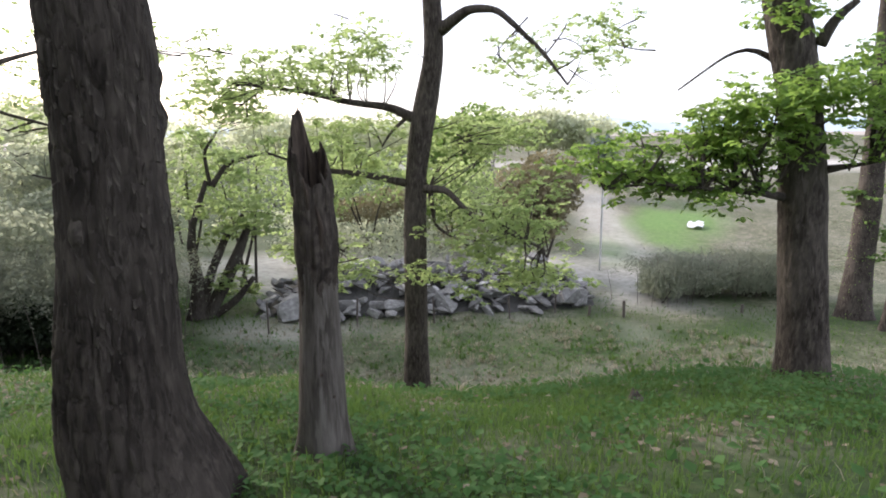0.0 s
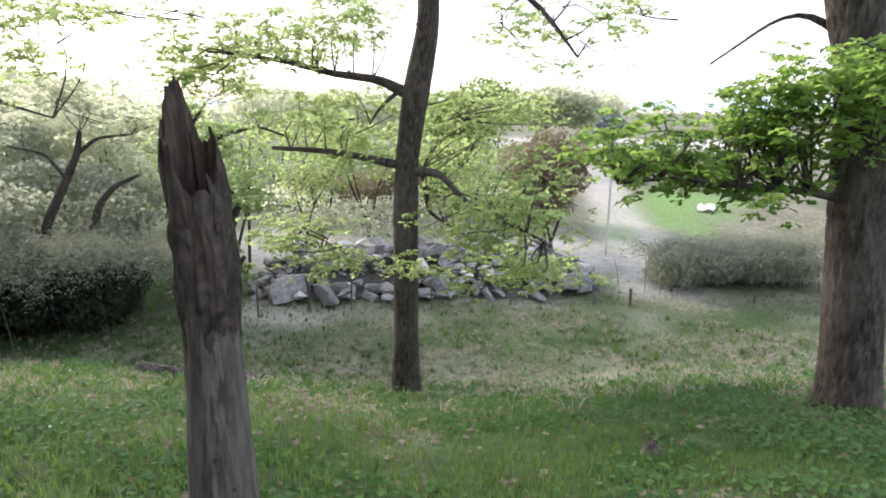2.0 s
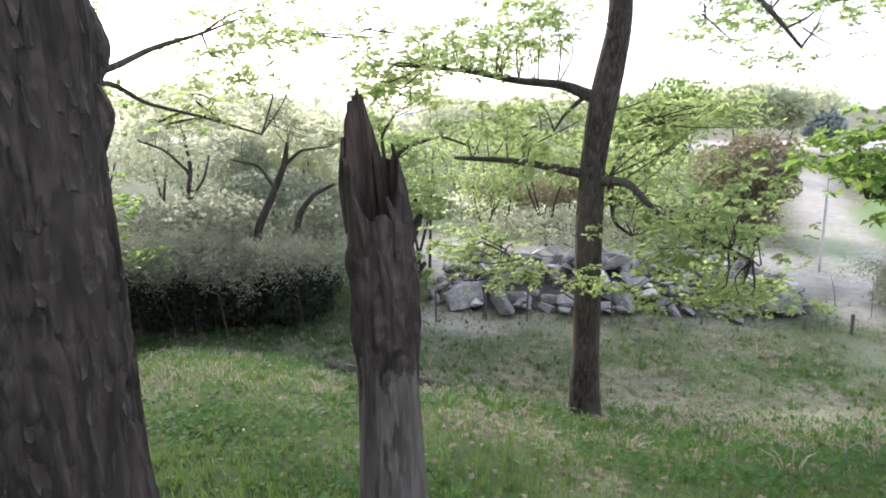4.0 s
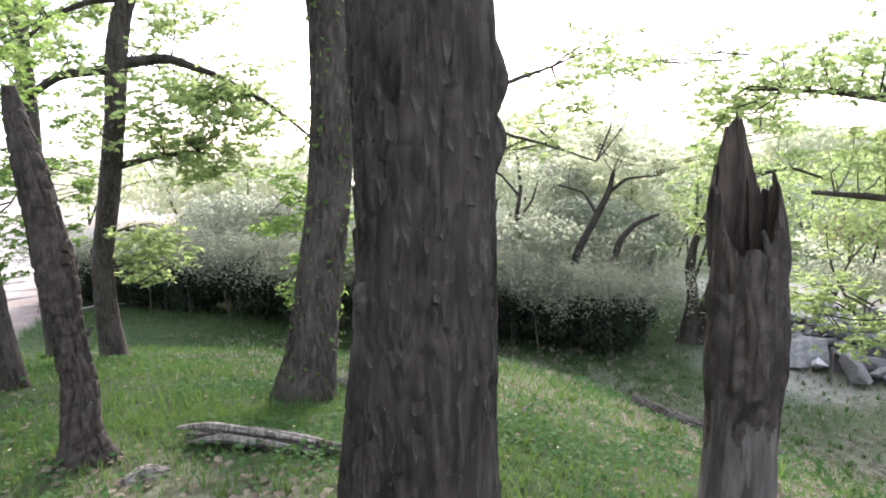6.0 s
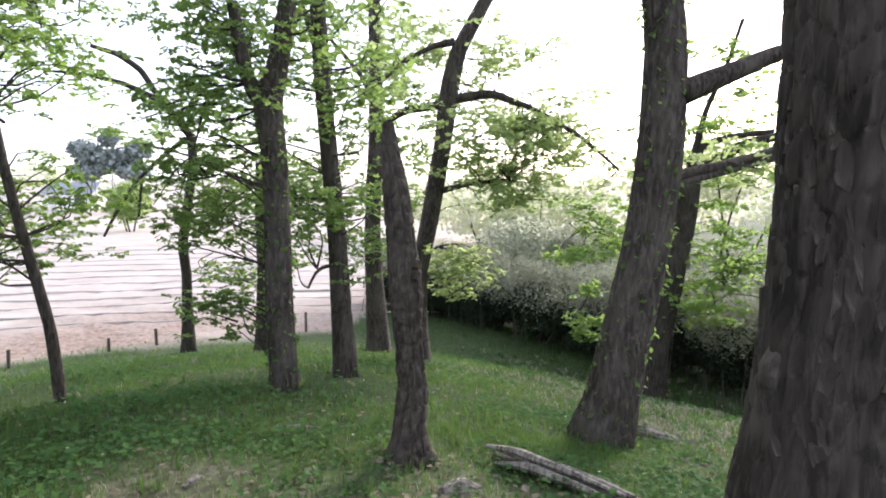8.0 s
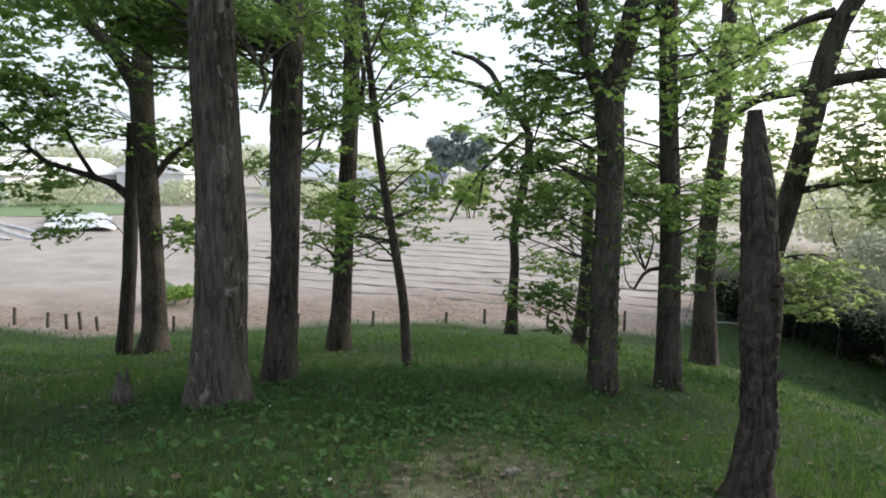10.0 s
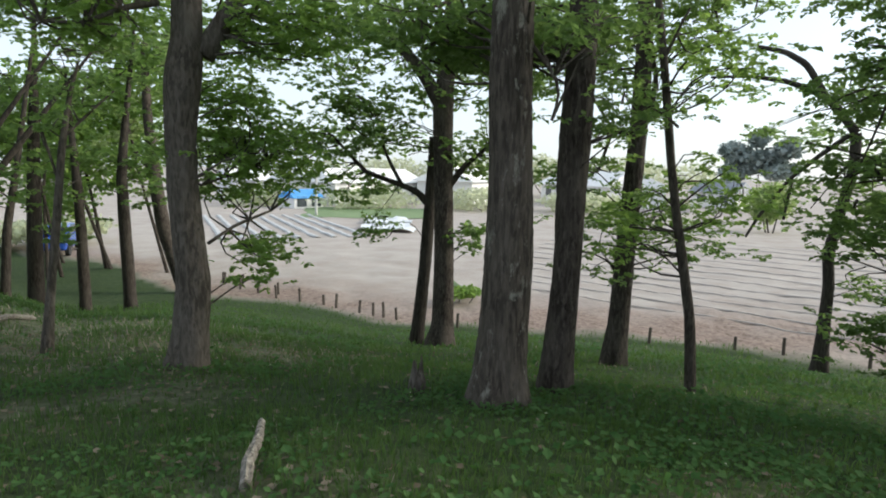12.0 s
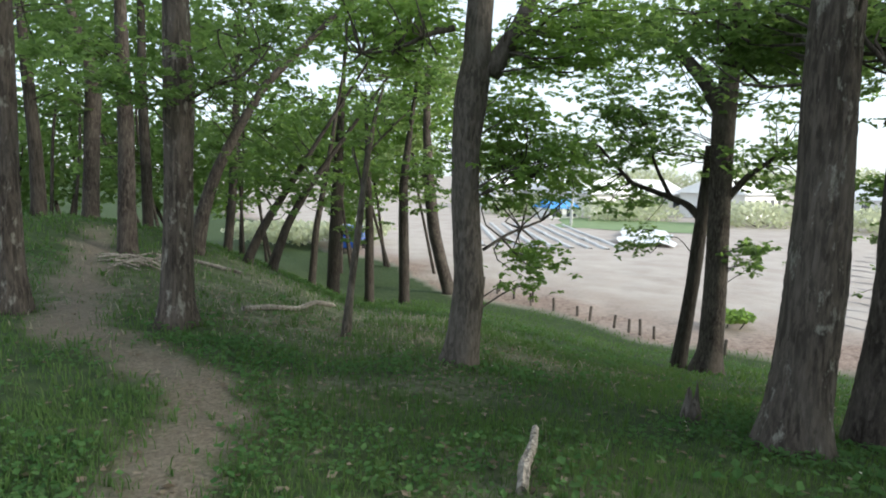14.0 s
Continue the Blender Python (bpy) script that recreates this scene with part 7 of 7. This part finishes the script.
tree('forked oak behind the mound', [(0.57, -15.27, 0.35, 0.179), (0.5, -15.27, 1.95, 0.165), (0.4, -15.28, 3.44, 0.176), (0.65, -15.27, 4.38, 0.086), (1.42, -15.24, 7.28, 0.026)],
     limbs=[],
     crowns=[(0.96, -15.75, 2.95, 0.77, 1.4, 0.77, 153.0, 50)], bark=BARK, leaf=LEAF, ivy=0, seg=14, rough=0.012)
tree('dark oak deep in the wood', [(1.41, -14.2, 0.5, 0.15), (1.43, -14.2, 1.88, 0.125), (1.49, -14.19, 3.1, 0.112), (1.54, -14.18, 4.07, 0.089), (1.69, -14.15, 7.07, 0.027)],
     limbs=[],
     crowns=[(1.29, -14.21, 3.56, 0.79, 1.4, 0.68, 153.0, 50)], bark=BARK_DARK, leaf=LEAF, ivy=0, seg=14, rough=0.012)
tree('slim oak deep in the wood', [(-0.63, -17.3, -0.23, 0.135), (-0.62, -17.3, 1.76, 0.133), (-0.58, -17.3, 3.21, 0.117), (-0.6, -17.3, 4.91, 0.101), (-0.64, -17.3, 7.91, 0.03)],
     limbs=[],
     crowns=[(-0.25, -17.31, 1.75, 0.88, 1.4, 0.88, 153.0, 50)], bark=BARK_DARK, leaf=LEAF, ivy=0, seg=14, rough=0.012)
tree('oak behind the brush heap', [(-2.48, -16.17, -0.62, 0.119), (-2.63, -16.15, 0.95, 0.111), (-2.69, -16.14, 2.26, 0.103), (-2.83, -16.12, 5.26, 0.031)],
     limbs=[],
     crowns=[(-2.75, -16.14, 1.83, 0.74, 1.4, 0.88, 153.0, 50)], bark=BARK_DARK, leaf=LEAF, ivy=0, seg=14, rough=0.012)


# ---- loose bark plates on the thick trunk at the brow ----
def bark_plates():
    trunk = next(o for o in scene.objects if o.get("label", "").startswith("thick oak trunk with dark"))
    q = resample(BROW_TRUNK, 0.02)
    rng = np.random.default_rng(91)
    kinds = []
    for k in range(10):
        n = 9
        hw, hh = rng.uniform(0.012, 0.026), rng.uniform(0.03, 0.08)
        a = np.linspace(0, 2 * np.pi, n, endpoint=False) + rng.normal(0, 0.12, n)
        rr = rng.uniform(0.78, 1.12, n)
        edge = np.stack([np.sign(np.cos(a)) * np.abs(np.cos(a)) ** 0.7 * hw * rr, np.sign(np.sin(a)) * np.abs(np.sin(a)) ** 0.8 * hh * rr], -1)
        low = np.column_stack([edge[:, 0], np.full(n, -0.008), edge[:, 1]])
        top = np.column_stack([edge[:, 0] * 0.6, np.full(n, 0.0035) + rng.uniform(-0.002, 0.002, n), edge[:, 1] * 0.86])
        mid = np.array([[0, 0.005, 0.0]])
        v = np.vstack([low, top, mid])
        f = [(i, (i + 1) % n, n + (i + 1) % n, n + i) for i in range(n)] + [(n + i, n + (i + 1) % n, 2 * n) for i in range(n)]
        kinds.append(mesh_of("bark_plate", v, f, BARK))
    z = 1.7
    i = int(np.argmin(np.abs(q[:, 2] - z)))
    for dx, dy, dz, r in ((0.54, 0.84, 0.0, 0.045), (0.75, 0.66, -0.16, 0.03), (-0.2, -0.98, -0.55, 0.035)):
        k = q[i, 3] * 0.93
        c = (q[i, 0] + k * dx, q[i, 1] + k * dy, z + dz)
        v, f = tube([(c[0], c[1], c[2] - r * 2.6, 0.012), (c[0] + dx * 0.012, c[1] + dy * 0.012, c[2], r), (c[0], c[1], c[2] + r * 2.2, 0.014)], 18, 0.015, 0.012, 5)
        part_np("burl", v, f, BARK, trunk)
    for k in range(300):
        z = rng.uniform(0.35, 2.3)
        i = int(np.argmin(np.abs(q[:, 2] - z)))
        a = radians(-150 + 205 * rng.uniform())
        r = q[i, 3] * 0.985
        ob = new("bark_plate", kinds[k % 10])
        ob.parent = trunk
        p = Vector((q[i, 0] + r * math.cos(a), q[i, 1] + r * math.sin(a), z)) - Vector(trunk.location)
        ob.matrix_local = Matrix.LocRotScale(p, Euler((rng.normal(0, 0.05), rng.normal(0, 0.14), a - math.pi / 2)), (rng.uniform(0.7, 1.3), 1.0, rng.uniform(0.6, 1.25)))


bark_plates()
